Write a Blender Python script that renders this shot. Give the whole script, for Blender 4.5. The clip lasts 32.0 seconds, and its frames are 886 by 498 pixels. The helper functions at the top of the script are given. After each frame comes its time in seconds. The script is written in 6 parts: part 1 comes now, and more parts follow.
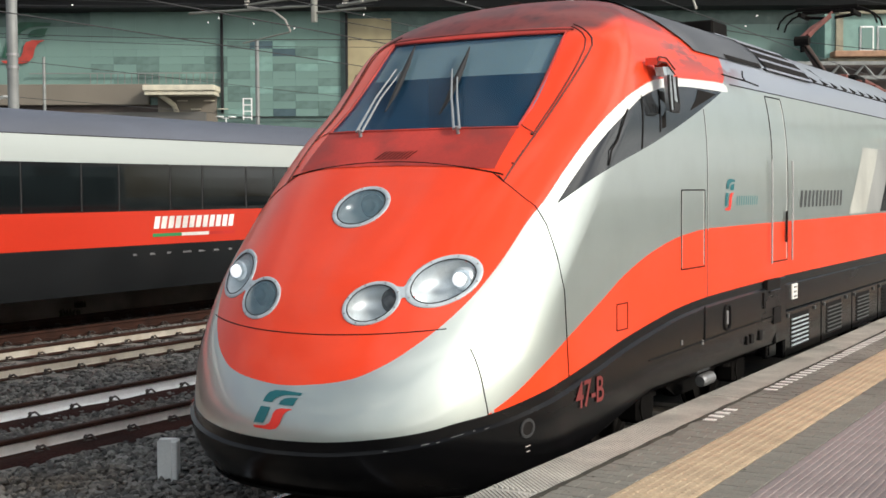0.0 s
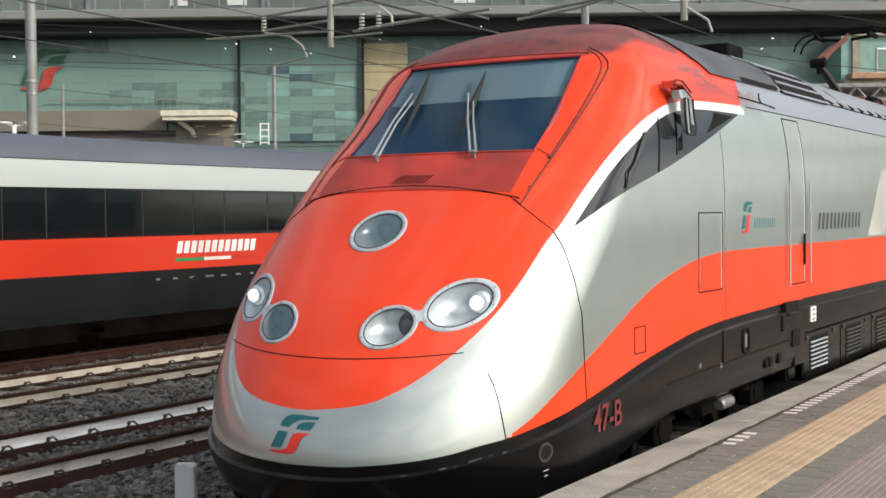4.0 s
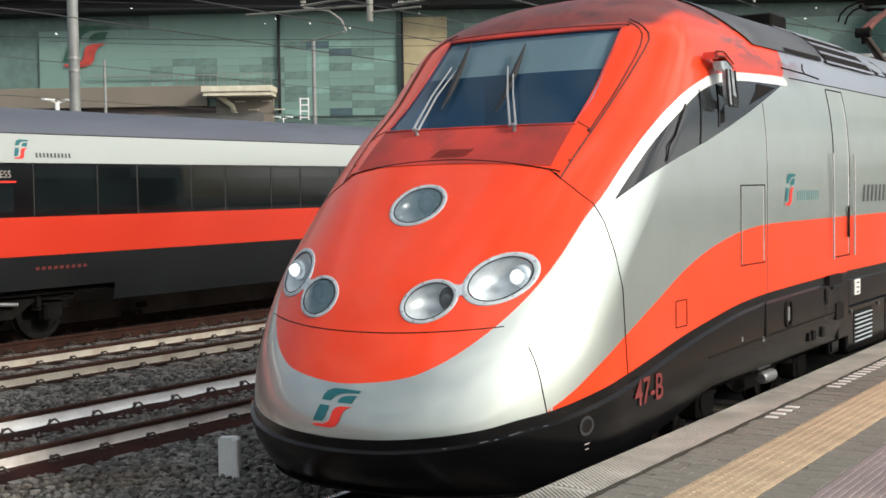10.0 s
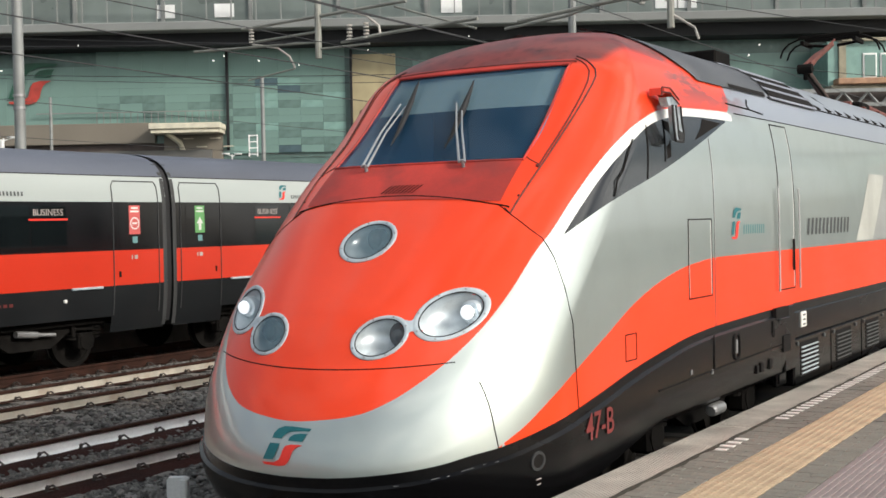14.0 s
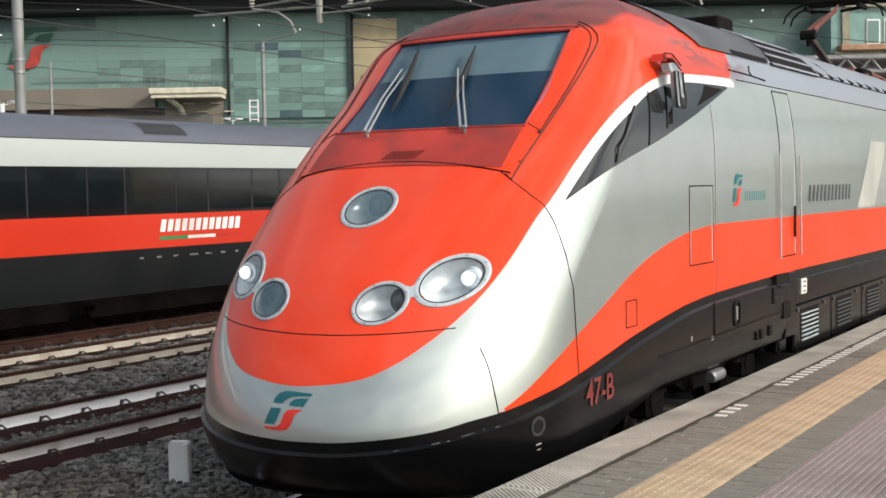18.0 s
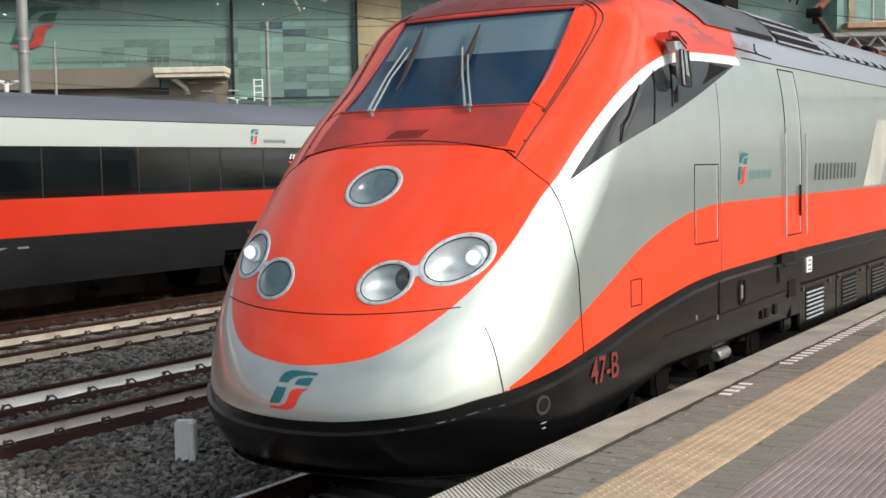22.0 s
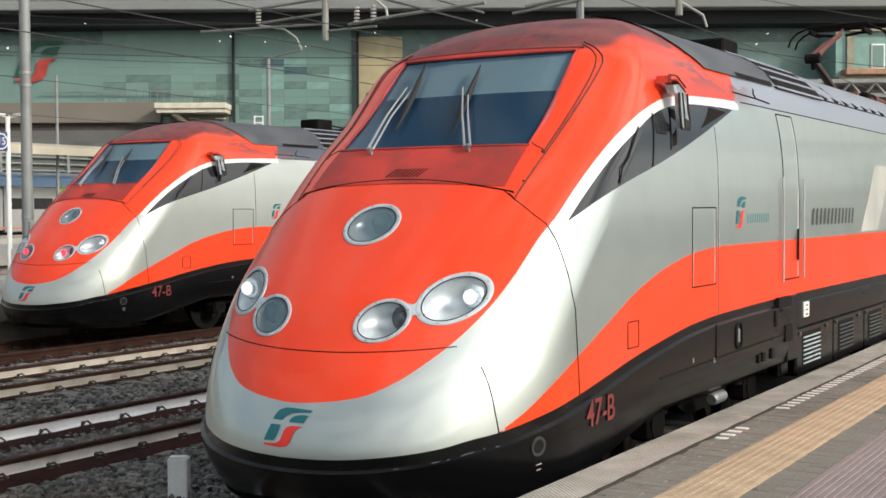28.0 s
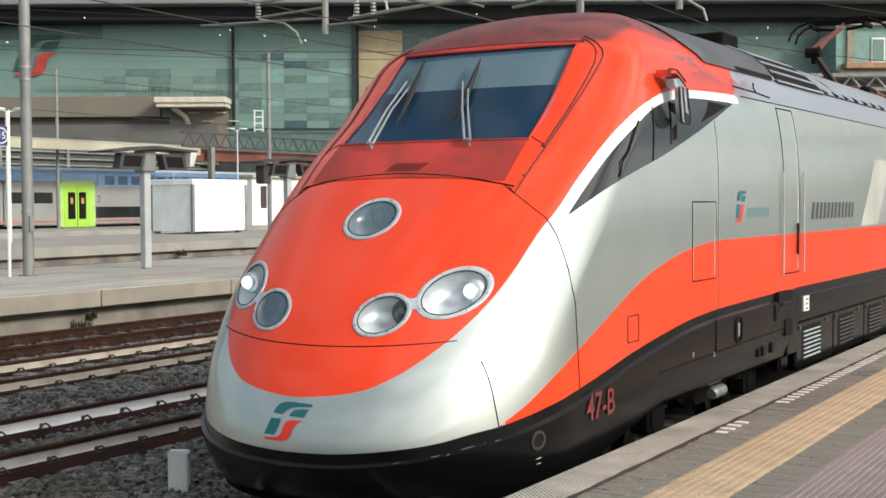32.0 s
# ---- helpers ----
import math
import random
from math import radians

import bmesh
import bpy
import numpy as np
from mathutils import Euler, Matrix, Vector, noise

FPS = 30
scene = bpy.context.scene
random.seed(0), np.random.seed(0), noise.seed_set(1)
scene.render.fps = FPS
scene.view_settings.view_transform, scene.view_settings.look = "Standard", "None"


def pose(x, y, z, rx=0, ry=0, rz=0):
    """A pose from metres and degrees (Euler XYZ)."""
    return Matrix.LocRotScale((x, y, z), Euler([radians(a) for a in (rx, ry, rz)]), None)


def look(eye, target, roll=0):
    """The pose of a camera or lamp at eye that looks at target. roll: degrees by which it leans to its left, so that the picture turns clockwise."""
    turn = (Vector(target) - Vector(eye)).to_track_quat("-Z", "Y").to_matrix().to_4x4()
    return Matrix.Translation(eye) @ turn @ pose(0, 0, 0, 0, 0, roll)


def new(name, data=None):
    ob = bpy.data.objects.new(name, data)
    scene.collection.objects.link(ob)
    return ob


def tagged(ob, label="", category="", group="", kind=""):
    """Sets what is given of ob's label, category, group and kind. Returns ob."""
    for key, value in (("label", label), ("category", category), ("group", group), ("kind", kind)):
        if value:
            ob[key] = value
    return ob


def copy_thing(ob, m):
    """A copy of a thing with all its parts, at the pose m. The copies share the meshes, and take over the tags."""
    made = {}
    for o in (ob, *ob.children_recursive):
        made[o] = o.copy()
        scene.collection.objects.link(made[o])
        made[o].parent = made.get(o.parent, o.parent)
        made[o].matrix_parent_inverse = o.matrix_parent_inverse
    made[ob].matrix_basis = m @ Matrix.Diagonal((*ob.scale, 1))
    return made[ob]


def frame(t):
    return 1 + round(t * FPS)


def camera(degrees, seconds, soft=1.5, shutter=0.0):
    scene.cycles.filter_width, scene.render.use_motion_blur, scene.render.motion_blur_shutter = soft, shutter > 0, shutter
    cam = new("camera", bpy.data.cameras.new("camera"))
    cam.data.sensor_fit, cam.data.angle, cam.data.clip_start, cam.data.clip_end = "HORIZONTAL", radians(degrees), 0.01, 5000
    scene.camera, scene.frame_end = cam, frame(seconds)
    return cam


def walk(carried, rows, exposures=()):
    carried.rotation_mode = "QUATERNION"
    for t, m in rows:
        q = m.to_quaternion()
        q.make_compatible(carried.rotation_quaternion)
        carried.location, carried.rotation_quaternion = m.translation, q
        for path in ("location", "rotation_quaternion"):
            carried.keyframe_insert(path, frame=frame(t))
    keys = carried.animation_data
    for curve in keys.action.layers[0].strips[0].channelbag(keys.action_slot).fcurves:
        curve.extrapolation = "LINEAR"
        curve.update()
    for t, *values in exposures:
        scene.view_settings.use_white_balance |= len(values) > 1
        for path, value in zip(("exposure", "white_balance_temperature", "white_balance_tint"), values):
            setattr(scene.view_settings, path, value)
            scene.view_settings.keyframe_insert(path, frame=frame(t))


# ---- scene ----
cam = camera(39.3, 32.0, soft=1.6)
EYE = (5.140, 0.0, 2.327)
walk(cam, [(t, pose(*EYE, a, b, c)) for t, a, b, c in [
    (0, 87.273, 0.287, 31.019), (0.5, 87.051, 0.308, 32.325), (1, 86.370, 0.201, 32.352), (1.5, 83.649, 0.178, 31.907),
    (2, 85.342, 0.157, 31.169), (2.5, 87.952, 0.198, 30.309), (3, 88.960, 0.419, 29.500), (3.5, 88.897, 0.561, 30.301),
    (4, 88.376, 0.536, 31.787), (4.5, 87.807, 0.384, 32.798), (6.5, 87.228, 0.593, 33.496), (7, 87.142, 0.474, 33.462),
    (7.5, 87.004, 0.526, 33.677), (8, 86.831, 0.727, 33.406), (8.5, 87.028, 0.849, 33.458), (9, 87.152, 0.762, 33.528),
    (9.5, 87.175, 0.754, 33.601), (10, 87.200, 0.845, 33.630), (10.5, 87.121, 0.825, 33.843), (11, 86.953, 0.780, 33.926),
    (11.5, 86.546, 0.588, 34.230), (12, 86.689, 0.749, 33.373), (12.5, 86.886, 0.845, 32.274), (13, 87.926, 0.773, 31.899),
    (13.5, 88.597, 0.901, 31.807), (14, 88.812, 1.205, 31.316), (14.5, 88.620, 1.544, 30.791), (16.5, 88.311, 1.819, 30.807),
    (17, 87.369, 1.422, 31.144), (17.5, 87.331, 1.215, 31.299), (18, 87.240, 1.047, 31.361), (18.5, 86.983, 0.950, 31.557),
    (19, 86.877, 1.119, 31.320), (19.5, 86.896, 1.229, 31.340), (20, 86.821, 1.341, 31.337), (20.5, 86.642, 1.178, 31.433),
    (21, 86.376, 0.900, 31.471), (21.5, 86.442, 1.043, 31.452), (22, 86.285, 1.145, 31.579), (22.5, 86.349, 1.157, 31.553),
    (23, 86.324, 1.108, 31.591), (23.5, 86.083, 1.088, 31.515), (24, 86.139, 1.026, 31.643), (24.5, 86.072, 1.000, 31.453),
    (25, 85.969, 0.741, 31.626), (25.5, 86.280, 0.511, 31.648), (26, 87.235, 0.374, 31.489), (26.5, 88.587, 0.293, 31.634),
    (28.5, 87.988, 0.242, 31.513), (29, 88.184, 0.190, 31.729), (29.5, 87.818, 0.300, 31.675), (30, 87.844, 0.214, 31.670),
    (30.5, 87.829, 0.249, 31.672), (31, 88.252, 0.223, 31.708), (31.5, 88.150, 0.237, 31.718), (32, 87.819, 0.280, 31.513),
]])

# ---- daylight: low sun square to the tracks on the platform's side, thin cloud ----
SUN_AZ, SUN_EL = radians(94.5), radians(27)
world = bpy.data.worlds.new("sky")
scene.world = world
world.use_nodes = True
wn = world.node_tree
sky = wn.nodes.new("ShaderNodeTexSky")
sky.sky_type = "NISHITA"
sky.sun_disc = False
sky.sun_elevation, sky.sun_rotation = SUN_EL, SUN_AZ
sky.air_density, sky.dust_density, sky.ozone_density = 1.0, 2.2, 1.0
# broken white cloud all over the sky
puff = wn.nodes.new("ShaderNodeTexNoise")
puff.inputs["Scale"].default_value, puff.inputs["Detail"].default_value, puff.inputs["Roughness"].default_value = 3.2, 7.0, 0.55
flat = wn.nodes.new("ShaderNodeMapping")
flat.inputs["Scale"].default_value = (1.0, 1.0, 3.2)
wn.links.new(wn.nodes.new("ShaderNodeTexCoord").outputs["Generated"], flat.inputs[0])
wn.links.new(flat.outputs[0], puff.inputs["Vector"])
cover = wn.nodes.new("ShaderNodeValToRGB")
cover.color_ramp.elements[0].position, cover.color_ramp.elements[1].position = 0.43, 0.575
blend = wn.nodes.new("ShaderNodeMix")
blend.data_type = "RGBA"
# thin cloud is brighter the nearer it stands to the sun
sun_dir = Vector((math.sin(SUN_AZ) * math.cos(SUN_EL), math.cos(SUN_AZ) * math.cos(SUN_EL), math.sin(SUN_EL)))
near_sun = wn.nodes.new("ShaderNodeVectorMath")
near_sun.operation = "DOT_PRODUCT"
near_sun.inputs[1].default_value = sun_dir
wn.links.new(flat.inputs[0].links[0].from_socket, near_sun.inputs[0])
gleam = wn.nodes.new("ShaderNodeMapRange")
gleam.inputs["From Min"].default_value, gleam.inputs["From Max"].default_value = 0.24, 1.0
wn.links.new(near_sun.outputs["Value"], gleam.inputs["Value"])
cloud = wn.nodes.new("ShaderNodeMix")
cloud.data_type = "RGBA"
cloud.inputs[6].default_value, cloud.inputs[7].default_value = (6.6, 7.0, 7.1, 1), (29.0, 28.5, 27.0, 1)
wn.links.new(gleam.outputs[0], cloud.inputs[0])
wn.links.new(cloud.outputs[2], blend.inputs[7])
wn.links.new(puff.outputs["Fac"], cover.inputs[0])
wn.links.new(cover.outputs[0], blend.inputs[0])
wn.links.new(sky.outputs[0], blend.inputs[6])
wn.links.new(blend.outputs[2], wn.nodes["Background"].inputs[0])
wn.nodes["Background"].inputs[1].default_value = 0.12
sun = new("sun", bpy.data.lights.new("sun", "SUN"))
sun.data.energy, sun.data.angle, sun.data.color = 3.2, radians(8), (1.0, 0.945, 0.86)
sun.matrix_world = look(sun_dir * 60, (0, 0, 0))
scene.view_settings.exposure = -0.10


# ---- building kit ----
def ramp(nt, fac, a, b, lo=0.35, hi=0.65):
    r = nt.nodes.new("ShaderNodeValToRGB")
    r.color_ramp.elements[0].position, r.color_ramp.elements[1].position = lo, hi
    r.color_ramp.elements[0].color, r.color_ramp.elements[1].color = (*a, 1), (*b, 1)
    nt.links.new(fac, r.inputs[0])
    return r.outputs[0]


def noise_of(nt, vec, scale, detail=4.0, stretch=None):
    if stretch:
        mp = nt.nodes.new("ShaderNodeMapping")
        mp.inputs["Scale"].default_value = stretch
        nt.links.new(vec, mp.inputs[0])
        vec = mp.outputs[0]
    n = nt.nodes.new("ShaderNodeTexNoise")
    n.inputs["Scale"].default_value, n.inputs["Detail"].default_value = scale, detail
    nt.links.new(vec, n.inputs["Vector"])
    return n.outputs["Fac"]


def mixed(nt, fac, a, b, mode="MIX"):
    n = nt.nodes.new("ShaderNodeMix")
    n.data_type, n.blend_type = "RGBA", mode
    for sock, val in ((n.inputs[0], fac), (n.inputs[6], a), (n.inputs[7], b)):
        if isinstance(val, (int, float)):
            sock.default_value = val
        elif isinstance(val, tuple):
            sock.default_value = (*val, 1)
        else:
            nt.links.new(val, sock)
    return n.outputs[2]


def calc(nt, op, a, b=0.0):
    n = nt.nodes.new("ShaderNodeMath")
    n.operation = op
    for sock, val in zip(n.inputs, (a, b)):
        if isinstance(val, (int, float)):
            sock.default_value = val
        else:
            nt.links.new(val, sock)
    return n.outputs[0]


def coat(name, color, rough=0.55, metal=0.0, var=0.18, scale=1.2, grain=0.10, fine=45.0, bump=0.0, rand=0.0, stain=None, stain_amt=0.5,
         stain_scale=0.8, stretch=None, spec=0.5, clear=0.0, island=False):
    """A surface with broad unevenness, fine grain, optional stains and relief."""
    m = bpy.data.materials.new(name)
    m.use_nodes = True
    nt = m.node_tree
    b = nt.nodes["Principled BSDF"]
    tc = nt.nodes.new("ShaderNodeTexCoord").outputs["Object"]
    dim = lambda k: tuple(max(0.0, min(1.0, c * k)) for c in color)
    broad = noise_of(nt, tc, scale, 5.0, stretch)
    small = noise_of(nt, tc, fine, 3.0)
    col = ramp(nt, broad, dim(1 - var), dim(1 + var))
    col = mixed(nt, 1.0, col, ramp(nt, small, (1 - grain,) * 3, (1 + grain * 0.0,) * 3, 0.3, 0.7), "MULTIPLY")
    if stain:
        mask = ramp(nt, noise_of(nt, tc, stain_scale, 8.0, stretch), (0, 0, 0), (1, 1, 1), 0.52, 0.68)
        col = mixed(nt, calc(nt, "MULTIPLY", mask, stain_amt), col, stain)
    if rand:
        if island:
            r = nt.nodes.new("ShaderNodeNewGeometry").outputs["Random Per Island"]
        else:
            r = nt.nodes.new("ShaderNodeObjectInfo").outputs["Random"]
        col = mixed(nt, 1.0, col, ramp(nt, r, (1 - rand,) * 3, (1, 1, 1), 0, 1), "MULTIPLY")
    nt.links.new(col, b.inputs["Base Color"])
    nt.links.new(calc(nt, "ADD", calc(nt, "MULTIPLY", broad, 0.24), rough - 0.12), b.inputs["Roughness"])
    b.inputs["Metallic"].default_value = metal
    b.inputs["Specular IOR Level"].default_value = spec
    b.inputs["Coat Weight"].default_value = clear
    b.inputs["Coat Roughness"].default_value = 0.08
    if bump:
        bp = nt.nodes.new("ShaderNodeBump")
        bp.inputs["Strength"].default_value, bp.inputs["Distance"].default_value = min(1.0, bump), 0.01
        nt.links.new(small, bp.inputs["Height"])
        nt.links.new(bp.outputs[0], b.inputs["Normal"])
    return m


def glassy(name, tint, clear, rough=0.03, spec=0.5):
    """Thin glass: lets part of the light through and mirrors the rest."""
    m = bpy.data.materials.new(name)
    m.use_nodes = True
    nt = m.node_tree
    b = nt.nodes["Principled BSDF"]
    b.inputs["Base Color"].default_value = (*tint, 1)
    b.inputs["Roughness"].default_value, b.inputs["Specular IOR Level"].default_value = rough, spec
    tr = nt.nodes.new("ShaderNodeBsdfTransparent")
    mx = nt.nodes.new("ShaderNodeMixShader")
    mx.inputs[0].default_value = clear
    nt.links.new(b.outputs[0], mx.inputs[1])
    nt.links.new(tr.outputs[0], mx.inputs[2])
    nt.links.new(mx.outputs[0], nt.nodes["Material Output"].inputs[0])
    return m


def glow(name, color, power):
    m = bpy.data.materials.new(name)
    m.use_nodes = True
    b = m.node_tree.nodes["Principled BSDF"]
    b.inputs["Base Color"].default_value = (*color, 1)
    b.inputs["Emission Color"].default_value = (*color, 1)
    b.inputs["Emission Strength"].default_value = power
    return m


class Geo:
    """Collects the faces of one mesh."""

    def __init__(self):
        self.v, self.f = [], []

    def add(self, verts, faces):
        n = len(self.v)
        self.v += [tuple(float(c) for c in p) for p in verts]
        self.f += [tuple(n + i for i in q) for q in faces]
        return self

    def box(self, x0, x1, y0, y1, z0, z1, c=0.0, m=None):
        """A box, its edges chamfered by c."""
        if c <= 0:
            v = [(x, y, z) for x in (x0, x1) for y in (y0, y1) for z in (z0, z1)]
            q = [(0, 1, 3, 2), (4, 6, 7, 5), (0, 4, 5, 1), (2, 3, 7, 6), (0, 2, 6, 4), (1, 5, 7, 3)]
        else:
            v, at = [], {}
            for i, (x, sx) in enumerate(((x0, 1), (x1, -1))):
                for j, (y, sy) in enumerate(((y0, 1), (y1, -1))):
                    for k, (z, sz) in enumerate(((z0, 1), (z1, -1))):
                        at[i, j, k] = len(v)
                        v += [(x, y + sy * c, z + sz * c), (x + sx * c, y, z + sz * c), (x + sx * c, y + sy * c, z)]
            q = []
            loop = ((0, 0), (1, 0), (1, 1), (0, 1))
            for s in (0, 1):
                q.append(tuple(at[s, a, b] for a, b in loop)[::1 if s else -1])
                q.append(tuple(at[a, s, b] + 1 for a, b in loop)[::-1 if s else 1])
                q.append(tuple(at[a, b, s] + 2 for a, b in loop)[::1 if s else -1])
            for a in (0, 1):
                for b in (0, 1):
                    q.append((at[a, b, 0], at[a, b, 1], at[a, b, 1] + 1, at[a, b, 0] + 1)[::1 if a ^ b else -1])
                    q.append((at[a, 0, b], at[a, 1, b], at[a, 1, b] + 2, at[a, 0, b] + 2)[::-1 if a ^ b else 1])
                    q.append((at[0, a, b] + 1, at[1, a, b] + 1, at[1, a, b] + 2, at[0, a, b] + 2)[::1 if a ^ b else -1])
            for (i, j, k), n in at.items():
                q.append((n, n + 1, n + 2)[::1 if (i + j + k) % 2 else -1])
        if m is not None:
            v = [m @ Vector(p) for p in v]
        return self.add(v, q)

    def tube(self, pts, r, n=8, caps=True):
        """A round bar along points; r is one radius or one for each point."""
        pts = [Vector(p) for p in pts]
        rs = r if isinstance(r, (list, tuple)) else [r] * len(pts)
        v, q, up = [], [], None
        for i, p in enumerate(pts):
            d = (pts[min(i + 1, len(pts) - 1)] - pts[max(i - 1, 0)]).normalized()
            if up is None:
                up = d.orthogonal().normalized()
            up = (up - d * up.dot(d)).normalized()
            side = d.cross(up)
            v += [p + (up * math.cos(2 * math.pi * k / n) + side * math.sin(2 * math.pi * k / n)) * rs[i] for k in range(n)]
        for i in range(len(pts) - 1):
            q += [(i * n + k, i * n + (k + 1) % n, (i + 1) * n + (k + 1) % n, (i + 1) * n + k) for k in range(n)]
        if caps:
            q += [tuple(range(n))[::-1], tuple((len(pts) - 1) * n + k for k in range(n))]
        return self.add(v, q)

    def prism(self, outline, axis, a, b):
        """An outline in the two other axes, drawn out along one axis from a to b."""
        n = len(outline)
        put = {"x": lambda p, w: (w, p[0], p[1]), "y": lambda p, w: (p[0], w, p[1]), "z": lambda p, w: (p[0], p[1], w)}[axis]
        v = [put(p, a) for p in outline] + [put(p, b) for p in outline]
        q = [tuple(range(n)), tuple(range(n, 2 * n))[::-1]] + [(i, n + i, n + (i + 1) % n, (i + 1) % n) for i in range(n)]
        return self.add(v, q)

    def grid(self, rows, flip=False, close=False):
        """A skin over rows of equally many points."""
        m = len(rows[0])
        q = [(i * m + j, i * m + (j + 1) % m, (i + 1) * m + (j + 1) % m, (i + 1) * m + j) for i in range(len(rows) - 1) for j in range(m if close else m - 1)]
        return self.add([p for r in rows for p in r], [t[::-1] for t in q] if flip else q)

    def mesh(self, name, mat, smooth=False):
        me = bpy.data.meshes.new(name)
        me.from_pydata(self.v, [], self.f)
        bm = bmesh.new()
        bm.from_mesh(me)
        bmesh.ops.recalc_face_normals(bm, faces=bm.faces)
        bm.to_mesh(me)
        bm.free()
        if smooth:
            me.shade_smooth()
            if smooth != "all":
                me.set_sharp_from_angle(angle=radians(smooth if smooth is not True else 35))
        me.materials.append(mat)
        return me


def part(name, geo, mat, parent, label="", smooth=False, at=None):
    """Links a Geo or a mesh as ONE mesh object under a thing or a part."""
    me = geo.mesh(name, mat, smooth) if isinstance(geo, Geo) else geo
    ob = new(name, me)
    ob.parent = parent
    if at is not None:
        ob.matrix_basis = at
    return tagged(ob, label) if label else ob


def thing(name, label, category, at=None, group="", kind=""):
    ob = new(name)
    if at is not None:
        ob.matrix_basis = at
    return tagged(ob, label, category, group, kind)


def solid(name, geo, mat, label, category, group="", kind="", smooth=False, at=None):
    """A thing that is one mesh."""
    ob = new(name, geo.mesh(name, mat, smooth) if isinstance(geo, Geo) else geo)
    if at is not None:
        ob.matrix_basis = at
    return tagged(ob, label, category, group, kind)


def letters(text, size, mat, name="lettering", bold=0.0):
    """Readable words as a flat mesh, upright in x and z, facing -y."""
    cu = bpy.data.curves.new(name, "FONT")
    cu.body, cu.size, cu.align_x, cu.align_y = text, size, "CENTER", "CENTER"
    cu.offset = bold
    tmp = new("tmp", cu)
    me = bpy.data.meshes.new_from_object(tmp.evaluated_get(bpy.context.evaluated_depsgraph_get()))
    bpy.data.objects.remove(tmp)
    me.transform(pose(0, 0, 0, 90))
    me.materials.clear()
    me.materials.append(mat)
    me.name = name
    return me


# ---- surfaces ----
RED = (0.70, 0.045, 0.011)
m_black = coat("black_skirt_paint", (0.0035, 0.0035, 0.004), 0.24, var=0.25, spec=0.24, stain=(0.02, 0.017, 0.014), stain_amt=0.4, stain_scale=1.6, stretch=(1, 0.35, 1.6))
m_rubber = coat("black_rubber", (0.012, 0.012, 0.013), 0.7)
m_gap = coat("dark_joint", (0.012, 0.0105, 0.010), 0.85, spec=0.12)
m_redgap = coat("dark_red_joint", (0.085, 0.016, 0.012), 0.7)
m_darkenedred = coat("grimy_darkened_red", (0.44, 0.036, 0.024), 0.6, var=0.25, scale=2.0, stain=(0.19, 0.03, 0.025), stain_amt=0.6, stain_scale=2.5)
m_red = coat("red_paint", RED, 0.4, var=0.05, clear=0.3)
m_rim = coat("grey_lamp_rim", (0.47, 0.535, 0.575), 0.45, metal=0.15, var=0.12, scale=6)
m_bowl = coat("lamp_reflector", (0.66, 0.72, 0.75), 0.36, metal=0.5, var=0.1, scale=8)
m_darkbulb = coat("dark_bulb_glass", (0.10, 0.11, 0.12), 0.25)
m_bulb = glow("lit_bulb", (0.95, 0.98, 1.0), 1.0)
m_lens = glassy("lamp_glass", (0.12, 0.14, 0.16), 0.9)
m_frost = glassy("ribbed_lamp_glass", (0.10, 0.165, 0.20), 0.3, 0.2)
# blue of the mirrored sky is put into the glass tint and cab lining
m_wind = glassy("windscreen_glass", (0.018, 0.060, 0.115), 0.42, 0.16, 0.6)
m_cabblue = coat("sky_tinted_cab_lining", (0.045, 0.125, 0.23), 0.8)
m_blind = coat("pale_sun_blind", (0.34, 0.50, 0.52), 0.7, var=0.06)
m_steel = coat("grey_steel", (0.30, 0.30, 0.30), 0.45, metal=0.6)
m_wiper = coat("grey_wiper_steel", (0.33, 0.345, 0.355), 0.45, metal=0.3)
m_lightsteel = coat("pale_steel", (0.62, 0.62, 0.60), 0.5, metal=0.2)
m_roofdark = coat("dark_grey_roof_plate", (0.075, 0.078, 0.085), 0.5, var=0.25, scale=1.4, stain=(0.16, 0.15, 0.15), stain_amt=0.5)
m_roofblue = coat("blue_grey_roof_paint", (0.092, 0.102, 0.13), 0.5, var=0.14, scale=0.7, stain=(0.07, 0.075, 0.09), stain_amt=0.5, stretch=(1, 0.3, 1))
m_armdark = coat("dark_brown_steel", (0.05, 0.030, 0.024), 0.75, var=0.3, scale=4)
m_rustarm = coat("rusty_brown_steel", (0.13, 0.038, 0.028), 0.75, var=0.35, scale=4)
m_teal = coat("teal_mark", (0.008, 0.13, 0.15), 0.45, var=0.05)
m_tealfaint = coat("faint_teal_mark", (0.13, 0.27, 0.27), 0.45, var=0.05)
m_markred = coat("red_mark", (0.75, 0.035, 0.02), 0.45, var=0.05)
m_textpale = coat("dim_white_mark", (0.42, 0.36, 0.33), 0.5)
m_textgrey = coat("dark_grey_mark", (0.055, 0.06, 0.06), 0.5)
m_paledot = coat("white_mark", (0.75, 0.74, 0.70), 0.5)
m_ring = coat("dark_grey_ring", (0.03, 0.031, 0.032), 0.5)
m_mirror = coat("dull_mirror_casing", (0.32, 0.36, 0.385), 0.35, metal=0.3, var=0.4, scale=14)
m_dimred = coat("faded_red_mark", (0.165, 0.019, 0.017), 0.6)
m_under = coat("underframe_grime", (0.008, 0.0072, 0.0065), 0.9, var=0.4, scale=3, spec=0.1)


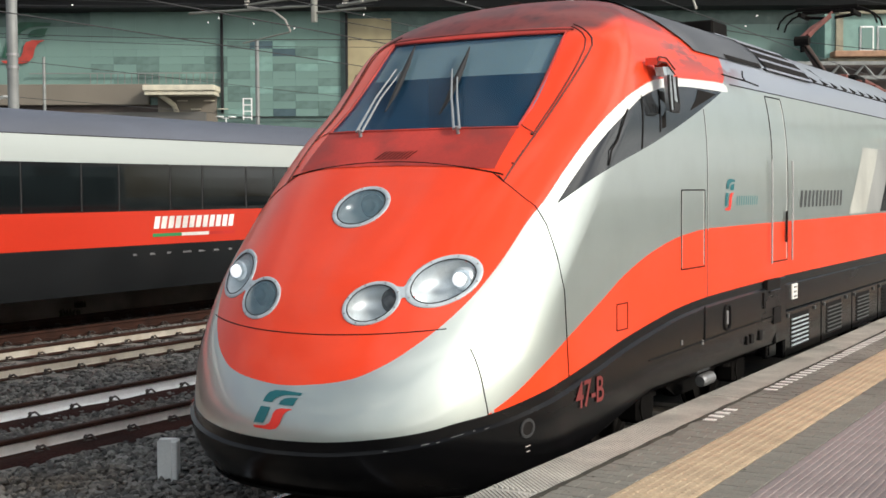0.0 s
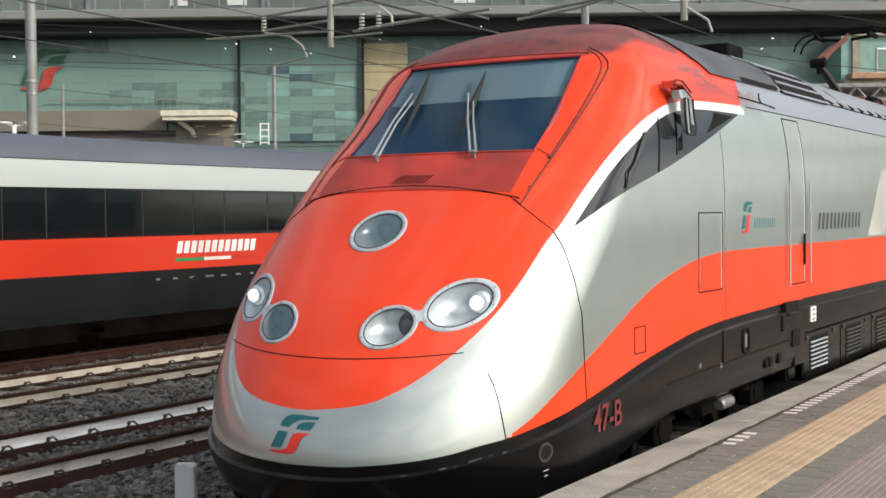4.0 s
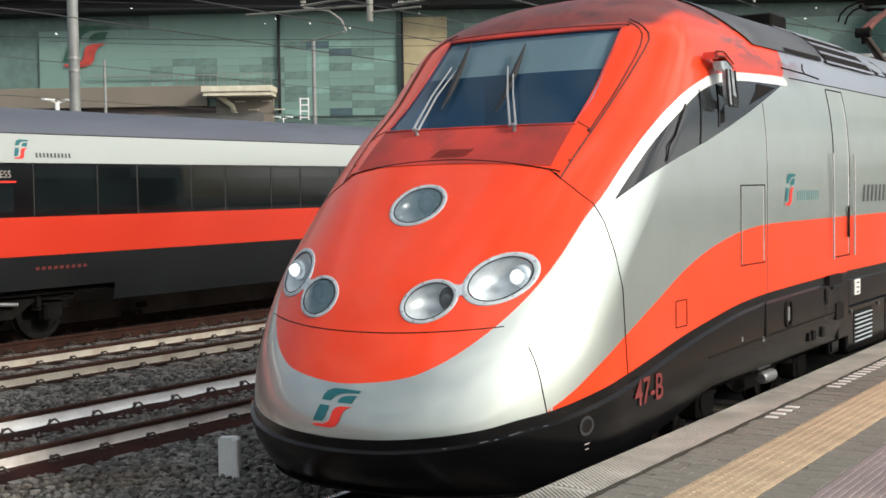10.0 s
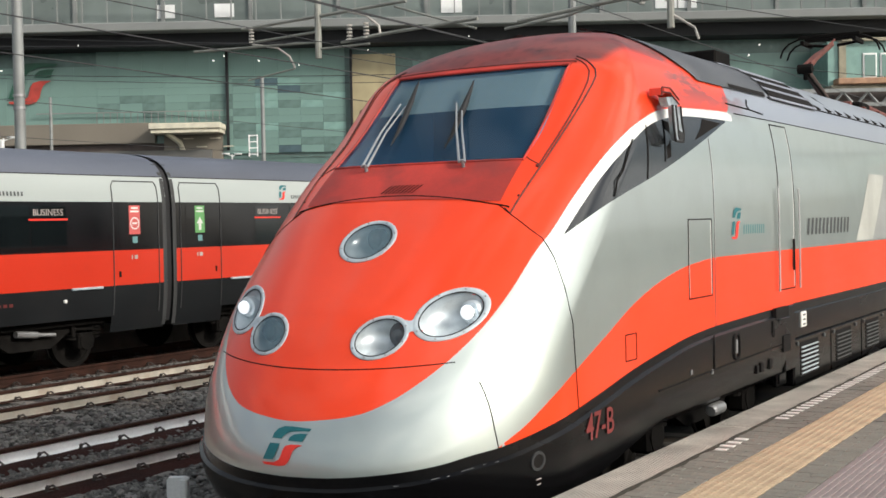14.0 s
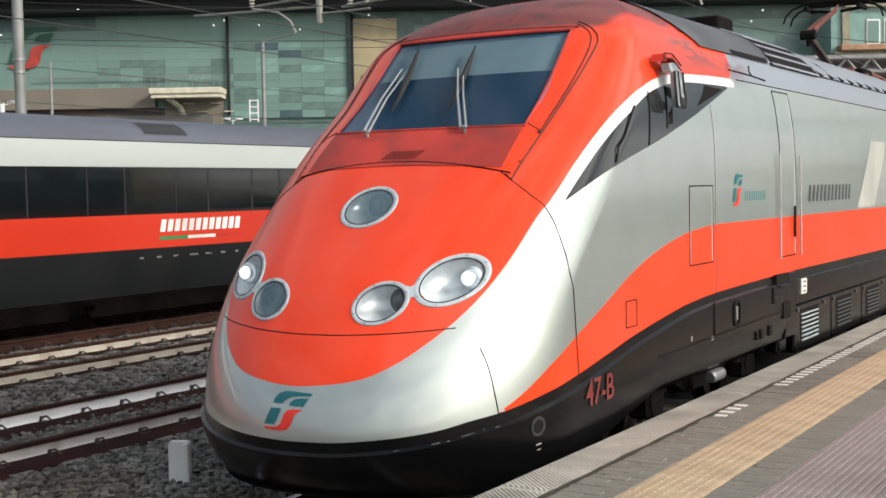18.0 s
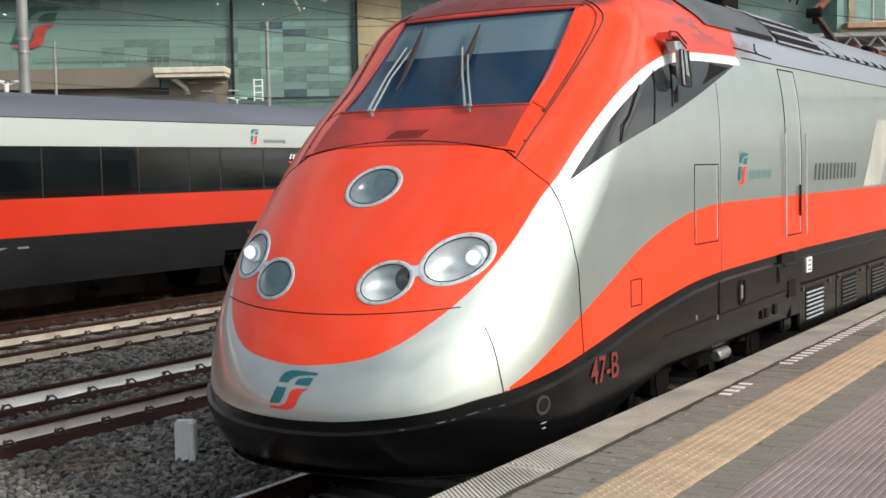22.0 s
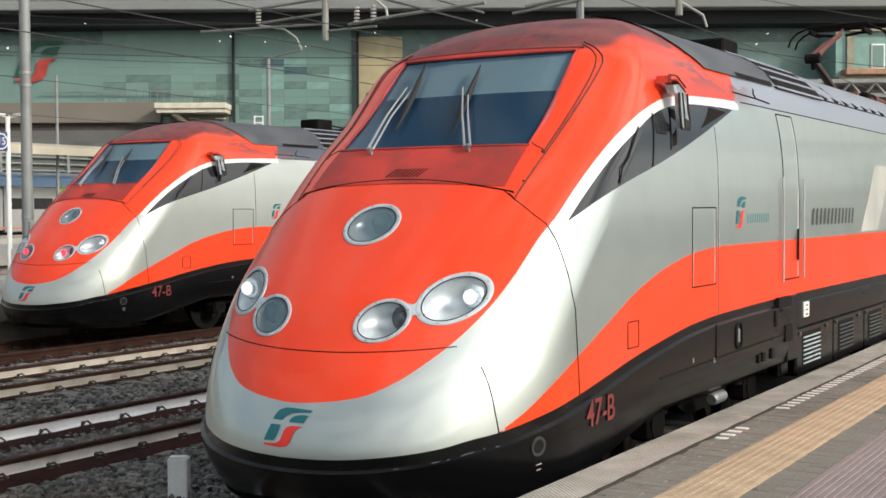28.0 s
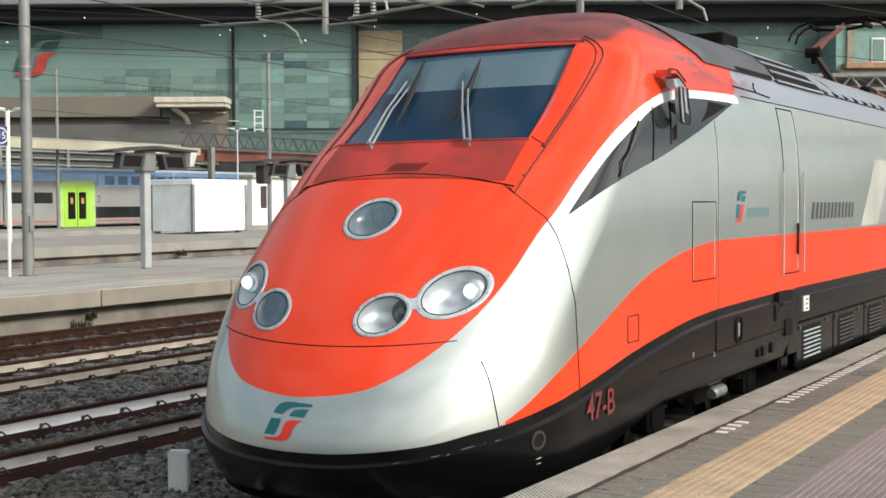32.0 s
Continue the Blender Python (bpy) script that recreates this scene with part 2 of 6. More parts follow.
def livery(name, pale, deep, roof_a, roof_b, gleam):
    """Painted skin of the power car; the lines between the colours are laid out on the skin itself."""
    m = bpy.data.materials.new(name)
    m.use_nodes = True
    nt = m.node_tree
    b = nt.nodes["Principled BSDF"]
    tc = nt.nodes.new("ShaderNodeTexCoord").outputs["Object"]

    def mask(key):
        n = nt.nodes.new("ShaderNodeAttribute")
        n.attribute_name = key
        return calc(nt, "GREATER_THAN", n.outputs["Fac"], 0.0)

    broad = noise_of(nt, tc, 0.7, 5, (1, 0.4, 1))
    streak = noise_of(nt, tc, 2.2, 6, (1, 0.5, 3))
    grime = ramp(nt, noise_of(nt, tc, 3.0, 9), (0, 0, 0), (1, 1, 1), 0.45, 0.75)
    silver = mixed(nt, broad, deep, pale)
    silver = mixed(nt, calc(nt, "MULTIPLY", grime, 0.12), silver, (0.30, 0.29, 0.26))
    red = mixed(nt, streak, (0.76, 0.050, 0.012), (0.86, 0.059, 0.015))
    smear = ramp(nt, noise_of(nt, tc, 1.3, 8, (2.6, 0.7, 0.45)), (0, 0, 0), (1, 1, 1), 0.48, 0.78)
    red = mixed(nt, calc(nt, "MULTIPLY", smear, 0.22), red, (0.70, 0.125, 0.095))
    roof = mixed(nt, streak, roof_a, roof_b)
    hood, stripe, arch, pane, top, soot = (mask(k) for k in ("hood", "stripe", "arch", "pane", "top", "soot"))
    col = mixed(nt, calc(nt, "MAXIMUM", hood, stripe), silver, red)
    col = mixed(nt, arch, col, (0.74, 0.75, 0.72))
    col = mixed(nt, pane, col, (0.022, 0.024, 0.026))
    col = mixed(nt, top, col, roof)
    n = nt.nodes.new("ShaderNodeAttribute")
    n.attribute_name = "soot"
    film = calc(nt, "MULTIPLY", calc(nt, "ADD", calc(nt, "MULTIPLY", grime, 0.16), 0.88), n.outputs["Fac"])
    film = calc(nt, "MINIMUM", calc(nt, "MAXIMUM", film, 0.0), 0.98)
    flake = ramp(nt, noise_of(nt, tc, 9.0, 9, (1, 0.6, 1)), (0.115, 0.040, 0.038), (0.040, 0.020, 0.020), 0.55, 0.72)
    col = mixed(nt, film, col, flake)
    n = nt.nodes.new("ShaderNodeAttribute")
    n.attribute_name = "smudge"
    rub = ramp(nt, noise_of(nt, tc, 6.0, 9, (1.2, 0.3, 1.2)), (0, 0, 0), (1, 1, 1), 0.47, 0.56)
    col = mixed(nt, calc(nt, "MULTIPLY", calc(nt, "MULTIPLY", rub, 0.9), n.outputs["Fac"]), col, (0.16, 0.05, 0.045))
    nt.links.new(col, b.inputs["Base Color"])
    plain = calc(nt, "MAXIMUM", calc(nt, "MAXIMUM", hood, stripe), calc(nt, "MAXIMUM", pane, calc(nt, "MAXIMUM", top, arch)))
    nt.links.new(calc(nt, "MULTIPLY", calc(nt, "SUBTRACT", 1.0, plain), gleam), b.inputs["Metallic"])
    rough = calc(nt, "ADD", calc(nt, "ADD", calc(nt, "MULTIPLY", streak, 0.10), 0.26), calc(nt, "MULTIPLY", calc(nt, "SUBTRACT", 1.0, plain), 0.15))
    rough = calc(nt, "ADD", rough, calc(nt, "MULTIPLY", film, 0.3))
    nt.links.new(calc(nt, "SUBTRACT", rough, calc(nt, "MULTIPLY", pane, 0.18)), b.inputs["Roughness"])
    nt.links.new(calc(nt, "ADD", calc(nt, "MULTIPLY", calc(nt, "SUBTRACT", 1.0, plain), 0.5), calc(nt, "MULTIPLY", calc(nt, "SUBTRACT", 1.0, calc(nt, "MAXIMUM", pane, calc(nt, "MULTIPLY", stripe, 0.85))), 0.17)), b.inputs["Coat Weight"])
    nt.links.new(calc(nt, "SUBTRACT", 0.5, calc(nt, "MULTIPLY", calc(nt, "MAXIMUM", hood, stripe), 0.22)), b.inputs["Specular IOR Level"])
    b.inputs["Coat IOR"].default_value = 1.9
    b.inputs["Coat Roughness"].default_value = 0.07
    bp = nt.nodes.new("ShaderNodeBump")
    bp.inputs["Strength"].default_value, bp.inputs["Distance"].default_value = 0.05, 0.02
    nt.links.new(noise_of(nt, tc, 1.6, 2), bp.inputs["Height"])
    nt.links.new(bp.outputs[0], b.inputs["Normal"])
    return m


m_livery = livery("silver_red_livery", (0.56, 0.61, 0.58), (0.47, 0.52, 0.49), (0.225, 0.25, 0.295), (0.30, 0.325, 0.37), 0.96)
# the passing car's copy: duller, less metallic sides and a darker roof
m_livery_passing = livery("passing_red_livery", (0.49, 0.52, 0.485), (0.43, 0.46, 0.425), (0.056, 0.063, 0.084), (0.078, 0.087, 0.112), 0.6)


# ---- shape of the power car: a stack of plan outlines, one for each height ----
# height: tip of the nose along the track, length of the rounded front, half width, squareness
SHAPE = [
    (0.15, 6.66, 1.40, 1.33, 2.2), (0.35, 6.50, 1.42, 1.39, 2.2), (0.55, 6.36, 1.42, 1.42, 2.2), (0.76, 6.34, 1.38, 1.43, 2.2),
    (0.91, 6.40, 1.27, 1.43, 2.2), (1.15, 6.50, 1.12, 1.43, 2.2), (1.40, 6.66, 1.04, 1.43, 2.2), (1.71, 6.88, 1.00, 1.43, 2.3),
    (2.00, 7.18, 0.98, 1.43, 2.5), (2.20, 7.39, 0.96, 1.43, 2.6), (2.46, 7.68, 0.93, 1.428, 2.8), (2.70, 7.98, 0.88, 1.42, 3.0),
    (3.00, 8.40, 0.76, 1.39, 3.0), (3.30, 8.74, 0.60, 1.33, 3.0), (3.60, 9.06, 0.46, 1.20, 3.0), (3.75, 9.30, 0.44, 1.06, 2.8),
    (3.90, 9.66, 0.42, 0.86, 2.5), (4.00, 10.05, 0.40, 0.64, 2.3), (4.06, 10.45, 0.35, 0.40, 2.2), (4.09, 10.80, 0.30, 0.02, 2.2)]


def pchip(xs, ys, x):
    """Smooth monotone curve through a few stations."""
    xs, ys, x = np.asarray(xs, float), np.asarray(ys, float), np.asarray(x, float)
    h, d = np.diff(xs), np.diff(ys) / np.diff(xs)
    m = np.zeros(len(xs))
    m[0], m[-1] = d[0], d[-1]
    for k in range(1, len(xs) - 1):
        if d[k - 1] * d[k] > 0:
            w1, w2 = 2 * h[k] + h[k - 1], h[k] + 2 * h[k - 1]
            m[k] = (w1 + w2) / (w1 / d[k - 1] + w2 / d[k])
    i = np.clip(np.searchsorted(xs, x) - 1, 0, len(h) - 1)
    u = np.clip((x - xs[i]) / h[i], 0, 1)
    return ((1 + 2 * u) * (1 - u) ** 2 * ys[i] + u * (1 - u) ** 2 * h[i] * m[i] + u * u * (3 - 2 * u) * ys[i + 1]
            + u * u * (u - 1) * h[i] * m[i + 1])


def faired():
    """The stations' curves, smoothed along the height so that the skin runs without flats; the roof keeps its own."""
    cols = list(zip(*SHAPE))
    zs = np.linspace(0.15, 4.09, 789)
    out = [zs]
    for c in cols[1:]:
        v = pchip(cols[0], c, zs)
        k = np.exp(-0.5 * (np.arange(-70, 71) * 0.005 / 0.12) ** 2)
        soft = np.convolve(np.pad(v, 70, mode="reflect", reflect_type="odd"), k / k.sum(), mode="valid")
        out.append(v + (soft - v) * np.clip((2.9 - zs) / 0.5, 0, 1))
    return out


FAIR = faired()


def station(z):
    return [np.interp(z, FAIR[0], c) for c in FAIR[1:]]


def hull(z, a):
    """Point of the outline at height z; a 0 to 1 runs round the front to the side, past 1 it runs back in metres."""
    y0, ln, w, p = station(z)
    th = np.clip(a, 0, 1) * math.pi / 2
    return w * np.sin(th) ** (2 / p), y0 + ln * (1 - np.cos(th)) + np.maximum(a - 1, 0), z


# ---- lines of the livery; round is the way round the nose plus the way back along the side ----
HOOD = [(0, 0.15, 0.44, 0.73, 1.03, 1.34, 1.61, 1.91, 2.25, 2.62, 2.81, 3.11, 3.46, 3.84, 4.25, 4.79, 5.49, 6.5, 40),
        (1.04, 1.04, 1.06, 1.10, 1.19, 1.32, 1.45, 1.62, 1.85, 2.13, 2.25, 2.47, 2.70, 2.91, 3.09, 3.23, 3.29, 3.32, 3.32)]
PANE_TOP = [(2.93, 3.22, 3.59, 4.0, 4.48, 4.89, 5.45, 6.48), (2.22, 2.43, 2.67, 2.88, 3.08, 3.165, 3.215, 3.24)]
PANE_LOW = [(2.93, 3.53, 4.66, 5.51, 6.48), (2.22, 2.43, 2.71, 2.945, 3.24)]
STRIPE_TOP = [(1.96, 2.24, 2.58, 2.96, 3.5, 4.04, 4.63, 5.3, 6.04, 40), (0.86, 0.97, 1.13, 1.28, 1.48, 1.68, 1.83, 1.93, 1.97, 1.98)]
SKIRT_TOP = [(0, 0.41, 0.88, 1.39, 1.71, 1.97, 2.57, 2.96, 3.49, 4.03, 4.63, 5.29, 6.03, 8.7, 40),
             (0.69, 0.70, 0.73, 0.78, 0.83, 0.86, 0.95, 1.0, 1.08, 1.17, 1.25, 1.32, 1.355, 1.385, 1.385)]
REAR = 24.7
WELL = 3.86


def front_y(x, z):
    """Where the nose's skin stands at this place across and this height."""
    y0, ln, w, p = station(z)
    return y0 + ln * (1 - np.sqrt(np.clip(1 - (np.abs(x) / w) ** p, 0, 1)))


def on_nose(x, z, off=0.0):
    """A point of the nose's skin, lifted off it by off."""
    e = 0.01
    gx = (front_y(x + e, z) - front_y(x - e, z)) / (2 * e)
    gz = (front_y(x, z + e) - front_y(x, z - e)) / (2 * e)
    n = Vector((gx, -1, gz)).normalized()
    return Vector((x, float(front_y(x, z)), z)) + n * off


def on_side(y, z, off=0.0, side=1):
    """A point of the side wall or roof behind the nose."""
    e = 0.01
    w = float(station(z)[2])
    s = float(station(min(z + e, 4.085))[2] - station(z - e)[2]) / (2 * e)
    n = Vector((1, 0, -s)).normalized()
    return Vector((side * (w + n.x * off), y, z + n.z * off))


def side_patch(y0, y1, z0, z1, off, ny=2, nz=8, side=1, lean=0.0):
    rows = [[on_side(y0 + (y1 - y0) * j / ny + lean * (i / nz), z0 + (z1 - z0) * i / nz, off, side) for j in range(ny + 1)] for i in range(nz + 1)]
    return Geo().grid(rows)


def car_skin(mat):
    """The whole painted skin, open at the windscreen and the lamps."""
    zs = np.r_[np.linspace(0.45, 3.6, 130), 3.6 + 0.49 * np.sin(np.linspace(0.04, math.pi / 2, 26))]
    al = np.linspace(0, 1, 64)
    back = np.r_[np.linspace(0.12, 3.2, 24), 3.6, 4.2, 5, 6, 8, 10, 13, 17.0]
    bm = bmesh.new()
    for sgn in (1, -1):
        rows = []
        for z in zs:
            x, y, _ = hull(float(z), al)
            w, ye = x[-1], y[-1]
            reach = (REAR - ye) / 17.0
            rows.append([bm.verts.new((sgn * a, b, z)) for a, b in zip(x, y)] + [bm.verts.new((sgn * w, ye + reach * d if d > 3.3 else ye + d, z)) for d in back])
        for r0, r1 in zip(rows, rows[1:]):
            for j in range(len(r0) - 1):
                q = (r0[j], r0[j + 1], r1[j + 1], r1[j])
                bm.faces.new(q if sgn > 0 else q[::-1])
    bmesh.ops.remove_doubles(bm, verts=bm.verts, dist=0.0004)
    everything = lambda: bm.verts[:] + bm.edges[:] + bm.faces[:]
    for co, no in (((0, 0, 2.785), (0, 0, 1)), ((0, 0, 3.585), (0, 0, 1))):
        bmesh.ops.bisect_plane(bm, geom=everything(), plane_co=co, plane_no=no)
    for y in (20.62, 20.72):
        bmesh.ops.bisect_plane(bm, geom=everything(), plane_co=(0, y, 0), plane_no=(0, 1, 0))
    for v in bm.verts:
        if v.co.y > 20.7 and v.co.z > WELL:
            v.co.z = WELL
    for sgn in (1, -1):
        bmesh.ops.bisect_plane(bm, geom=everything(), plane_co=(sgn * 0.86, 0, 2.785), plane_no=(sgn, 0, 0.05))
    gone = []
    for q in bm.faces:
        c = q.calc_center_median()
        if c.z < float(pchip(*SKIRT_TOP, c.y - 6.3 + abs(c.x))) - 0.1:
            gone.append(q)
        elif c.y < 10 and 2.785 < c.z < 3.585 and abs(c.x) + 0.05 * (c.z - 2.785) < 0.86:
            gone.append(q)
        elif c.y < 8 and any(((v.x - x) / (rx * 0.9)) ** 2 + ((v.z - z) / (rz * 0.9)) ** 2 < 1 for v in (c,) for _, x, z, rx, rz in LAMPS):
            gone.append(q)
    bmesh.ops.delete(bm, geom=gone, context="FACES")
    me = bpy.data.meshes.new("body_shell")
    bm.to_mesh(me)
    bm.free()
    co = np.empty(len(me.vertices) * 3)
    me.vertices.foreach_get("co", co)
    x, y, z = np.abs(co[0::3]), co[1::3], co[2::3]
    s = (y - 6.3) + x
    lines = {
        "hood": np.minimum(z - pchip(*HOOD, s), 11.62 - y + 0.5 * (z - 3.4)),
        "stripe": np.minimum(np.minimum(pchip(*STRIPE_TOP, s) - z, z - pchip(*SKIRT_TOP, s)), s - 1.97),
        "pane": np.where((s > 2.93) & (s < 6.48), np.minimum(pchip(*PANE_TOP, s) - z, z - pchip(*PANE_LOW, s)), -0.05),
        "arch": np.where(s > 2.80, np.minimum(np.minimum(pchip(*HOOD, s) - z, z - pchip(*PANE_TOP, np.clip(s, 2.93, 6.48))), 11.6 - y), -0.05),
        "top": np.minimum(z - 3.325, y - 11.62 - 0.5 * (z - 3.4)),
        "soot": np.where(z > 3.55, np.clip((z - 3.58) / 0.06, 0, 1) * np.clip((1.10 - x) / 0.10, 0, 1) * np.clip((11.5 - y) / 0.9, 0, 1), 0.0),
        "smudge": np.clip(1.4 - np.abs(z - 3.62) / 0.28, 0, 1) * np.clip((y - 9.9) / 0.5, 0, 1) * np.clip((12.3 - y) / 0.5, 0, 1)}
    for key, val in lines.items():
        me.attributes.new(key, "FLOAT", "POINT").data.foreach_set("value", val.astype(np.float32))
    me.shade_smooth()
    me.materials.append(mat)
    return me


# kind, centre across, height, half width, half height of the lamp openings
LAMPS = [("marker", 0.0, 2.205, 0.232, 0.148)]
for _s in (1, -1):
    LAMPS += [("outer", _s * 0.876, 1.718, 0.220, 0.166), ("inner", _s * 0.47, 1.572, 0.196, 0.140)]


def lamp(kind, cx, cz, rx, rz, car):
    """A headlight: rim with screws, reflector bowl, bulb and glass cover."""
    n = 40
    sgn = -1 if cx < 0 else 1
    tilt = radians(16) * sgn if kind == "outer" else (radians(8) * sgn if kind == "inner" else 0.0)
    ct, st = math.cos(tilt), math.sin(tilt)
    at = lambda k, a: (cx + k * (rx * math.cos(a) * ct - rz * math.sin(a) * st), cz + k * (rx * math.cos(a) * st + rz * math.sin(a) * ct))
    ring = lambda k, off: [on_nose(*at(k, a), off) for a in (2 * math.pi * i / n for i in range(n))]
    rim = part("headlight", Geo().grid([ring(1.0, -0.004), ring(0.995, 0.006), ring(0.97, 0.009), ring(0.86, 0.008), ring(0.835, 0.002), ring(0.83, -0.02)], close=True), m_rim, car,
               "pale grey headlight frame with clear cover" if kind != "marker" else "pale grey round upper lamp frame", smooth=50)
    mid = on_nose(cx, cz, 0.0)
    deep = Vector((mid.x + (0.06 * sgn if kind != "marker" else 0), mid.y + 0.17, mid.z))
    rows = []
    for i in range(9):
        u = i / 8
        rows.append([deep.lerp(p, math.sin(u * math.pi / 2)) + Vector((0, 0.0, 0)) if i else deep for p in ring(0.83, -0.012)])
    for i, r in enumerate(rows):
        dep = 1 - math.cos(i / 8 * math.pi / 2)
        rows[i] = [Vector((p.x, deep.y + (q.y - deep.y) * dep, p.z)) for p, q in zip(r, ring(0.83, -0.012))]
    part("reflector", Geo().grid(rows, close=True), m_bowl, rim, "silvery reflector bowl", smooth="all")
    g = Geo()
    b0 = deep + Vector((sgn * 0.03 if kind != "marker" else 0, -0.05, 0.01))
    r0 = 0.08 if kind == "outer" else 0.085
    g.grid([[b0 + Vector((r * math.cos(a), d, r * math.sin(a))) for a in (2 * math.pi * i / 20 for i in range(20))]
            for r, d in ((r0, 0.05), (r0, 0.0), (r0 * 0.9, -0.012), (r0 * 0.55, -0.008), (r0 * 0.5, -0.03), (r0 * 0.28, -0.045), (0.002, -0.05))], close=True)
    part("bulb_holder", g, m_bowl if kind == "outer" else m_darkbulb, rim, "round bulb holder", smooth=40)
    rows = [ring(0.83 * k, 0.002 + 0.006 * (1 - k * k)) for k in (1.0, 0.75, 0.5, 0.25, 0.01)]
    if kind == "outer":
        part("bulb", Geo().grid([[b0 + Vector((r * math.cos(a), d, r * math.sin(a))) for a in (2 * math.pi * i / 14 for i in range(14))] for r, d in ((0.050, -0.046), (0.044, -0.064), (0.026, -0.076), (0.002, -0.080))], close=True), m_bulb, rim, "small lit white bulb", smooth="all")
    cover = part("cover_glass", Geo().grid(rows, close=True), m_frost if kind != "outer" and cx <= 0 else m_lens, rim, smooth="all")
    cover.visible_shadow = False
    seal = ring(0.825, 0.004)
    part("lens_seal", Geo().tube(seal + seal[:1], 0.0045, 5), m_rubber, rim)
    g = Geo()
    for i in range(8):
        a = 2 * math.pi * (i + 0.5) / 8
        p, q = on_nose(*at(0.92, a), 0.006), on_nose(*at(0.92, a), 0.012)
        g.tube([p, q], 0.007, 6)
    tagged(part("screw_head", g, m_steel, rim), kind="stuff")
    return rim


def mark(name, shape, place, mat, parent, cols=6):
    """A flat mark made of bands between two outlines, laid on a surface by place(u, v)."""
    left, right = shape
    rows = [[place(a[0] + (b[0] - a[0]) * k / cols, a[1] + (b[1] - a[1]) * k / cols) for k in range(cols + 1)] for a, b in zip(left, right)]
    return part(name, Geo().grid(rows), mat, parent)


EMBLEM = [
    ([(0.153, 0.677), (0.18, 0.80), (0.26, 0.92), (0.40, 0.985), (0.6, 0.99), (1.0, 0.965)], [(0.382, 0.677), (0.40, 0.74), (0.46, 0.80), (0.56, 0.86), (0.7, 0.885), (0.97, 0.90)], "teal"),
    ([(0.535, 0.64), (0.56, 0.73), (0.64, 0.80), (0.78, 0.835), (0.94, 0.835)], [(0.86, 0.64), (0.87, 0.68), (0.88, 0.72), (0.90, 0.77), (0.92, 0.81)], "teal"),
    ([(0.13, 0.556), (0.09, 0.42), (0.05, 0.28), (0.01, 0.135)], [(0.357, 0.556), (0.33, 0.42), (0.29, 0.28), (0.25, 0.15)], "teal"),
    ([(0.86, 0.556), (0.62, 0.556), (0.50, 0.51), (0.45, 0.42), (0.43, 0.29), (0.39, 0.16), (0.28, 0.085), (0.0, 0.07)], [(0.84, 0.535), (0.76, 0.50), (0.70, 0.43), (0.66, 0.32), (0.63, 0.16), (0.55, 0.04), (0.42, 0.0), (0.06, 0.01)], "red")]


def emblem(place, parent):
    for left, right, tone in EMBLEM:
        mark("emblem_shape", (left, right), place, m_teal if tone == "teal" else m_markred, parent)


def bar_word(n, y0, y1, z0, z1, mat, parent, name, off=0.004, place=on_side, lean=0.05, fill=0.5):
    """A brand word as a row of plain slanted bars."""
    g = Geo()
    step = (y1 - y0) / n
    for i in range(n):
        a, b = y0 + i * step, y0 + (i + fill) * step
        g.add([place(a, z0, off), place(b, z0, off), place(b + lean, z1, off), place(a + lean, z1, off)], [(0, 1, 2, 3)])
    return tagged(part(name, g, mat, parent), kind="stuff")


def wheelset(parent, y, half=0.72, name="wheel", r=0.46, xs=(-1, 1)):
    for s in xs:
        x = s * half
        g = Geo()
        ring = lambda rr, xx: [(xx, rr * math.cos(a), rr * math.sin(a)) for a in (2 * math.pi * i / 28 for i in range(28))]
        g.grid([ring(0.05, x + s * 0.09), ring(0.12, x + s * 0.09), ring(0.14, x + s * 0.05), ring(r * 0.82, x + s * 0.03), ring(r * 0.84, x + s * 0.065), ring(r, x + s * 0.065), ring(r, x - s * 0.04), ring(r + 0.03, x - s * 0.045), ring(r + 0.03, x - s * 0.07), ring(0.05, x - s * 0.07)], close=True)
        part(name, g, m_under, parent, smooth=30, at=pose(0, y, r))


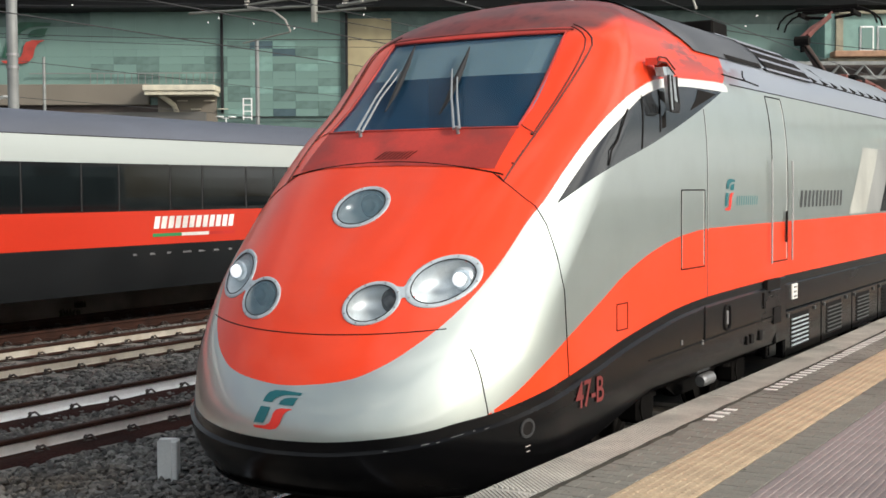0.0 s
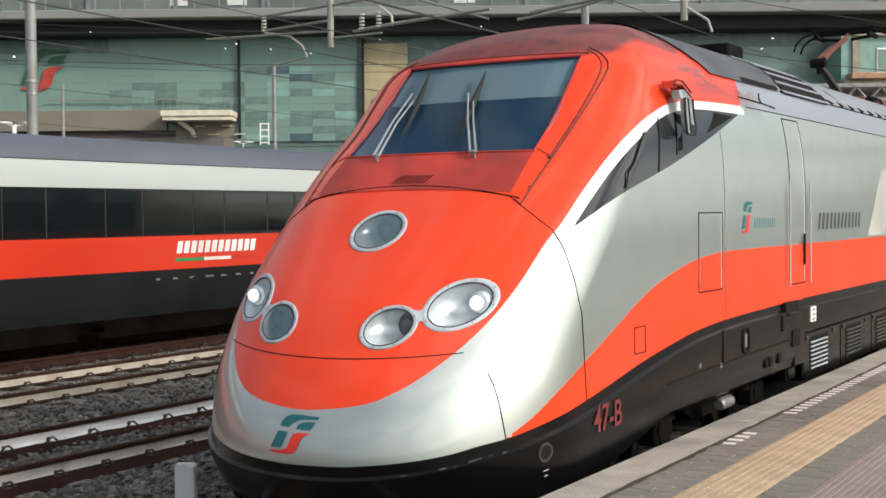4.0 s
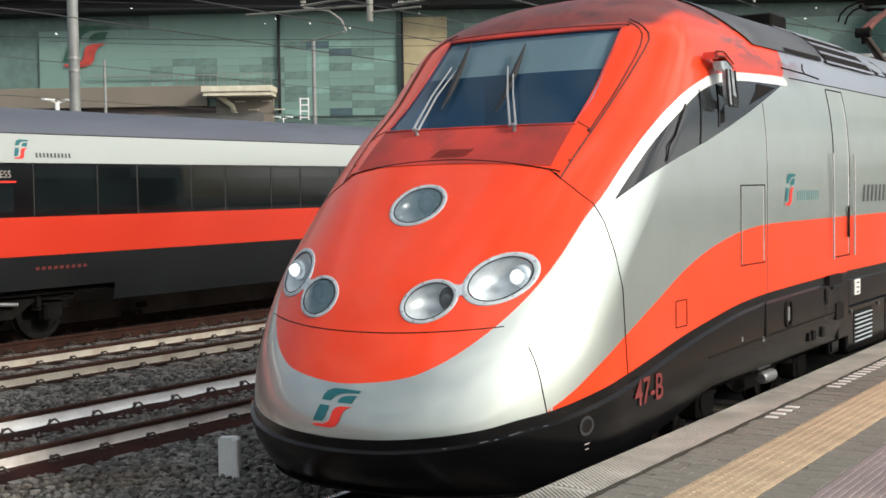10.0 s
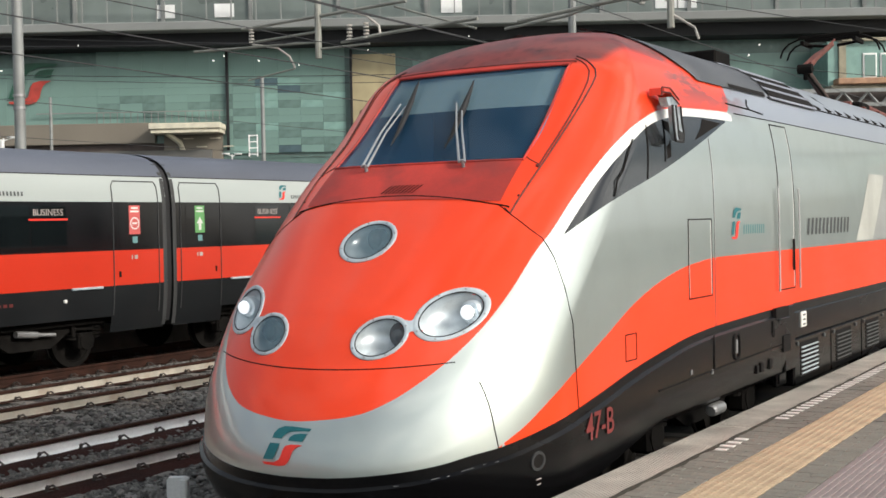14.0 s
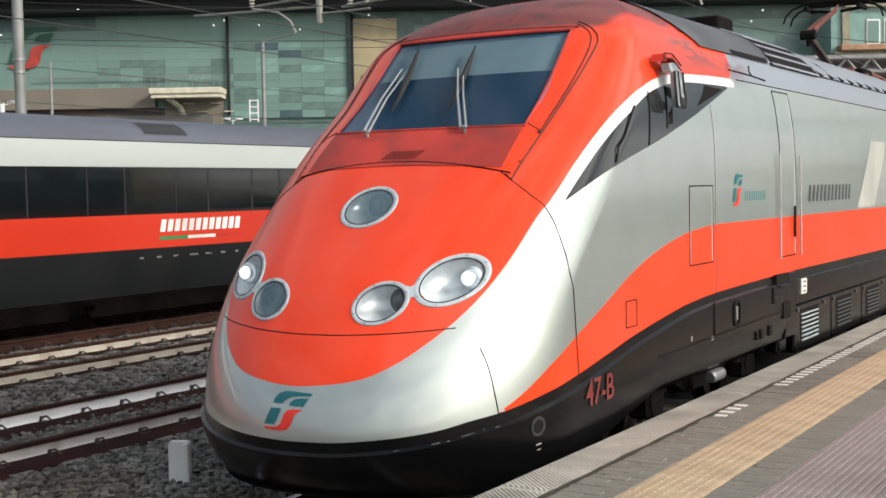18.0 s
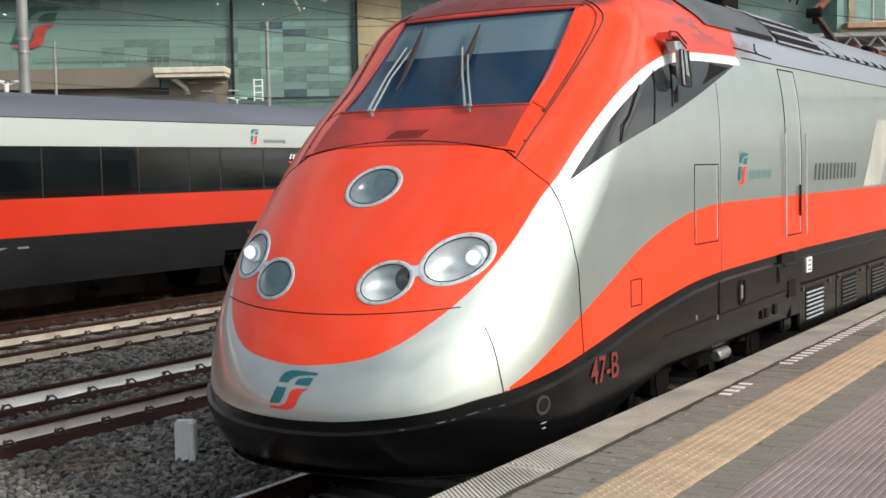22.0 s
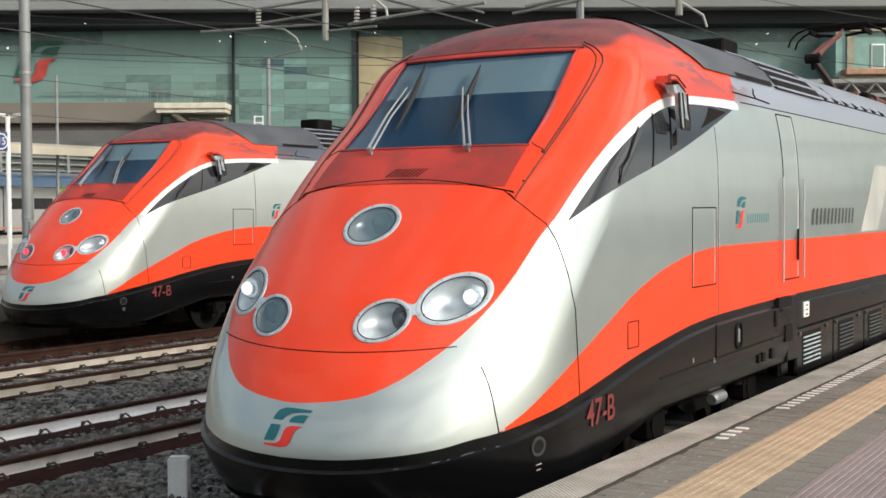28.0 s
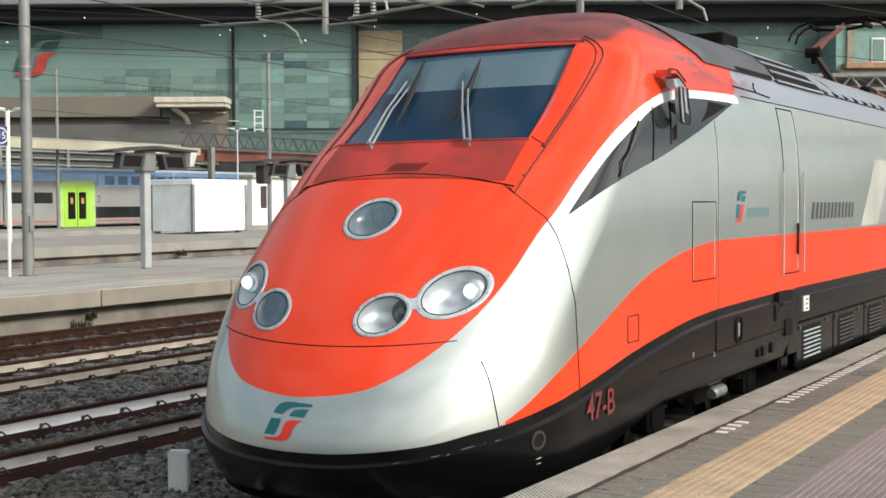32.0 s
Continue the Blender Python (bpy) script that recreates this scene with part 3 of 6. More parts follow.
def bogie(parent, y, base=2.3, half=0.86, label="dark grimy bogie frame"):
    """A bogie: side frames, axle boxes, springs, damper and wheels."""
    g = Geo()
    for s in (-1, 1):
        x = s * (half + 0.16)
        pts = [(y - base / 2 - 0.45, 0.62), (y - base / 2 + 0.3, 0.66), (y - 0.42, 0.40), (y + 0.42, 0.40), (y + base / 2 - 0.3, 0.66), (y + base / 2 + 0.45, 0.62), (y + base / 2 + 0.45, 0.78), (y + 0.6, 0.86), (y - 0.6, 0.86), (y - base / 2 - 0.45, 0.78)]
        g.prism(pts, "x", x - 0.06, x + 0.06)
        for e in (-1, 1):
            yy = y + e * base / 2
            g.box(x - 0.08, x + 0.12, yy - 0.17, yy + 0.17, 0.32, 0.60, 0.03)
            g.tube([(x + 0.13, yy, 0.46), (x + 0.02, yy, 0.46)], 0.15, 16)
            for d in (-0.26, 0.26):
                for k in range(5):
                    zz = 0.50 + 0.06 * k
                    g.tube([(x + 0.02, yy + d, zz), (x + 0.02, yy + d, zz + 0.035)], 0.085, 10)
        g.tube([(x + 0.1, y - 0.85, 0.80), (x + 0.12, y - 0.85, 0.55)], 0.035, 8)
        g.tube([(x + 0.1, y + 0.85, 0.80), (x + 0.12, y + 0.85, 0.55)], 0.035, 8)
    g.box(-0.9, 0.9, y - 0.3, y + 0.3, 0.5, 0.75, 0.03)
    bg = part("bogie_frame", g, m_under, parent, label)
    for e in (-1, 1):
        wheelset(bg, y + e * base / 2, name="wheel")
    for s in (-1, 1):
        part("yaw_damper", Geo().tube([(s * (half + 0.33), y - 0.38, 0.70), (s * (half + 0.33), y + 0.05, 0.66)], 0.055, 10).tube([(s * (half + 0.33), y + 0.05, 0.66), (s * (half + 0.33), y + 0.42, 0.63)], 0.03, 8), m_steel, bg, "grey steel damper")
    return bg


def pantograph(car, y):
    """A raised single-arm pantograph of rusty tubes; its knee points to the front, its frame stands behind the pivot."""
    g = Geo()
    for x in (-0.45, 0.45):
        g.box(x - 0.05, x + 0.05, y + 0.55, y + 2.9, 3.98, 4.06, 0.012)
        for yy in (y + 0.8, y + 2.6):
            for k in range(4):
                g.tube([(x, yy, 3.87 + 0.03 * k), (x, yy, 3.885 + 0.03 * k)], 0.08, 10)
            g.tube([(x, yy, 3.84), (x, yy, 4.0)], 0.035, 8)
    for yy in (y + 0.6, y + 1.7, y + 2.85):
        g.box(-0.55, 0.55, yy - 0.05, yy + 0.05, 3.99, 4.07, 0.012)
    base = part("pantograph_base", g, m_rustarm, car, "rusty pantograph frame on insulators")
    part("drive_box", Geo().box(-0.35, 0.4, y + 1.0, y + 1.6, 3.9, 4.2, 0.04).box(-0.2, 0.25, y + 1.65, y + 1.9, 3.95, 4.12, 0.03), m_under, base, "black drive and spring box")
    part("rear_beam", Geo().tube([(0.3, y + 1.7, 4.14), (0.3, y + 3.2, 4.10)], [0.07, 0.05], 10).tube([(-0.3, y + 1.7, 4.14), (-0.3, y + 3.2, 4.10)], [0.07, 0.05], 10), m_rustarm, base)
    part("roof_step", Geo().box(-0.6, 0.7, y + 3.2, y + 4.3, 3.84, 3.98, 0.03), m_under, base)
    knee, foot, head = Vector((0, y - 0.95, 4.58)), Vector((0, y + 0.6, 4.10)), Vector((0, y + 0.72, 5.24))
    part("pivot", Geo().tube([foot - Vector((0.32, 0, 0)), foot + Vector((0.32, 0, 0))], 0.08, 12).box(-0.12, 0.12, y + 0.5, y + 0.85, 3.95, 4.14, 0.02), m_rustarm, base)
    part("lower_arm", Geo().tube([foot, knee], [0.07, 0.055], 12), m_armdark, base, "dark brown lower arm tube")
    part("tie_rod", Geo().tube([Vector((0.1, y + 0.25, 4.10)), knee + Vector((0.05, 0.02, -0.1))], 0.018, 6), m_under, base)
    part("knee_joint", Geo().tube([knee - Vector((0.11, 0, 0)), knee + Vector((0.11, 0, 0))], 0.075, 12).tube([knee + Vector((0, 0.05, -0.16)), knee + Vector((0, 0.0, -0.02))], 0.04, 8), m_under, base)
    part("upper_arm", Geo().tube([knee, knee.lerp(head, 0.35), head + Vector((0, 0, -0.1))], [0.075, 0.06, 0.035], 12).tube([knee + Vector((0.08, 0, 0.08)), head + Vector((0.06, -0.1, -0.04))], 0.02, 6), m_rustarm, base, "rusty red upper arm")
    g = Geo()
    for d in (-0.20, 0.20):
        arc = [(-0.80, -0.28), (-0.76, -0.16), (-0.66, -0.06), (-0.5, 0.0), (-0.25, 0.02), (0.25, 0.02), (0.5, 0.0), (0.66, -0.06), (0.76, -0.16), (0.80, -0.28)]
        g.tube([(x, head.y + d, head.z + z) for x, z in arc], 0.016, 8)
        g.box(-0.5, 0.5, head.y + d - 0.03, head.y + d + 0.03, head.z - 0.01, head.z + 0.05, 0.008)
    for x in (-0.42, 0.42):
        g.box(x - 0.03, x + 0.03, head.y - 0.28, head.y + 0.28, head.z - 0.10, head.z - 0.03, 0.008)
        g.tube([(x, head.y, head.z - 0.08), (x * 0.2, head.y, head.z - 0.12)], 0.025, 8)
    part("collector_head", g, m_under, base, "dark collector head with two bows")


def power_car():
    car = thing("power_car", "red and silver high speed power car with black skirt", "train")
    part("body_shell", car_skin(m_livery), m_livery, car, "red and silver painted nose and body shell")
    # rear wall and floor
    w = [(float(station(z)[2]), z) for z in np.linspace(0.5, WELL, 24)]
    part("end_wall", Geo().add([(x, REAR, z) for x, z in w] + [(-x, REAR, z) for x, z in w[::-1]], [tuple(range(48))]), m_black, car)
    part("floor_pan", Geo().box(-1.3, 1.3, 7.8, REAR, 0.95, 1.15), m_under, car)
    # black apron and skirt, standing slightly proud, with a bevelled top lip
    al = np.r_[np.linspace(0, 1, 48), 1 + np.linspace(0.1, 5.2, 36)]
    rows = {1: [], -1: []}
    for a in al:
        ref = hull(0.8, a)
        s = float((ref[1] - 6.3) + ref[0])
        top = float(pchip(*SKIRT_TOP, s))
        low = 0.325 + 0.385 * min(1, max(0, (ref[1] - 7.2) / 2.2))
        lip = min(0.088, 0.2 * top)
        for sgn in (1, -1):
            col = []
            for z, off in ((top + 0.002, -0.004), (top, 0.006), (top - lip + 0.020, 0.008), (top - lip, 0.036), (top - lip - 0.04, 0.036), ((top + low) / 2, 0.034), (low + 0.12, 0.028), (low, 0.005), (low - 0.05, -0.05)):
                x, y, _ = hull(max(z, 0.2), a)
                ang = min(1.0, a) * math.pi / 2
                col.append((sgn * (float(x) + off * math.sin(ang)), float(y) - off * math.cos(ang), z))
            rows[sgn].append(col)
    part("front_skirt", Geo().grid(rows[-1][::-1] + rows[1][1:]), m_black, car, "glossy black front apron and skirt", smooth=30)
    for a0, a1, dz in ((0.33, 0.345, 0.0), (0.44, 0.465, 0.004), (0.485, 0.495, 0.0), (0.53, 0.57, 0.003), (0.60, 0.606, 0.006), (0.64, 0.655, 0.0)):
        line = []
        for k in range(5):
            a = a0 + (a1 - a0) * k / 4
            ref = hull(0.8, a)
            top = float(pchip(*SKIRT_TOP, float((ref[1] - 6.3) + ref[0])))
            x, y, _ = hull(top - 0.075 + dz, a)
            line.append((float(x) + 0.036 * math.sin(a * math.pi / 2), float(y) - 0.036 * math.cos(a * math.pi / 2), top - 0.075 + dz))
        part("scuff", Geo().tube(line, 0.0016, 4), m_steel, car)
    part("apron_underside", Geo().grid([[(sx * hull(0.36, a)[0], hull(0.36, a)[1], 0.305) for sx in (-0.98, 0.98)] for a in np.linspace(0.02, 1, 20)]), m_under, car)
    for sgn in (1, -1):
        # side sills behind the nose, with flaps, grilles and equipment boxes
        part("sill", Geo().box(min(sgn * 1.30, sgn * 1.452), max(sgn * 1.30, sgn * 1.452), 13.25, REAR - 0.05, 1.02, 1.30, 0.012), m_black, car, "black lower sill")
        part("sill_top", Geo().box(min(sgn * 1.30, sgn * 1.436), max(sgn * 1.30, sgn * 1.436), 13.25, REAR - 0.05, 1.295, 1.392), m_black, car)
        for k in range(7):
            y0 = 13.25 + 1.55 * k
            if y0 > REAR - 1.6:
                break
            bx = part("equipment_box", Geo().box(min(sgn * 1.1, sgn * 1.44), max(sgn * 1.1, sgn * 1.44), y0 + 0.015, y0 + 1.535, 0.50, 1.01, 0.02), m_black, car, "black equipment box with grille")
            g = Geo()
            if k < 6:
                dark = part("grille_opening", Geo().box(min(sgn * 1.43, sgn * 1.443), max(sgn * 1.43, sgn * 1.443), y0 + 0.24, y0 + 0.98, 0.58, 0.95), m_gap, bx)
                for i in range(7):
                    z = 0.605 + 0.047 * i
                    g.box(min(sgn * 1.442, sgn * 1.456), max(sgn * 1.442, sgn * 1.456), y0 + 0.27, y0 + 0.94, z, z + 0.014)
                part("grille", g, m_rim if k == 0 else (m_textgrey if k < 3 else m_under), dark)
                for yy in (y0 + 0.1, y0 + 1.2):
                    part("latch", Geo().box(min(sgn * 1.438, sgn * 1.456), max(sgn * 1.438, sgn * 1.456), yy, yy + 0.05, 0.93, 0.97), m_textgrey, bx)
    part("end_panel", Geo().box(1.30, 1.458, 12.86, 13.245, 0.70, 1.385, 0.015), m_black, car)
    # black boxes stand proud here: the shade of recess and slots is their colour
    part("step_recess", Geo().box(1.40, 1.469, 12.52, 12.98, 1.278, 1.388), m_gap, car, "black box in place of the step recess")
    part("step_lip", Geo().box(1.40, 1.482, 12.60, 13.0, 1.245, 1.28, 0.01), m_black, car)
    for y0, y1, z0, z1 in ((12.38, 12.44, 1.11, 1.27), (12.74, 13.0, 0.92, 1.09)):
        part("recess_slot", Geo().box(1.45, 1.476, y0, y1, z0, z1), m_gap, car)
    part("step_bracket", Geo().box(1.34, 1.40, 12.75, 13.08, 0.55, 0.70, 0.01).box(1.395, 1.412, 12.80, 13.03, 0.58, 0.68), m_black, car)
    plate = part("data_plate", Geo().box(1.45, 1.468, 13.46, 13.66, 1.12, 1.285, 0.003), m_paledot, car, "small white data plate")
    for z in (1.15, 1.20, 1.25):
        part("plate_mark", Geo().box(1.467, 1.470, 13.51, 13.61, z - 0.010, z + 0.010), m_textgrey, plate)
    for y0, y1, z0, z1 in ((11.84, 11.90, 0.80, 0.88), (11.97, 12.05, 0.80, 0.89), (12.26, 12.34, 0.80, 0.90)):
        part("sill_slot", Geo().box(1.452, 1.474, y0, y1, z0, z1), m_gap, car)
    oval = lambda r: [(1.468, 11.245 + 0.085 * r * math.copysign(abs(math.cos(a)) ** 0.6, math.cos(a)), 1.125 + 0.115 * r * math.copysign(abs(math.sin(a)) ** 0.6, math.sin(a))) for a in (2 * math.pi * i / 24 for i in range(24))]
    part("flap_frame", Geo().tube(oval(1) + oval(1)[:1], 0.011, 6), m_gap, car)
    part("flap_latch", Geo().box(1.46, 1.476, 11.225, 11.265, 1.06, 1.19, 0.008), m_steel, car)
    part("skirt_joint", Geo().tube([(1.466, 9.3, 0.955), (1.467, 10.62, 0.975), (1.467, 11.2, 0.985), (1.467, 12.85, 1.005)], 0.007, 5).tube([(1.467, 10.62, 1.29), (1.467, 10.62, 0.975)], 0.007, 5), m_gap, car)
    for y, z in ((10.02, 1.0), (10.55, 0.945)):
        part("skirt_label", Geo().box(1.46, 1.470, y, y + 0.035, z, z + 0.04), m_steel, car)
    bogie(car, 11.35, 2.6, 0.86)
    bogie(car, 20.6, 2.6, 0.86)
    part("air_pipe", Geo().tube([(1.36, 10.80, 0.575), (1.36, 10.83, 0.58), (1.36, 11.08, 0.58), (1.36, 11.11, 0.575)], [0.045, 0.058, 0.058, 0.045], 14), m_steel, car, "pale steel cylinder beside the bogie")
    # lamps
    for spec in LAMPS:
        lamp(*spec, car)
    for s in (1, -1):
        g = Geo()
        g.grid([[on_nose(s * (0.47 + 0.936 * w - 0.352 * d * f), 1.572 + 0.352 * w + 0.936 * d * f, 0.0075) for d in (-1, -0.5, 0.5, 1)]
                for w, f in ((0.168, 0.055), (0.188, 0.042), (0.205, 0.036), (0.222, 0.042), (0.242, 0.06))])
        part("lamp_bridge", g, m_rim, car)
    # windscreen, cab and wipers
    glass = [[Vector((u * (0.86 - 0.05 * (z - 2.785)), float(front_y(u * (0.86 - 0.05 * (z - 2.785)), z)) + 0.012, z)) for u in np.linspace(-1, 1, 17)] for z in np.linspace(2.785, 3.585, 9)]
    ws = part("windscreen", Geo().grid(glass), m_wind, car, "large dark tinted windscreen", smooth="all")
    ws.visible_shadow = False
    edge = [on_nose(u * 0.86, 2.785, 0.004) for u in np.linspace(-1, 1, 13)] + [on_nose(0.86 - 0.05 * (z - 2.785), z, 0.004) for z in np.linspace(2.85, 3.52, 6)] + [on_nose(u * 0.82, 3.585, 0.004) for u in np.linspace(1, -1, 13)] + [on_nose(-0.86 + 0.05 * (z - 2.785), z, 0.004) for z in np.linspace(3.52, 2.85, 6)]
    part("windscreen_head", Geo().grid([[on_nose(u * (0.835 + 0.1 * (z - 3.585)), z, 0.006) for u in np.linspace(-1, 1, 21)] for z in (3.585, 3.605, 3.632)]), m_darkenedred, car, "grimy dark red strip over the windscreen", smooth="all")
    part("windscreen_seal", Geo().tube(edge + edge[:1], 0.011, 6), m_darkenedred, ws)
    back = [Vector((u * 1.0, 9.95, z)) for z, u in ((2.4, -1), (2.4, 1), (3.62, 1), (3.62, -1))]
    fr = [Vector((x, float(front_y(x, z)) + 0.03, z)) for x, z in ((-0.87, 2.76), (0.87, 2.76), (0.83, 3.61), (-0.83, 3.61))]
    part("cab_lining", Geo().add(fr + back, [(0, 1, 5, 4), (1, 2, 6, 5), (2, 3, 7, 6), (3, 0, 4, 7), (4, 5, 6, 7)]), m_cabblue, car, "cab interior in the blue of the reflected sky")
    blind = [[Vector((u * 0.82, float(front_y(u * 0.82, z)) + 0.05, z)) for u in np.linspace(-1, 1, 9)] for z in (3.24, 3.4, 3.57)]
    part("sun_blind", Geo().grid(blind), m_blind, car, "pale lowered sun blind")
    for pts, blade in ((((-0.48, 2.745), (-0.553, 3.295)), ((-0.523, 3.533), (-0.385, 2.931))), (((0.407, 2.745), (0.021, 3.26)), ((0.055, 3.476), (0.161, 2.886)))):
        g = Geo()
        lo, hi = on_nose(*pts[0], 0.045), on_nose(*pts[1], 0.05)
        g.tube([lo, lo.lerp(hi, 0.5) + Vector((0, -0.02, 0.01)), hi], [0.011, 0.009, 0.007], 8)
        g.tube([lo + Vector((0.05, 0, 0)), lo.lerp(hi, 0.5) + Vector((0.05, -0.02, 0.01)), hi + Vector((0.05, 0, -0.02))], [0.010, 0.008, 0.006], 8)
        g.tube([on_nose(pts[0][0] + 0.025, pts[0][1] + 0.0, 0.0), lo + Vector((0.025, 0, 0.02))], 0.014, 10)
        wp = part("wiper_arm", g, m_wiper, car, "pale grey steel wiper arm")
        # blade thickened midway: its mirror image in the glass is put into the shape
        part("wiper_blade", Geo().tube([on_nose(blade[0][0] + (blade[1][0] - blade[0][0]) * k / 6, blade[0][1] + (blade[1][1] - blade[0][1]) * k / 6, 0.03) for k in range(7)], [0.006, 0.016, 0.024, 0.028, 0.024, 0.014, 0.006], 6), m_rubber, wp)
    # cowl and louvre under the windscreen; its red holds grime and the recess's shade
    cowl = [[on_nose(u * (0.86 + 0.02 * (2.78 - z)), z + (0.03 * (1 - u * u) if z < 2.6 else 0), 0.005) for u in np.linspace(-1, 1, 25)] for z in (2.475, 2.55, 2.62, 2.70, 2.778)]
    cw = part("windscreen_cowl", Geo().grid(cowl), m_darkenedred, car, "grimy cowl panel, its red darkened for the recess", smooth="all")
    g = Geo()
    for i in range(9):
        x = -0.15 + 0.034 * i
        g.grid([[on_nose(x, 2.55, 0.008), on_nose(x + 0.014, 2.55, 0.008)], [on_nose(x + 0.03, 2.585, 0.009), on_nose(x + 0.044, 2.585, 0.009)], [on_nose(x + 0.055, 2.615, 0.008), on_nose(x + 0.069, 2.615, 0.008)]])
    part("louvre_slot", g, m_gap, cw)
    # panel joints
    joint = lambda pts, r=0.0045, mat=m_gap: part("panel_joint", Geo().tube(pts, r, 5), mat, car)
    joint([on_nose(x, 1.365 + 0.055 * x * x, 0.0) for x in np.linspace(-0.99, 0.99, 41)])
    joint([on_nose(x, 2.535 - 0.085 * (x / 0.87) ** 2, 0.003) for x in np.linspace(-0.93, 0.93, 31)], 0.006)
    for s in (1, -1):
        joint([on_nose(s * x, z, 0.001) for x, z in ((1.14, 1.29), (1.175, 1.22), (1.20, 1.15), (1.218, 1.08), (1.23, 1.01), (1.242, 0.93), (1.25, 0.86))])
        joint([on_nose(s * x, z, 0.001) for x, z in ((0.86, 2.455), (0.96, 2.39), (1.05, 2.33), (1.13, 2.27), (1.21, 2.21), (1.262, 2.14), (1.30, 2.08), (1.35, 1.97), (1.39, 1.86), (1.42, 1.72))] + [on_side(7.80 + 0.012 * k, 1.62 - 0.105 * k, 0.001, s) for k in range(7)])
        # fairing panel on the windscreen pillar
        joint([on_nose(s * x, z, 0.002) for x, z in ((0.915, 2.426), (0.968, 2.385), (0.977, 2.47), (0.986, 2.548), (1.0, 2.66), (1.009, 2.759), (1.012, 2.88), (1.018, 3.006), (1.035, 3.15), (1.05, 3.285), (1.06, 3.40), (1.06, 3.469), (1.033, 3.53), (0.98, 3.58), (0.918, 3.623), (0.826, 3.664))], 0.0075, m_redgap)
        joint([on_nose(s * x, z, 0.002) for x, z in ((0.99, 2.73), (0.99, 2.85), (0.994, 2.961), (1.003, 3.08), (1.012, 3.192), (1.02, 3.33), (1.02, 3.43), (0.995, 3.52), (0.95, 3.572), (0.895, 3.61), (0.825, 3.643))], 0.0055, m_redgap)
        joint([on_nose(s * x, z, 0.002) for x, z in ((0.835, 2.829), (0.90, 2.79), (0.985, 2.748), (1.0, 2.72))], 0.004, m_redgap)
        part("latch", Geo().tube([on_nose(s * 0.985, 2.735, 0.0), on_nose(s * 0.985, 2.735, 0.012)], 0.014, 8), m_redgap, car)
        g = Geo()
        for x, z in ((0.99, 2.602), (0.965, 2.515), (0.937, 2.434)):
            g.tube([on_nose(s * x, z, 0), on_nose(s * x, z, 0.006)], 0.008, 6)
        tagged(part("rivet_head", g, m_gap, car), kind="stuff")
    joint([on_nose(x, 3.625 - 0.02 * x * x, 0.003) for x in np.linspace(-0.86, 0.86, 21)], 0.009, m_redgap)
    for s in (1, -1):
        joint([on_side(10.78, z, 0.0, s) for z in np.linspace(1.30, 3.04, 16)], 0.005, m_textgrey)
        # pale line beside the joint, its highlight laid on as colour
        part("panel_edge", Geo().tube([on_side(10.795, z, 0.0, s) for z in np.linspace(1.95, 3.03, 14)], 0.004, 5), m_lightsteel, car)
        joint([on_side(y, 3.325, 0.001, s) for y in np.linspace(11.7, REAR, 14)], 0.006)
        rect = lambda y0, y1, z0, z1, r: joint([on_side(y, z, 0.001, s) for y, z in [(y0, z0 + (z1 - z0) * k / 14) for k in range(15)] + [(y1, z1 - (z1 - z0) * k / 14) for k in range(15)] + [(y0, z0)]], r)
        rect(10.11, 10.70, 1.635, 2.315, 0.006)
        # pale lines along hatch and door joints stand in for their highlights
        for y0, y1, z0, z1 in ((10.125, 10.685, 1.65, 2.30), (12.815, 13.345, 1.575, 3.265)):
            for y in (y0, y1):
                part("panel_edge", Geo().tube([on_side(y, z0 + (z1 - z0) * k / 14, 0.001, s) for k in range(15)], 0.004, 5), m_lightsteel, car)
        rect(8.72, 8.93, 1.25, 1.45, 0.005)
        rect(12.80, 13.36, 1.56, 3.28, 0.007)
        for y in (12.70, 13.46):
            part("handrail", Geo().tube([on_side(y, z, 0.03, s) for z in np.linspace(1.55, 2.62, 8)], 0.012, 6), m_steel, car, "grey steel grab rail")
        part("door_handle", Geo().tube([on_side(13.27, z, 0.02, s) for z in np.linspace(1.75, 2.08, 5)], 0.015, 6), m_gap, car)
        # light and grey slanted bands before the dark panel, louvre near the end
        part("pale_band", side_patch(16.18, 17.12, 2.0, 2.86, 0.003, 2, 8, s, 0.82), m_bandpale, car)
        part("grey_band", side_patch(17.13, 18.0, 2.0, 2.86, 0.003, 2, 8, s, 0.82), coat_grey, car)
        rows = [[on_side((18.02 + 0.82 * k / 8) if j == 0 else REAR - 0.3, 2.0 + 0.86 * k / 8, 0.003, s) for j in (0, 1)] for k in range(9)]
        part("dark_panel", Geo().grid(rows), m_paneldark, car, "glossy dark side panel")
        bar_word(12, 13.86, 15.84, 2.115, 2.30, m_textgrey, car, "brand_mark", place=lambda y, z, o, s=s: on_side(y, z, o, s), fill=0.5)
        bar_word(10, 11.60, 12.30, 2.165, 2.255, m_tealfaint, car, "brand_mark", place=lambda y, z, o, s=s: on_side(y, z, o, s), lean=0.01)
        emblem(lambda u, v, s=s: on_side(11.25 + 0.31 * (u if s > 0 else 1 - u), 2.12 + 0.30 * v, 0.004, s), car)
        lv = part("air_intake", side_patch(21.6, 22.8, 2.86, 3.2, 0.006, 2, 4, s), m_gap, car, "bronze slatted air intake")
        g = Geo()
        for k in range(9):
            y = 21.64 + 0.126 * k
            g.tube([on_side(y + 0.05, 2.88, 0.012, s), on_side(y + 0.05, 3.18, 0.012, s)], 0.03, 5)
        part("slat", g, m_bronze, lv)
        # mirror on its red bracket
        def slab(out, x0, x1):
            return Geo().prism(out, "x", min(s * x0, s * x1), max(s * x0, s * x1))
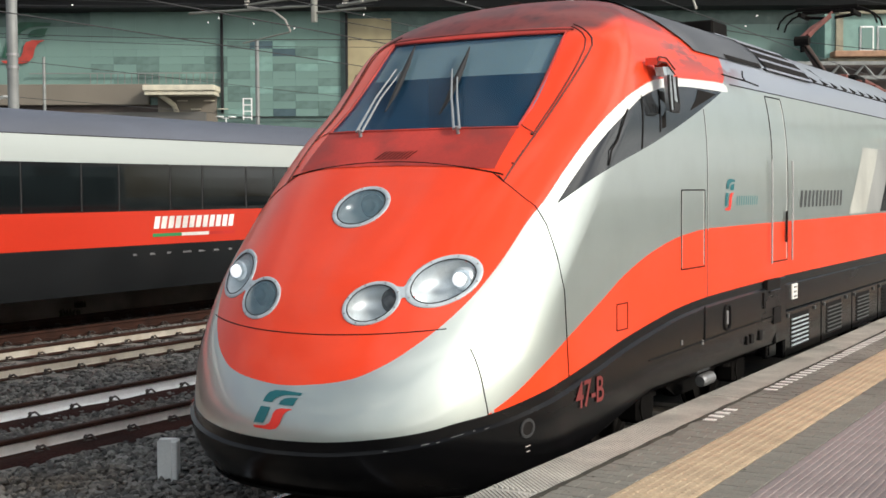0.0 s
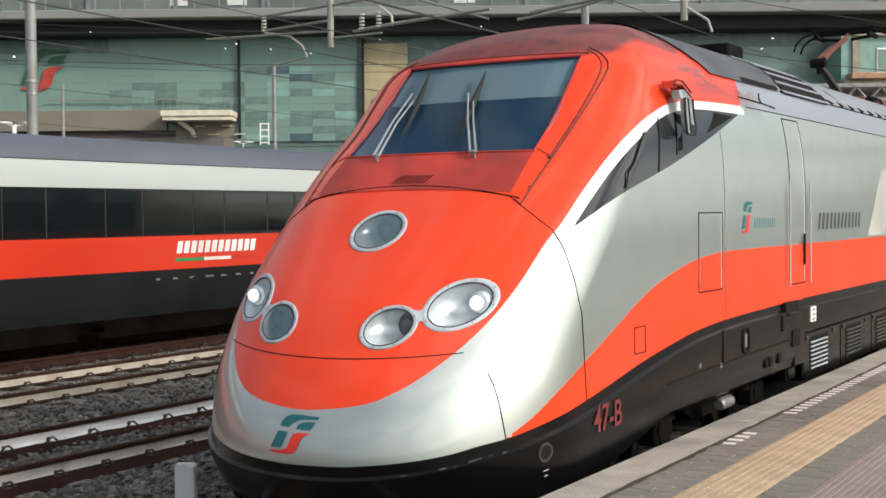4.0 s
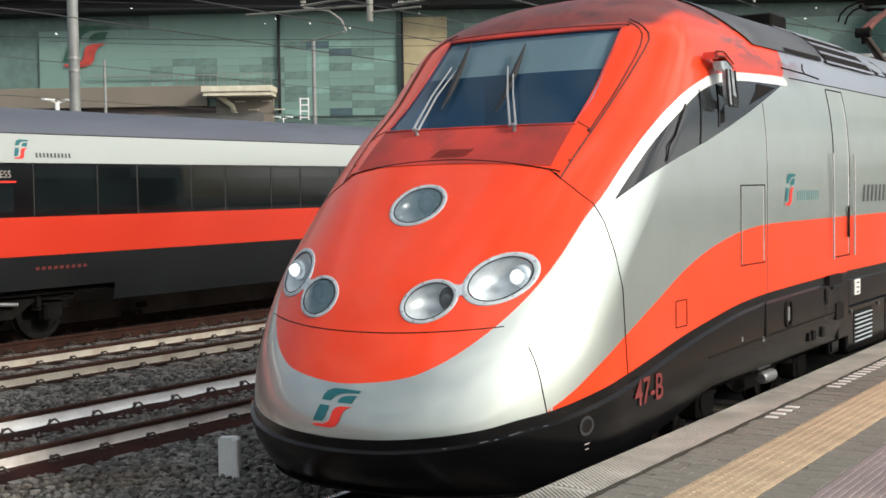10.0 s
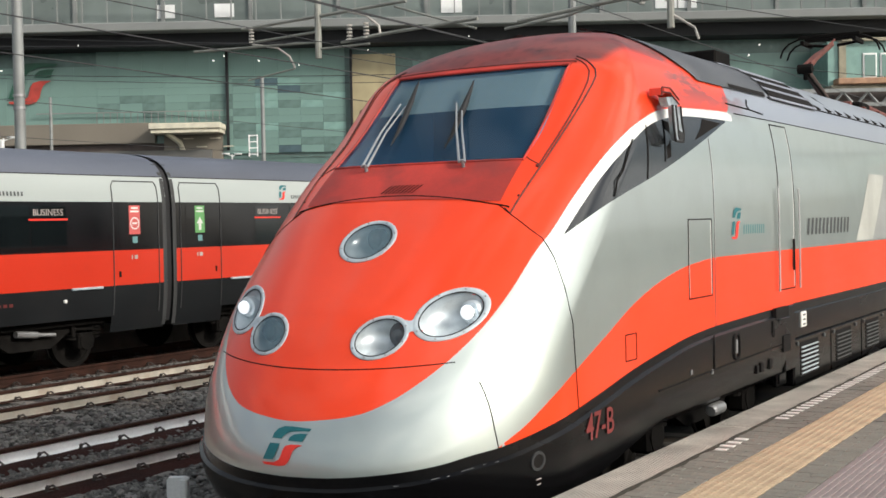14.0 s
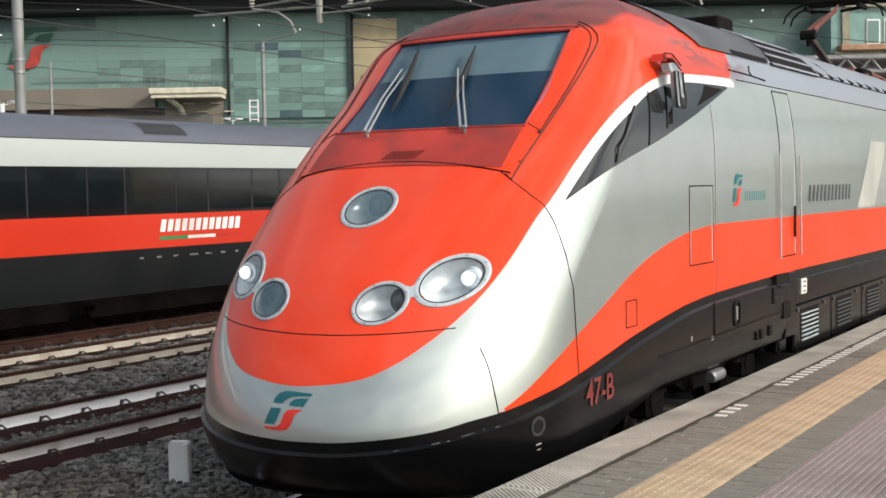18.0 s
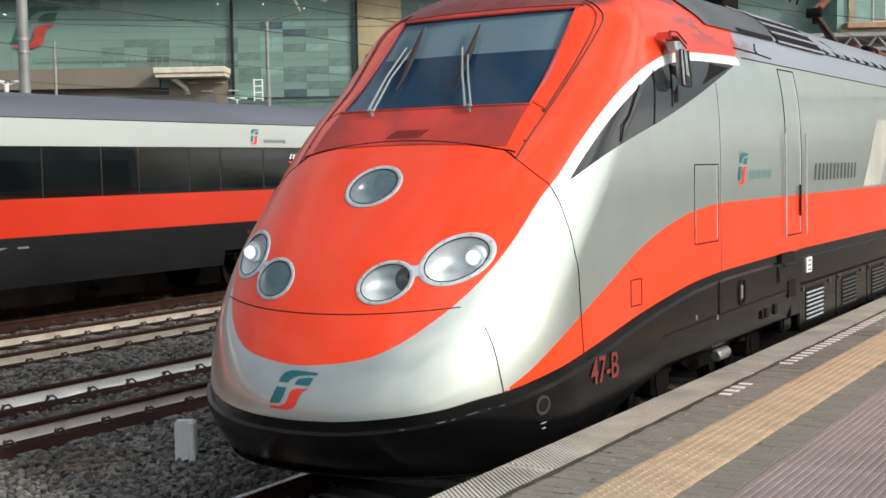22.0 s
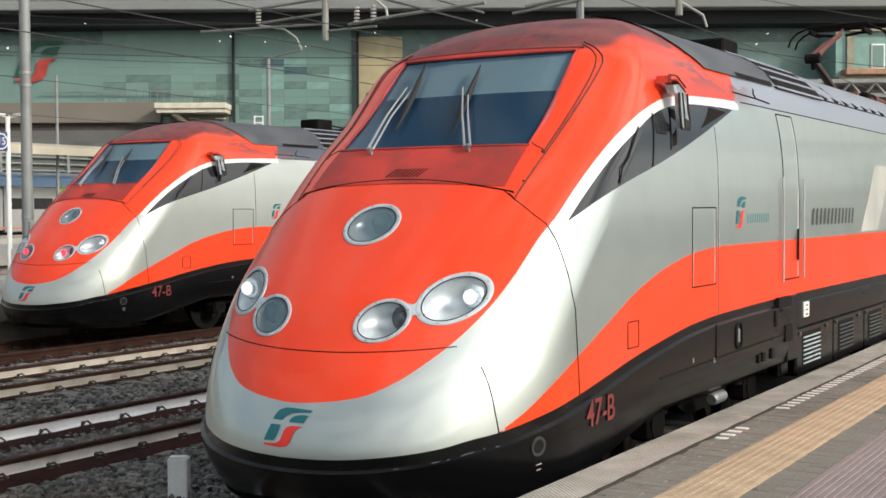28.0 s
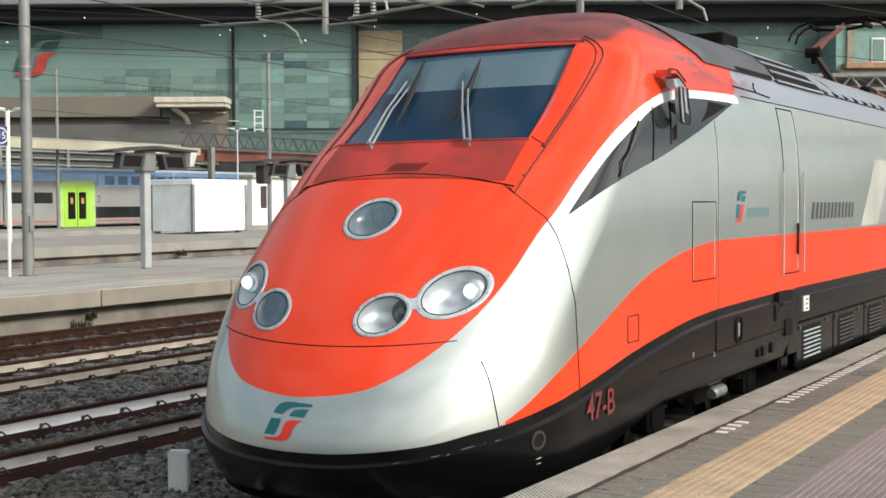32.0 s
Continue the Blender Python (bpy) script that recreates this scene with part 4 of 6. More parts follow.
        mr = part("mirror", slab([(9.60, 3.245), (9.615, 3.12), (9.65, 2.995), (9.66, 2.965), (9.84, 2.965), (9.845, 3.02), (9.80, 3.15), (9.775, 3.245)], 1.462, 1.50), m_mirror, car, "silver folding rear view mirror", smooth=40)
        part("hinge", slab([(9.55, 3.31), (9.60, 3.245), (9.80, 3.245), (9.83, 3.29), (9.74, 3.33)], 1.40, 1.47), m_mirror, mr, "grey mirror hinge block")
        part("mirror_edge", Geo().tube([(s * 1.503, y, z) for y, z in ((9.60, 3.25), (9.615, 3.12), (9.65, 2.995), (9.66, 2.96), (9.84, 2.96), (9.85, 3.02), (9.80, 3.15), (9.78, 3.25))], 0.011, 6).tube([(s * 1.503, y, z) for y, z in ((9.67, 3.25), (9.71, 3.12), (9.73, 2.99))], 0.009, 6), m_rubber, mr)
        part("mirror_foot", slab([(9.735, 2.972), (9.835, 2.972), (9.84, 3.03), (9.74, 3.05)], 1.45, 1.508), m_rubber, mr)
        part("bracket", slab([(9.50, 3.325), (9.53, 3.355), (9.64, 3.36), (9.82, 3.29), (9.84, 3.31), (9.65, 3.39), (9.51, 3.385)], 1.34, 1.47), m_red, mr, "red mirror bracket")
        for dz in (0.0, 0.04):
            part("bracket_edge", Geo().tube([(s * 1.474, y, z + dz) for y, z in ((9.43, 3.31), (9.45, 3.345), (9.62, 3.35), (9.83, 3.27))], 0.006, 5), m_redgap, mr)
        # black lines and patches laid on the side pane
        for line in (((9.006, 2.946), (8.9, 2.85), (8.754, 2.698), (8.63, 2.62), (8.60, 2.55), (8.569, 2.504)), ((9.318, 3.073), (9.30, 2.9), (9.27, 2.78), (9.238, 2.644)), ((9.717, 3.144), (9.70, 3.0), (9.652, 2.792))):
            part("pane_joint", Geo().tube([on_side(y, z, 0.002, s) for y, z in line], 0.007, 5), m_gap, car)
        for quad in (((9.70, 2.82), (9.80, 2.84), (9.86, 3.13), (9.74, 3.14)), ((10.42, 3.005), (11.22, 3.20), (10.72, 3.21), (10.62, 3.12))):
            part("pane_shade", Geo().add([on_side(y, z, 0.003, s) for y, z in quad], [(0, 1, 2, 3)]), m_gap, car, "black patch on the side pane")
        # roof plates, vents and bolts
        rows = [[on_side(y0 + (y1 - y0) * k / 4, z, 0.016, s) for k in range(5)] for z in np.linspace(3.585, 4.07, 12) for y0, y1 in ((10.97 - 1.2 * (z - 3.6), 13.07 + 1.5 * (z - 3.57)),)]
        part("roof_fairing", Geo().grid(rows), m_roofdark, car, "dark grey raised roof fairing", smooth=30)
        part("fairing_edge", Geo().grid([[on_side(y, z, 0.02 + 0.001 * i, s) for y in (11.9, 12.5, 13.08)] for i, z in enumerate((3.588, 3.61, 3.632))]), m_gap, car)
        vb = part("roof_vent", Geo().grid([[on_side(13.28 + (15.12 - 13.28) * k / 3 + 0.45 * (z - 3.57) * (1 if k == 0 else 0), z, 0.020, s) for k in range(4)] for z in np.linspace(3.575, 4.06, 10)]), m_gap, car, "black slatted roof vent")
        for z in (3.59, 3.70, 3.81, 3.92, 4.03):
            part("vent_slat", Geo().grid([[on_side(13.20 + 0.45 * (z - 3.57), z + d, 0.024 + o, s), on_side(15.12, z + d, 0.024 + o, s)] for d, o in ((-0.013, 0.0), (-0.011, 0.008), (0.011, 0.008), (0.013, 0.0))]), m_roofpale, vb)
        fin = Geo()
        for k in range(17):
            y = 15.30 + 0.52 * k
            fin.add([on_side(y, 3.605, 0.0, s), on_side(y + 0.10, 3.605, 0.03, s), on_side(y - 0.07, 3.675, 0.012, s), on_side(y + 0.03, 3.605, 0.0, s)], [(0, 1, 2), (1, 3, 2), (0, 2, 3), (0, 3, 1)])
        tagged(part("roof_fin", fin, m_gap, car), kind="stuff")
        joint([on_side(y, 3.60, 0.003, s) for y in np.linspace(13.2, REAR, 14)], 0.009)
        joint([on_side(y, z, 0.002, s) for y, z in ((11.56, 3.413), (12.24, 3.401), (12.68, 3.379))], 0.009)
        joint([on_side(y, z, 0.002, s) for y, z in ((12.30, 3.50), (12.22, 3.44), (12.26, 3.40))], 0.010)
        joint([on_side(y, z, 0.002, s) for y, z in ((15.4, 4.0), (15.85, 3.8), (16.2, 3.60))], 0.008)
    part("roof_aerial", Geo().box(-0.25, 0.25, 14.35, 14.9, 4.05, 4.33, 0.02), m_under, car, "dark roof aerial box")
    g = Geo()
    for y in (15.2, 16.4):
        g.box(-0.3, 0.3, y, y + 0.42, 4.05, 4.15, 0.03)
        for k in range(4):
            g.tube([(0.0, y + 0.6, 4.06 + 0.05 * k), (0, y + 0.6, 4.085 + 0.05 * k)], 0.08, 10)
    g.tube([(0, 14.9, 4.25), (0, 15.6, 4.2), (0.1, 16.4, 4.17), (0, 17.5, 4.2), (0, 19.0, 4.15)], 0.018, 6)
    part("roof_equipment", g, m_under, car, "dark roof insulators and cable")
    pantograph(car, 20.2)
    # emblem and set number
    emblem(lambda u, v: on_nose(-0.175 + 0.36 * u, 0.755 + 0.255 * v, 0.004), car)
    part("set_number", letters("47-B", 0.27, m_dimred, "set_number", 0.003), m_dimred, car, "faded red set number", at=Matrix.Translation((1.474, 8.14, 0.86)) @ pose(0, 0, 0, 0, 0, 90) @ Matrix.Diagonal((0.95, 1, 1, 1)))
    pt, pn = on_nose(1.365, 0.745, 0.0), (on_nose(1.365, 0.745, 1.0) - on_nose(1.365, 0.745, 0.0))
    e1 = pn.orthogonal().normalized()
    e2 = pn.cross(e1)
    ring = lambda r, o: [pt + pn * o + (e1 * math.cos(a) + e2 * math.sin(a)) * r for a in (2 * math.pi * i / 18 for i in range(18))]
    # dark grey ring round a flat dark disc
    port = part("coupling_port", Geo().grid([ring(0.068, 0.03), ring(0.066, 0.043), ring(0.05, 0.044), ring(0.046, 0.036)], close=True), m_ring, car, "dark round port in the skirt", smooth=40)
    part("port_hole", Geo().add(ring(0.049, 0.0385), [tuple(range(18))]), m_gap, port)
    for k in range(2):
        part("port_mark", Geo().tube([pt + pn * 0.038 + Vector((0, -0.03 + 0.01 * k, -0.12 - 0.035 * k)), pt + pn * 0.038 + Vector((0.0, 0.04 - 0.01 * k, -0.12 - 0.035 * k))], 0.004, 4), m_textpale, car)
    return car


m_bandpale = coat("pale_grey_band", (0.42, 0.425, 0.385), 0.4)
coat_grey = coat("mid_grey_band", (0.28, 0.29, 0.28), 0.4)
m_paneldark = coat("gloss_dark_panel", (0.02, 0.021, 0.023), 0.18, var=0.1)
m_bronze = coat("bronze_slats", (0.30, 0.21, 0.12), 0.6)
m_roofpale = coat("pale_roof_slats", (0.24, 0.255, 0.30), 0.5)


# ---- passenger coach of the passing train ----
m_cred = coat("coach_red_paint", (0.54, 0.027, 0.006), 0.4, var=0.06, scale=0.5, grain=0.03, clear=0.3)
m_cwhite = coat("coach_white_paint", (0.37, 0.405, 0.39), 0.35, var=0.05, scale=0.6, grain=0.02, stain=(0.42, 0.42, 0.39), stain_amt=0.25, stretch=(1, 0.3, 2))
m_cband = coat("coach_black_gloss", (0.008, 0.008, 0.009), 0.14, var=0.2)
m_cskirt = coat("coach_charcoal_skirt", (0.006, 0.007, 0.008), 0.6, var=0.2, spec=0.22, stain=(0.012, 0.011, 0.010), stain_amt=0.3)
m_cpane = coat("coach_window_glass", (0.007, 0.010, 0.011), 0.06, var=0.45, scale=0.5)
m_louv2 = coat("dark_hatch_slats", (0.022, 0.024, 0.026), 0.6)
m_seam = coat("grey_door_seal", (0.035, 0.036, 0.036), 0.6)
m_darkmark = coat("dark_red_mark", (0.12, 0.016, 0.014), 0.6)
m_sgreen = coat("green_sign", (0.13, 0.36, 0.12), 0.5)
m_sred = coat("red_sign", (0.55, 0.10, 0.09), 0.5)
m_orange = coat("orange_display", (0.75, 0.16, 0.03), 0.5)
m_flag = coat("green_flag_bar", (0.02, 0.22, 0.07), 0.5)
m_flagred = coat("dark_red_flag_bar", (0.45, 0.02, 0.015), 0.5)
CL = 23.22
CROSS = [(0.58, 1.33), (0.75, 1.37), (1.38, 1.43), (1.98, 1.435), (2.81, 1.43), (3.05, 1.40), (3.26, 1.355), (3.42, 1.26), (3.55, 1.10), (3.64, 0.88), (3.70, 0.60), (3.73, 0.3), (3.74, 0.0)]


def cross_x(z):
    return float(pchip([c[0] for c in CROSS], [c[1] for c in CROSS], z))


def on_coach(y, z, off=0.0):
    return Vector((cross_x(z) + off, y, z))


def coach(front, rear, orange, word):
    """A coach 23 m long; its rear end is at y 0."""
    c = thing("passenger_coach", "white, black and red high speed passenger coach", "train coach", group="coaches of the passing train")

    def band(name, z0, z1, mat, label, n=4, y0=0.0, y1=CL):
        zs = np.linspace(z0, z1, n + 1)
        for s in (1, -1):
            part(name, Geo().grid([[(s * cross_x(z), y, z) for y in (y0, y1)] for z in zs]), mat, c, label, smooth=40)

    zs = np.r_[np.linspace(3.26, 3.64, 8), 3.70, 3.73, 3.74]
    prof = [(cross_x(z), z) for z in zs]
    prof += [(-x, z) for x, z in prof[::-1][1:]]
    roof = part("roof", Geo().grid([[(x, y, z) for y in (0, 6, 12, 18, CL)] for x, z in prof]), m_roofblue, c, "matt blue grey roof", smooth=40)
    band("upper_band", 2.81, 3.26, m_cwhite, "white upper band")
    band("window_band", 1.98, 2.81, m_cband, "glossy black window band")
    band("red_band", 1.38, 1.98, m_cred, "red lower band")
    band("skirt", 0.86, 1.38, m_cskirt, "charcoal grey skirt")
    for y0, y1 in ((0.05, 1.32), (5.0, CL - 5.0), (CL - 1.32, CL - 0.05)):
        band("lower_skirt", 0.58, 0.86, m_cskirt, "", 2, y0, y1)
    w = [(cross_x(z), z) for z in np.linspace(0.6, 3.735, 20)]
    loop = w + [(-x, z) for x, z in w[::-1]]
    for y in (0.0, CL):
        part("end_wall", Geo().add([(x, y, z) for x, z in loop], [tuple(range(len(loop)))]), m_cskirt, c)
    for y0 in (0.0, CL - 0.09):
        part("end_frame", Geo().grid([[on_coach(y0 + d, z, 0.006 if 0 < d < 0.09 else 0.0) for d in (0.0, 0.01, 0.08, 0.09)] for z in np.linspace(0.62, 3.5, 18)]), m_seam, c, "dark grey end frame")
    part("gangway_bellows", Geo().prism([(x * 0.97, 0.68 + (z - 0.6) * 0.965) for x, z in loop], "y", -0.255, -0.005), m_rubber, c, "black rubber gangway bellows")
    part("underframe", Geo().box(-1.2, 1.2, 0.3, CL - 0.3, 0.75, 1.2), m_under, c)
    part("roof_joint", Geo().tube([(cross_x(3.262) + 0.003, y, 3.262) for y in (0, CL)], 0.008, 5), m_gap, roof)
    # windows
    for k in range(8):
        y = 3.4 + 2.1 * k
        for d0, d1 in ((0.03, 1.22), (1.28, 2.07)):
            part("window_pane", Geo().grid([[on_coach(y + dy, z, 0.004) for dy in (d0, d1)] for z in np.linspace(2.04, 2.76, 5)]), m_cpane, c)
        for e in (0.0, 1.25):
            part("window_pillar", Geo().tube([on_coach(y + e, z, 0.001) for z in (1.99, 2.4, 2.8)], 0.009, 5), m_seam, c)
    for y in (2.3, CL - 3.02):
        part("window_pane", Geo().grid([[on_coach(y + dy, z, 0.004) for dy in (0.0, 0.72)] for z in np.linspace(2.06, 2.74, 5)]), m_cpane, c)
    # doors with their signs and steps
    for end, sgn, sign in ((0.0, 1, rear), (CL, -1, front)):
        at = lambda d: end + sgn * d
        d0, d1 = sorted((at(0.20), at(1.28)))
        pts = [(d0, z) for z in np.linspace(0.88, 3.08, 16)] + [(d0 + 0.06, 3.17), (d1 - 0.06, 3.17)] + [(d1, z) for z in np.linspace(3.08, 0.88, 16)]
        dr = part("door", Geo().grid([[on_coach(y, z, 0.005) for y in np.linspace(d0 + 0.14, d1 - 0.14, 3)] for z in np.linspace(2.0, 2.78, 4)]), m_cband, c, "flush black and red entrance door")
        part("door_seam", Geo().tube([on_coach(y, z, 0.006) for y, z in pts], 0.010, 5), m_seam, dr)
        g0, g1 = sorted((at(0.58 + (0.07 if sgn < 0 else 0)), at(0.84 + (0.07 if sgn < 0 else 0))))
        plate = part("door_sign", Geo().grid([[on_coach(y, z, 0.009) for y in (g0, g1)] for z in (2.25, 2.5, 2.75)]), m_sred if sign == "red" else m_sgreen, dr, "red no entry sign" if sign == "red" else "green arrow sign")
        mid = (g0 + g1) / 2
        if sign == "red":
            n = 20
            ring = lambda r: [on_coach(mid + r * math.cos(a), 2.44 + r * math.sin(a), 0.013) for a in (2 * math.pi * i / n for i in range(n))]
            g = Geo().grid([ring(0.085), ring(0.108)], close=True)
            g.grid([[on_coach(mid - 0.06, z, 0.013), on_coach(mid + 0.06, z, 0.013)] for z in (2.425, 2.455)])
        else:
            g = Geo().add([on_coach(mid + u, 2.30 + v, 0.013) for u, v in ((-0.035, 0), (0.035, 0), (0.035, 0.12), (0.09, 0.12), (0, 0.24), (-0.09, 0.12), (-0.035, 0.12))], [tuple(range(7))])
        g.grid([[on_coach(y, z, 0.013) for y in (g0 + 0.03, g1 - 0.03)] for z in (2.63, 2.66)]).grid([[on_coach(y, z, 0.013) for y in (g0 + 0.05, g1 - 0.05)] for z in (2.69, 2.72)])
        part("sign_mark", g, m_paledot, plate)
        part("button_plate", Geo().grid([[on_coach(mid + u, z, 0.009) for u in (-0.06, 0.06)] for z in (2.10, 2.21)]), m_tealfaint, dr)
        for u0, u1 in ((-0.09, -0.06), (-0.02, 0.06)):
            part("door_number", Geo().grid([[on_coach(mid + u0, z, 0.009), on_coach(mid + u1, z, 0.009)] for z in (1.82, 1.89)]), m_textpale, dr)
        part("door_latch", Geo().box(1.43, 1.445, min(at(1.12), at(1.16)), max(at(1.12), at(1.16)), 1.52, 1.62), m_gap, dr)
        s0, s1 = sorted((at(1.55), at(2.22)))
        part("step_plate", Geo().box(1.42, 1.47, s0, s1, 1.345, 1.385, 0.008), m_rim, c, "pale metal step plate")
        part("side_lamp", Geo().tube([(1.41, at(2.36), 1.18), (1.45, at(2.36), 1.18)], 0.03, 10), m_paledot, c)
        b0, b1 = sorted((at(2.30), at(3.05)))
        part("class_word", letters(word, 0.15, m_textpale, "class_word"), m_textpale, c, at=Matrix.Translation((1.4425, (b0 + b1) / 2, 2.63)) @ pose(0, 0, 0, 0, 0, 90)) if word else bar_word(8, b0, b1, 2.58, 2.68, m_paledot, c, "class_mark", place=on_coach)
        part("class_line", Geo().grid([[on_coach(y, z, 0.006) for y in (b0 - 0.02, b1 + 0.03)] for z in (2.505, 2.535)]), m_markred, c)
        if orange and sgn > 0:
            part("display", Geo().grid([[on_coach(y, z, 0.006) for y in (b0 + 0.15, b1 - 0.15)] for z in (2.22, 2.42)]), m_orange, c, "small orange display")
            for z in (2.27, 2.315, 2.36):
                part("display_line", Geo().grid([[on_coach(y, zz, 0.008) for y in (b0 + 0.17, b1 - 0.17)] for zz in (z, z + 0.016)]), m_gap, c)
        e0 = 3.06 if sgn > 0 else CL - 4.22
        emblem(lambda u, v, e0=e0: on_coach(e0 + 0.30 * u, 2.87 + 0.30 * v, 0.006), c)
        bar_word(10, e0 + 0.40, e0 + 1.10, 2.895, 2.965, m_textgrey, c, "brand_mark", 0.006, on_coach, 0.0)
        bogie(c, at(2.8), 2.3, 0.86)
        digits = Geo()
        for k in range(9):
            digits.grid([[on_coach(at(3.4 + 0.115 * k), z, 0.004), on_coach(at(3.47 + 0.115 * k), z, 0.004)] for z in (1.155, 1.205)])
        tagged(part("number_mark", digits, m_darkmark, c), kind="stuff")
    # centre word, flag line and small marks
    bar_word(12, CL / 2 - 1.1, CL / 2 + 1.08, 1.66, 1.88, m_paledot, c, "brand_mark", 0.006, on_coach, 0.05, 0.72)
    for k, mt in enumerate((m_flag, m_paledot, m_flagred)):
        part("flag_bar", Geo().grid([[on_coach(CL / 2 - 1.12 + 0.74 * k, z, 0.006), on_coach(CL / 2 - 0.38 + 0.74 * k, z, 0.006)] for z in (1.515, 1.575)]), mt, c)
    g = Geo()
    rnd = random.Random(4)
    for k in range(9):
        y = CL / 2 - 1.6 + 0.42 * k
        g.grid([[on_coach(y, z, 0.004), on_coach(y + rnd.uniform(0.06, 0.25), z, 0.004)] for z in (1.20, 1.235)])
    tagged(part("small_writing", g, m_steel, c), kind="stuff")
    if orange:
        part("side_cover", Geo().box(1.40, 1.50, 3.17, 3.38, 1.74, 2.76, 0.02), m_rubber, c, "black upright cover beside the window")
        part("roof_hatch", Geo().grid([[on_coach(CL / 2 - 0.7 + dy, z, 0.008) for dy in (-0.55, 0.55)] for z in np.linspace(3.40, 3.62, 6)]), m_louv2, c, "dark slatted roof hatch")
    return c


# ---- ground, tracks and platforms ----
m_ground = coat("grey_ballast", (0.07, 0.068, 0.063), 0.9, var=0.3, scale=0.5, grain=0.75, fine=26, bump=1.0, stain=(0.20, 0.14, 0.09), stain_amt=0.5, stain_scale=0.35)
m_stone = coat("ballast_stone", (0.21, 0.205, 0.192), 0.85, var=0.3, scale=0.9, grain=0.3, fine=60, rand=0.8, island=True, stain=(0.19, 0.135, 0.085), stain_amt=0.5, stain_scale=0.5)
m_rust = coat("rusty_rail_steel", (0.034, 0.014, 0.009), 0.85, var=0.3, scale=3, fine=90, spec=0.2)
m_railtop = coat("polished_rail_head", (0.55, 0.56, 0.58), 0.25, metal=0.9, var=0.1)
# brighter white copy for the rail in the train's shadow
m_railwhite = coat("white_limewashed_web", (0.92, 0.92, 0.91), 0.8, var=0.05, scale=2.5, stain=(0.6, 0.58, 0.54), stain_amt=0.3, stain_scale=3)
m_raildull = coat("dull_limewashed_web", (0.72, 0.69, 0.65), 0.8, var=0.14, scale=2.5, stain=(0.35, 0.28, 0.22), stain_amt=0.5, stain_scale=3)
m_rustbed = coat("rust_stained_ballast", (0.034, 0.011, 0.008), 0.95, spec=0.15, var=0.35, scale=1.5, grain=0.5, fine=30, bump=1.0)
# warm, darker copy of the whitewash for the track in the sun
m_railsun = coat("sun_toned_limewash", (0.46, 0.42, 0.35), 0.8, var=0.16, scale=2.5, stain=(0.3, 0.23, 0.17), stain_amt=0.6, stain_scale=3)
m_sleeper = coat("concrete_sleeper", (0.20, 0.185, 0.165), 0.85, var=0.2, scale=3, bump=0.3, rand=0.25)
m_clip = coat("dark_rail_clip", (0.05, 0.04, 0.035), 0.7)
m_edgegap = coat("darker_slab_groove", (0.33, 0.31, 0.27), 0.9, var=0.25, scale=2.2, grain=0.3)
m_edge = coat("pale_ribbed_stone", (0.58, 0.555, 0.49), 0.8, var=0.16, scale=2.2, grain=0.2, bump=0.25, rand=0.12, stain=(0.28, 0.26, 0.22), stain_amt=0.5, stain_scale=1.8)
m_paver = coat("grey_paving", (0.205, 0.195, 0.165), 0.85, var=0.2, scale=1.6, grain=0.2, bump=0.3, rand=0.14, stain=(0.12, 0.115, 0.10), stain_amt=0.6, stain_scale=1.1)
m_yellow = coat("worn_yellow_tile", (0.53, 0.40, 0.26), 0.8, var=0.15, scale=2.5, grain=0.2, bump=0.2, rand=0.12, stain=(0.36, 0.29, 0.19), stain_amt=0.6, stain_scale=1.3)
m_mauve = coat("mauve_ribbed_tile", (0.29, 0.237, 0.23), 0.8, var=0.12, scale=2, grain=0.2, bump=0.2, rand=0.12, stain=(0.26, 0.2, 0.18), stain_amt=0.4)
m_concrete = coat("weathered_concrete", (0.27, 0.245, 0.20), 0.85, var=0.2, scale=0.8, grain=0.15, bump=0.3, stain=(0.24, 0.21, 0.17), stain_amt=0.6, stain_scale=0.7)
m_slabtop = coat("lightened_worn_top", (0.47, 0.45, 0.39), 0.85, var=0.16, scale=1.2, grain=0.2, rand=0.18, stain=(0.27, 0.25, 0.21), stain_amt=0.6, stain_scale=1.6, stretch=(1, 0.5, 1))
m_slab = coat("pale_platform_slab", (0.385, 0.37, 0.335), 0.85, var=0.16, scale=0.6, grain=0.15, rand=0.15, stain=(0.33, 0.30, 0.25), stain_amt=0.5, stain_scale=0.6)
m_wall = coat("dirty_grey_wall", (0.22, 0.20, 0.17), 0.9, var=0.3, scale=1.0, stain=(0.10, 0.09, 0.075), stain_amt=0.6)
m_post = coat("galvanised_post", (0.23, 0.24, 0.235), 0.55, metal=0.25, var=0.15, scale=1.5)
m_palepost = coat("pale_grey_painted_post", (0.40, 0.42, 0.425), 0.5, var=0.12, scale=1.5)
m_whitepost = coat("white_painted_post", (0.66, 0.68, 0.67), 0.6, var=0.06)
m_weed = coat("dry_weed", (0.055, 0.055, 0.025), 0.9, rand=0.4)

tagged(new("ground", Geo().add([(-900, -400, -0.5), (900, -400, -0.5), (900, 1500, -0.5), (-900, 1500, -0.5)], [(0, 1, 2, 3)]).mesh("ground", m_ground)), "flat grey stony ground between the tracks", "ground", kind="structure")
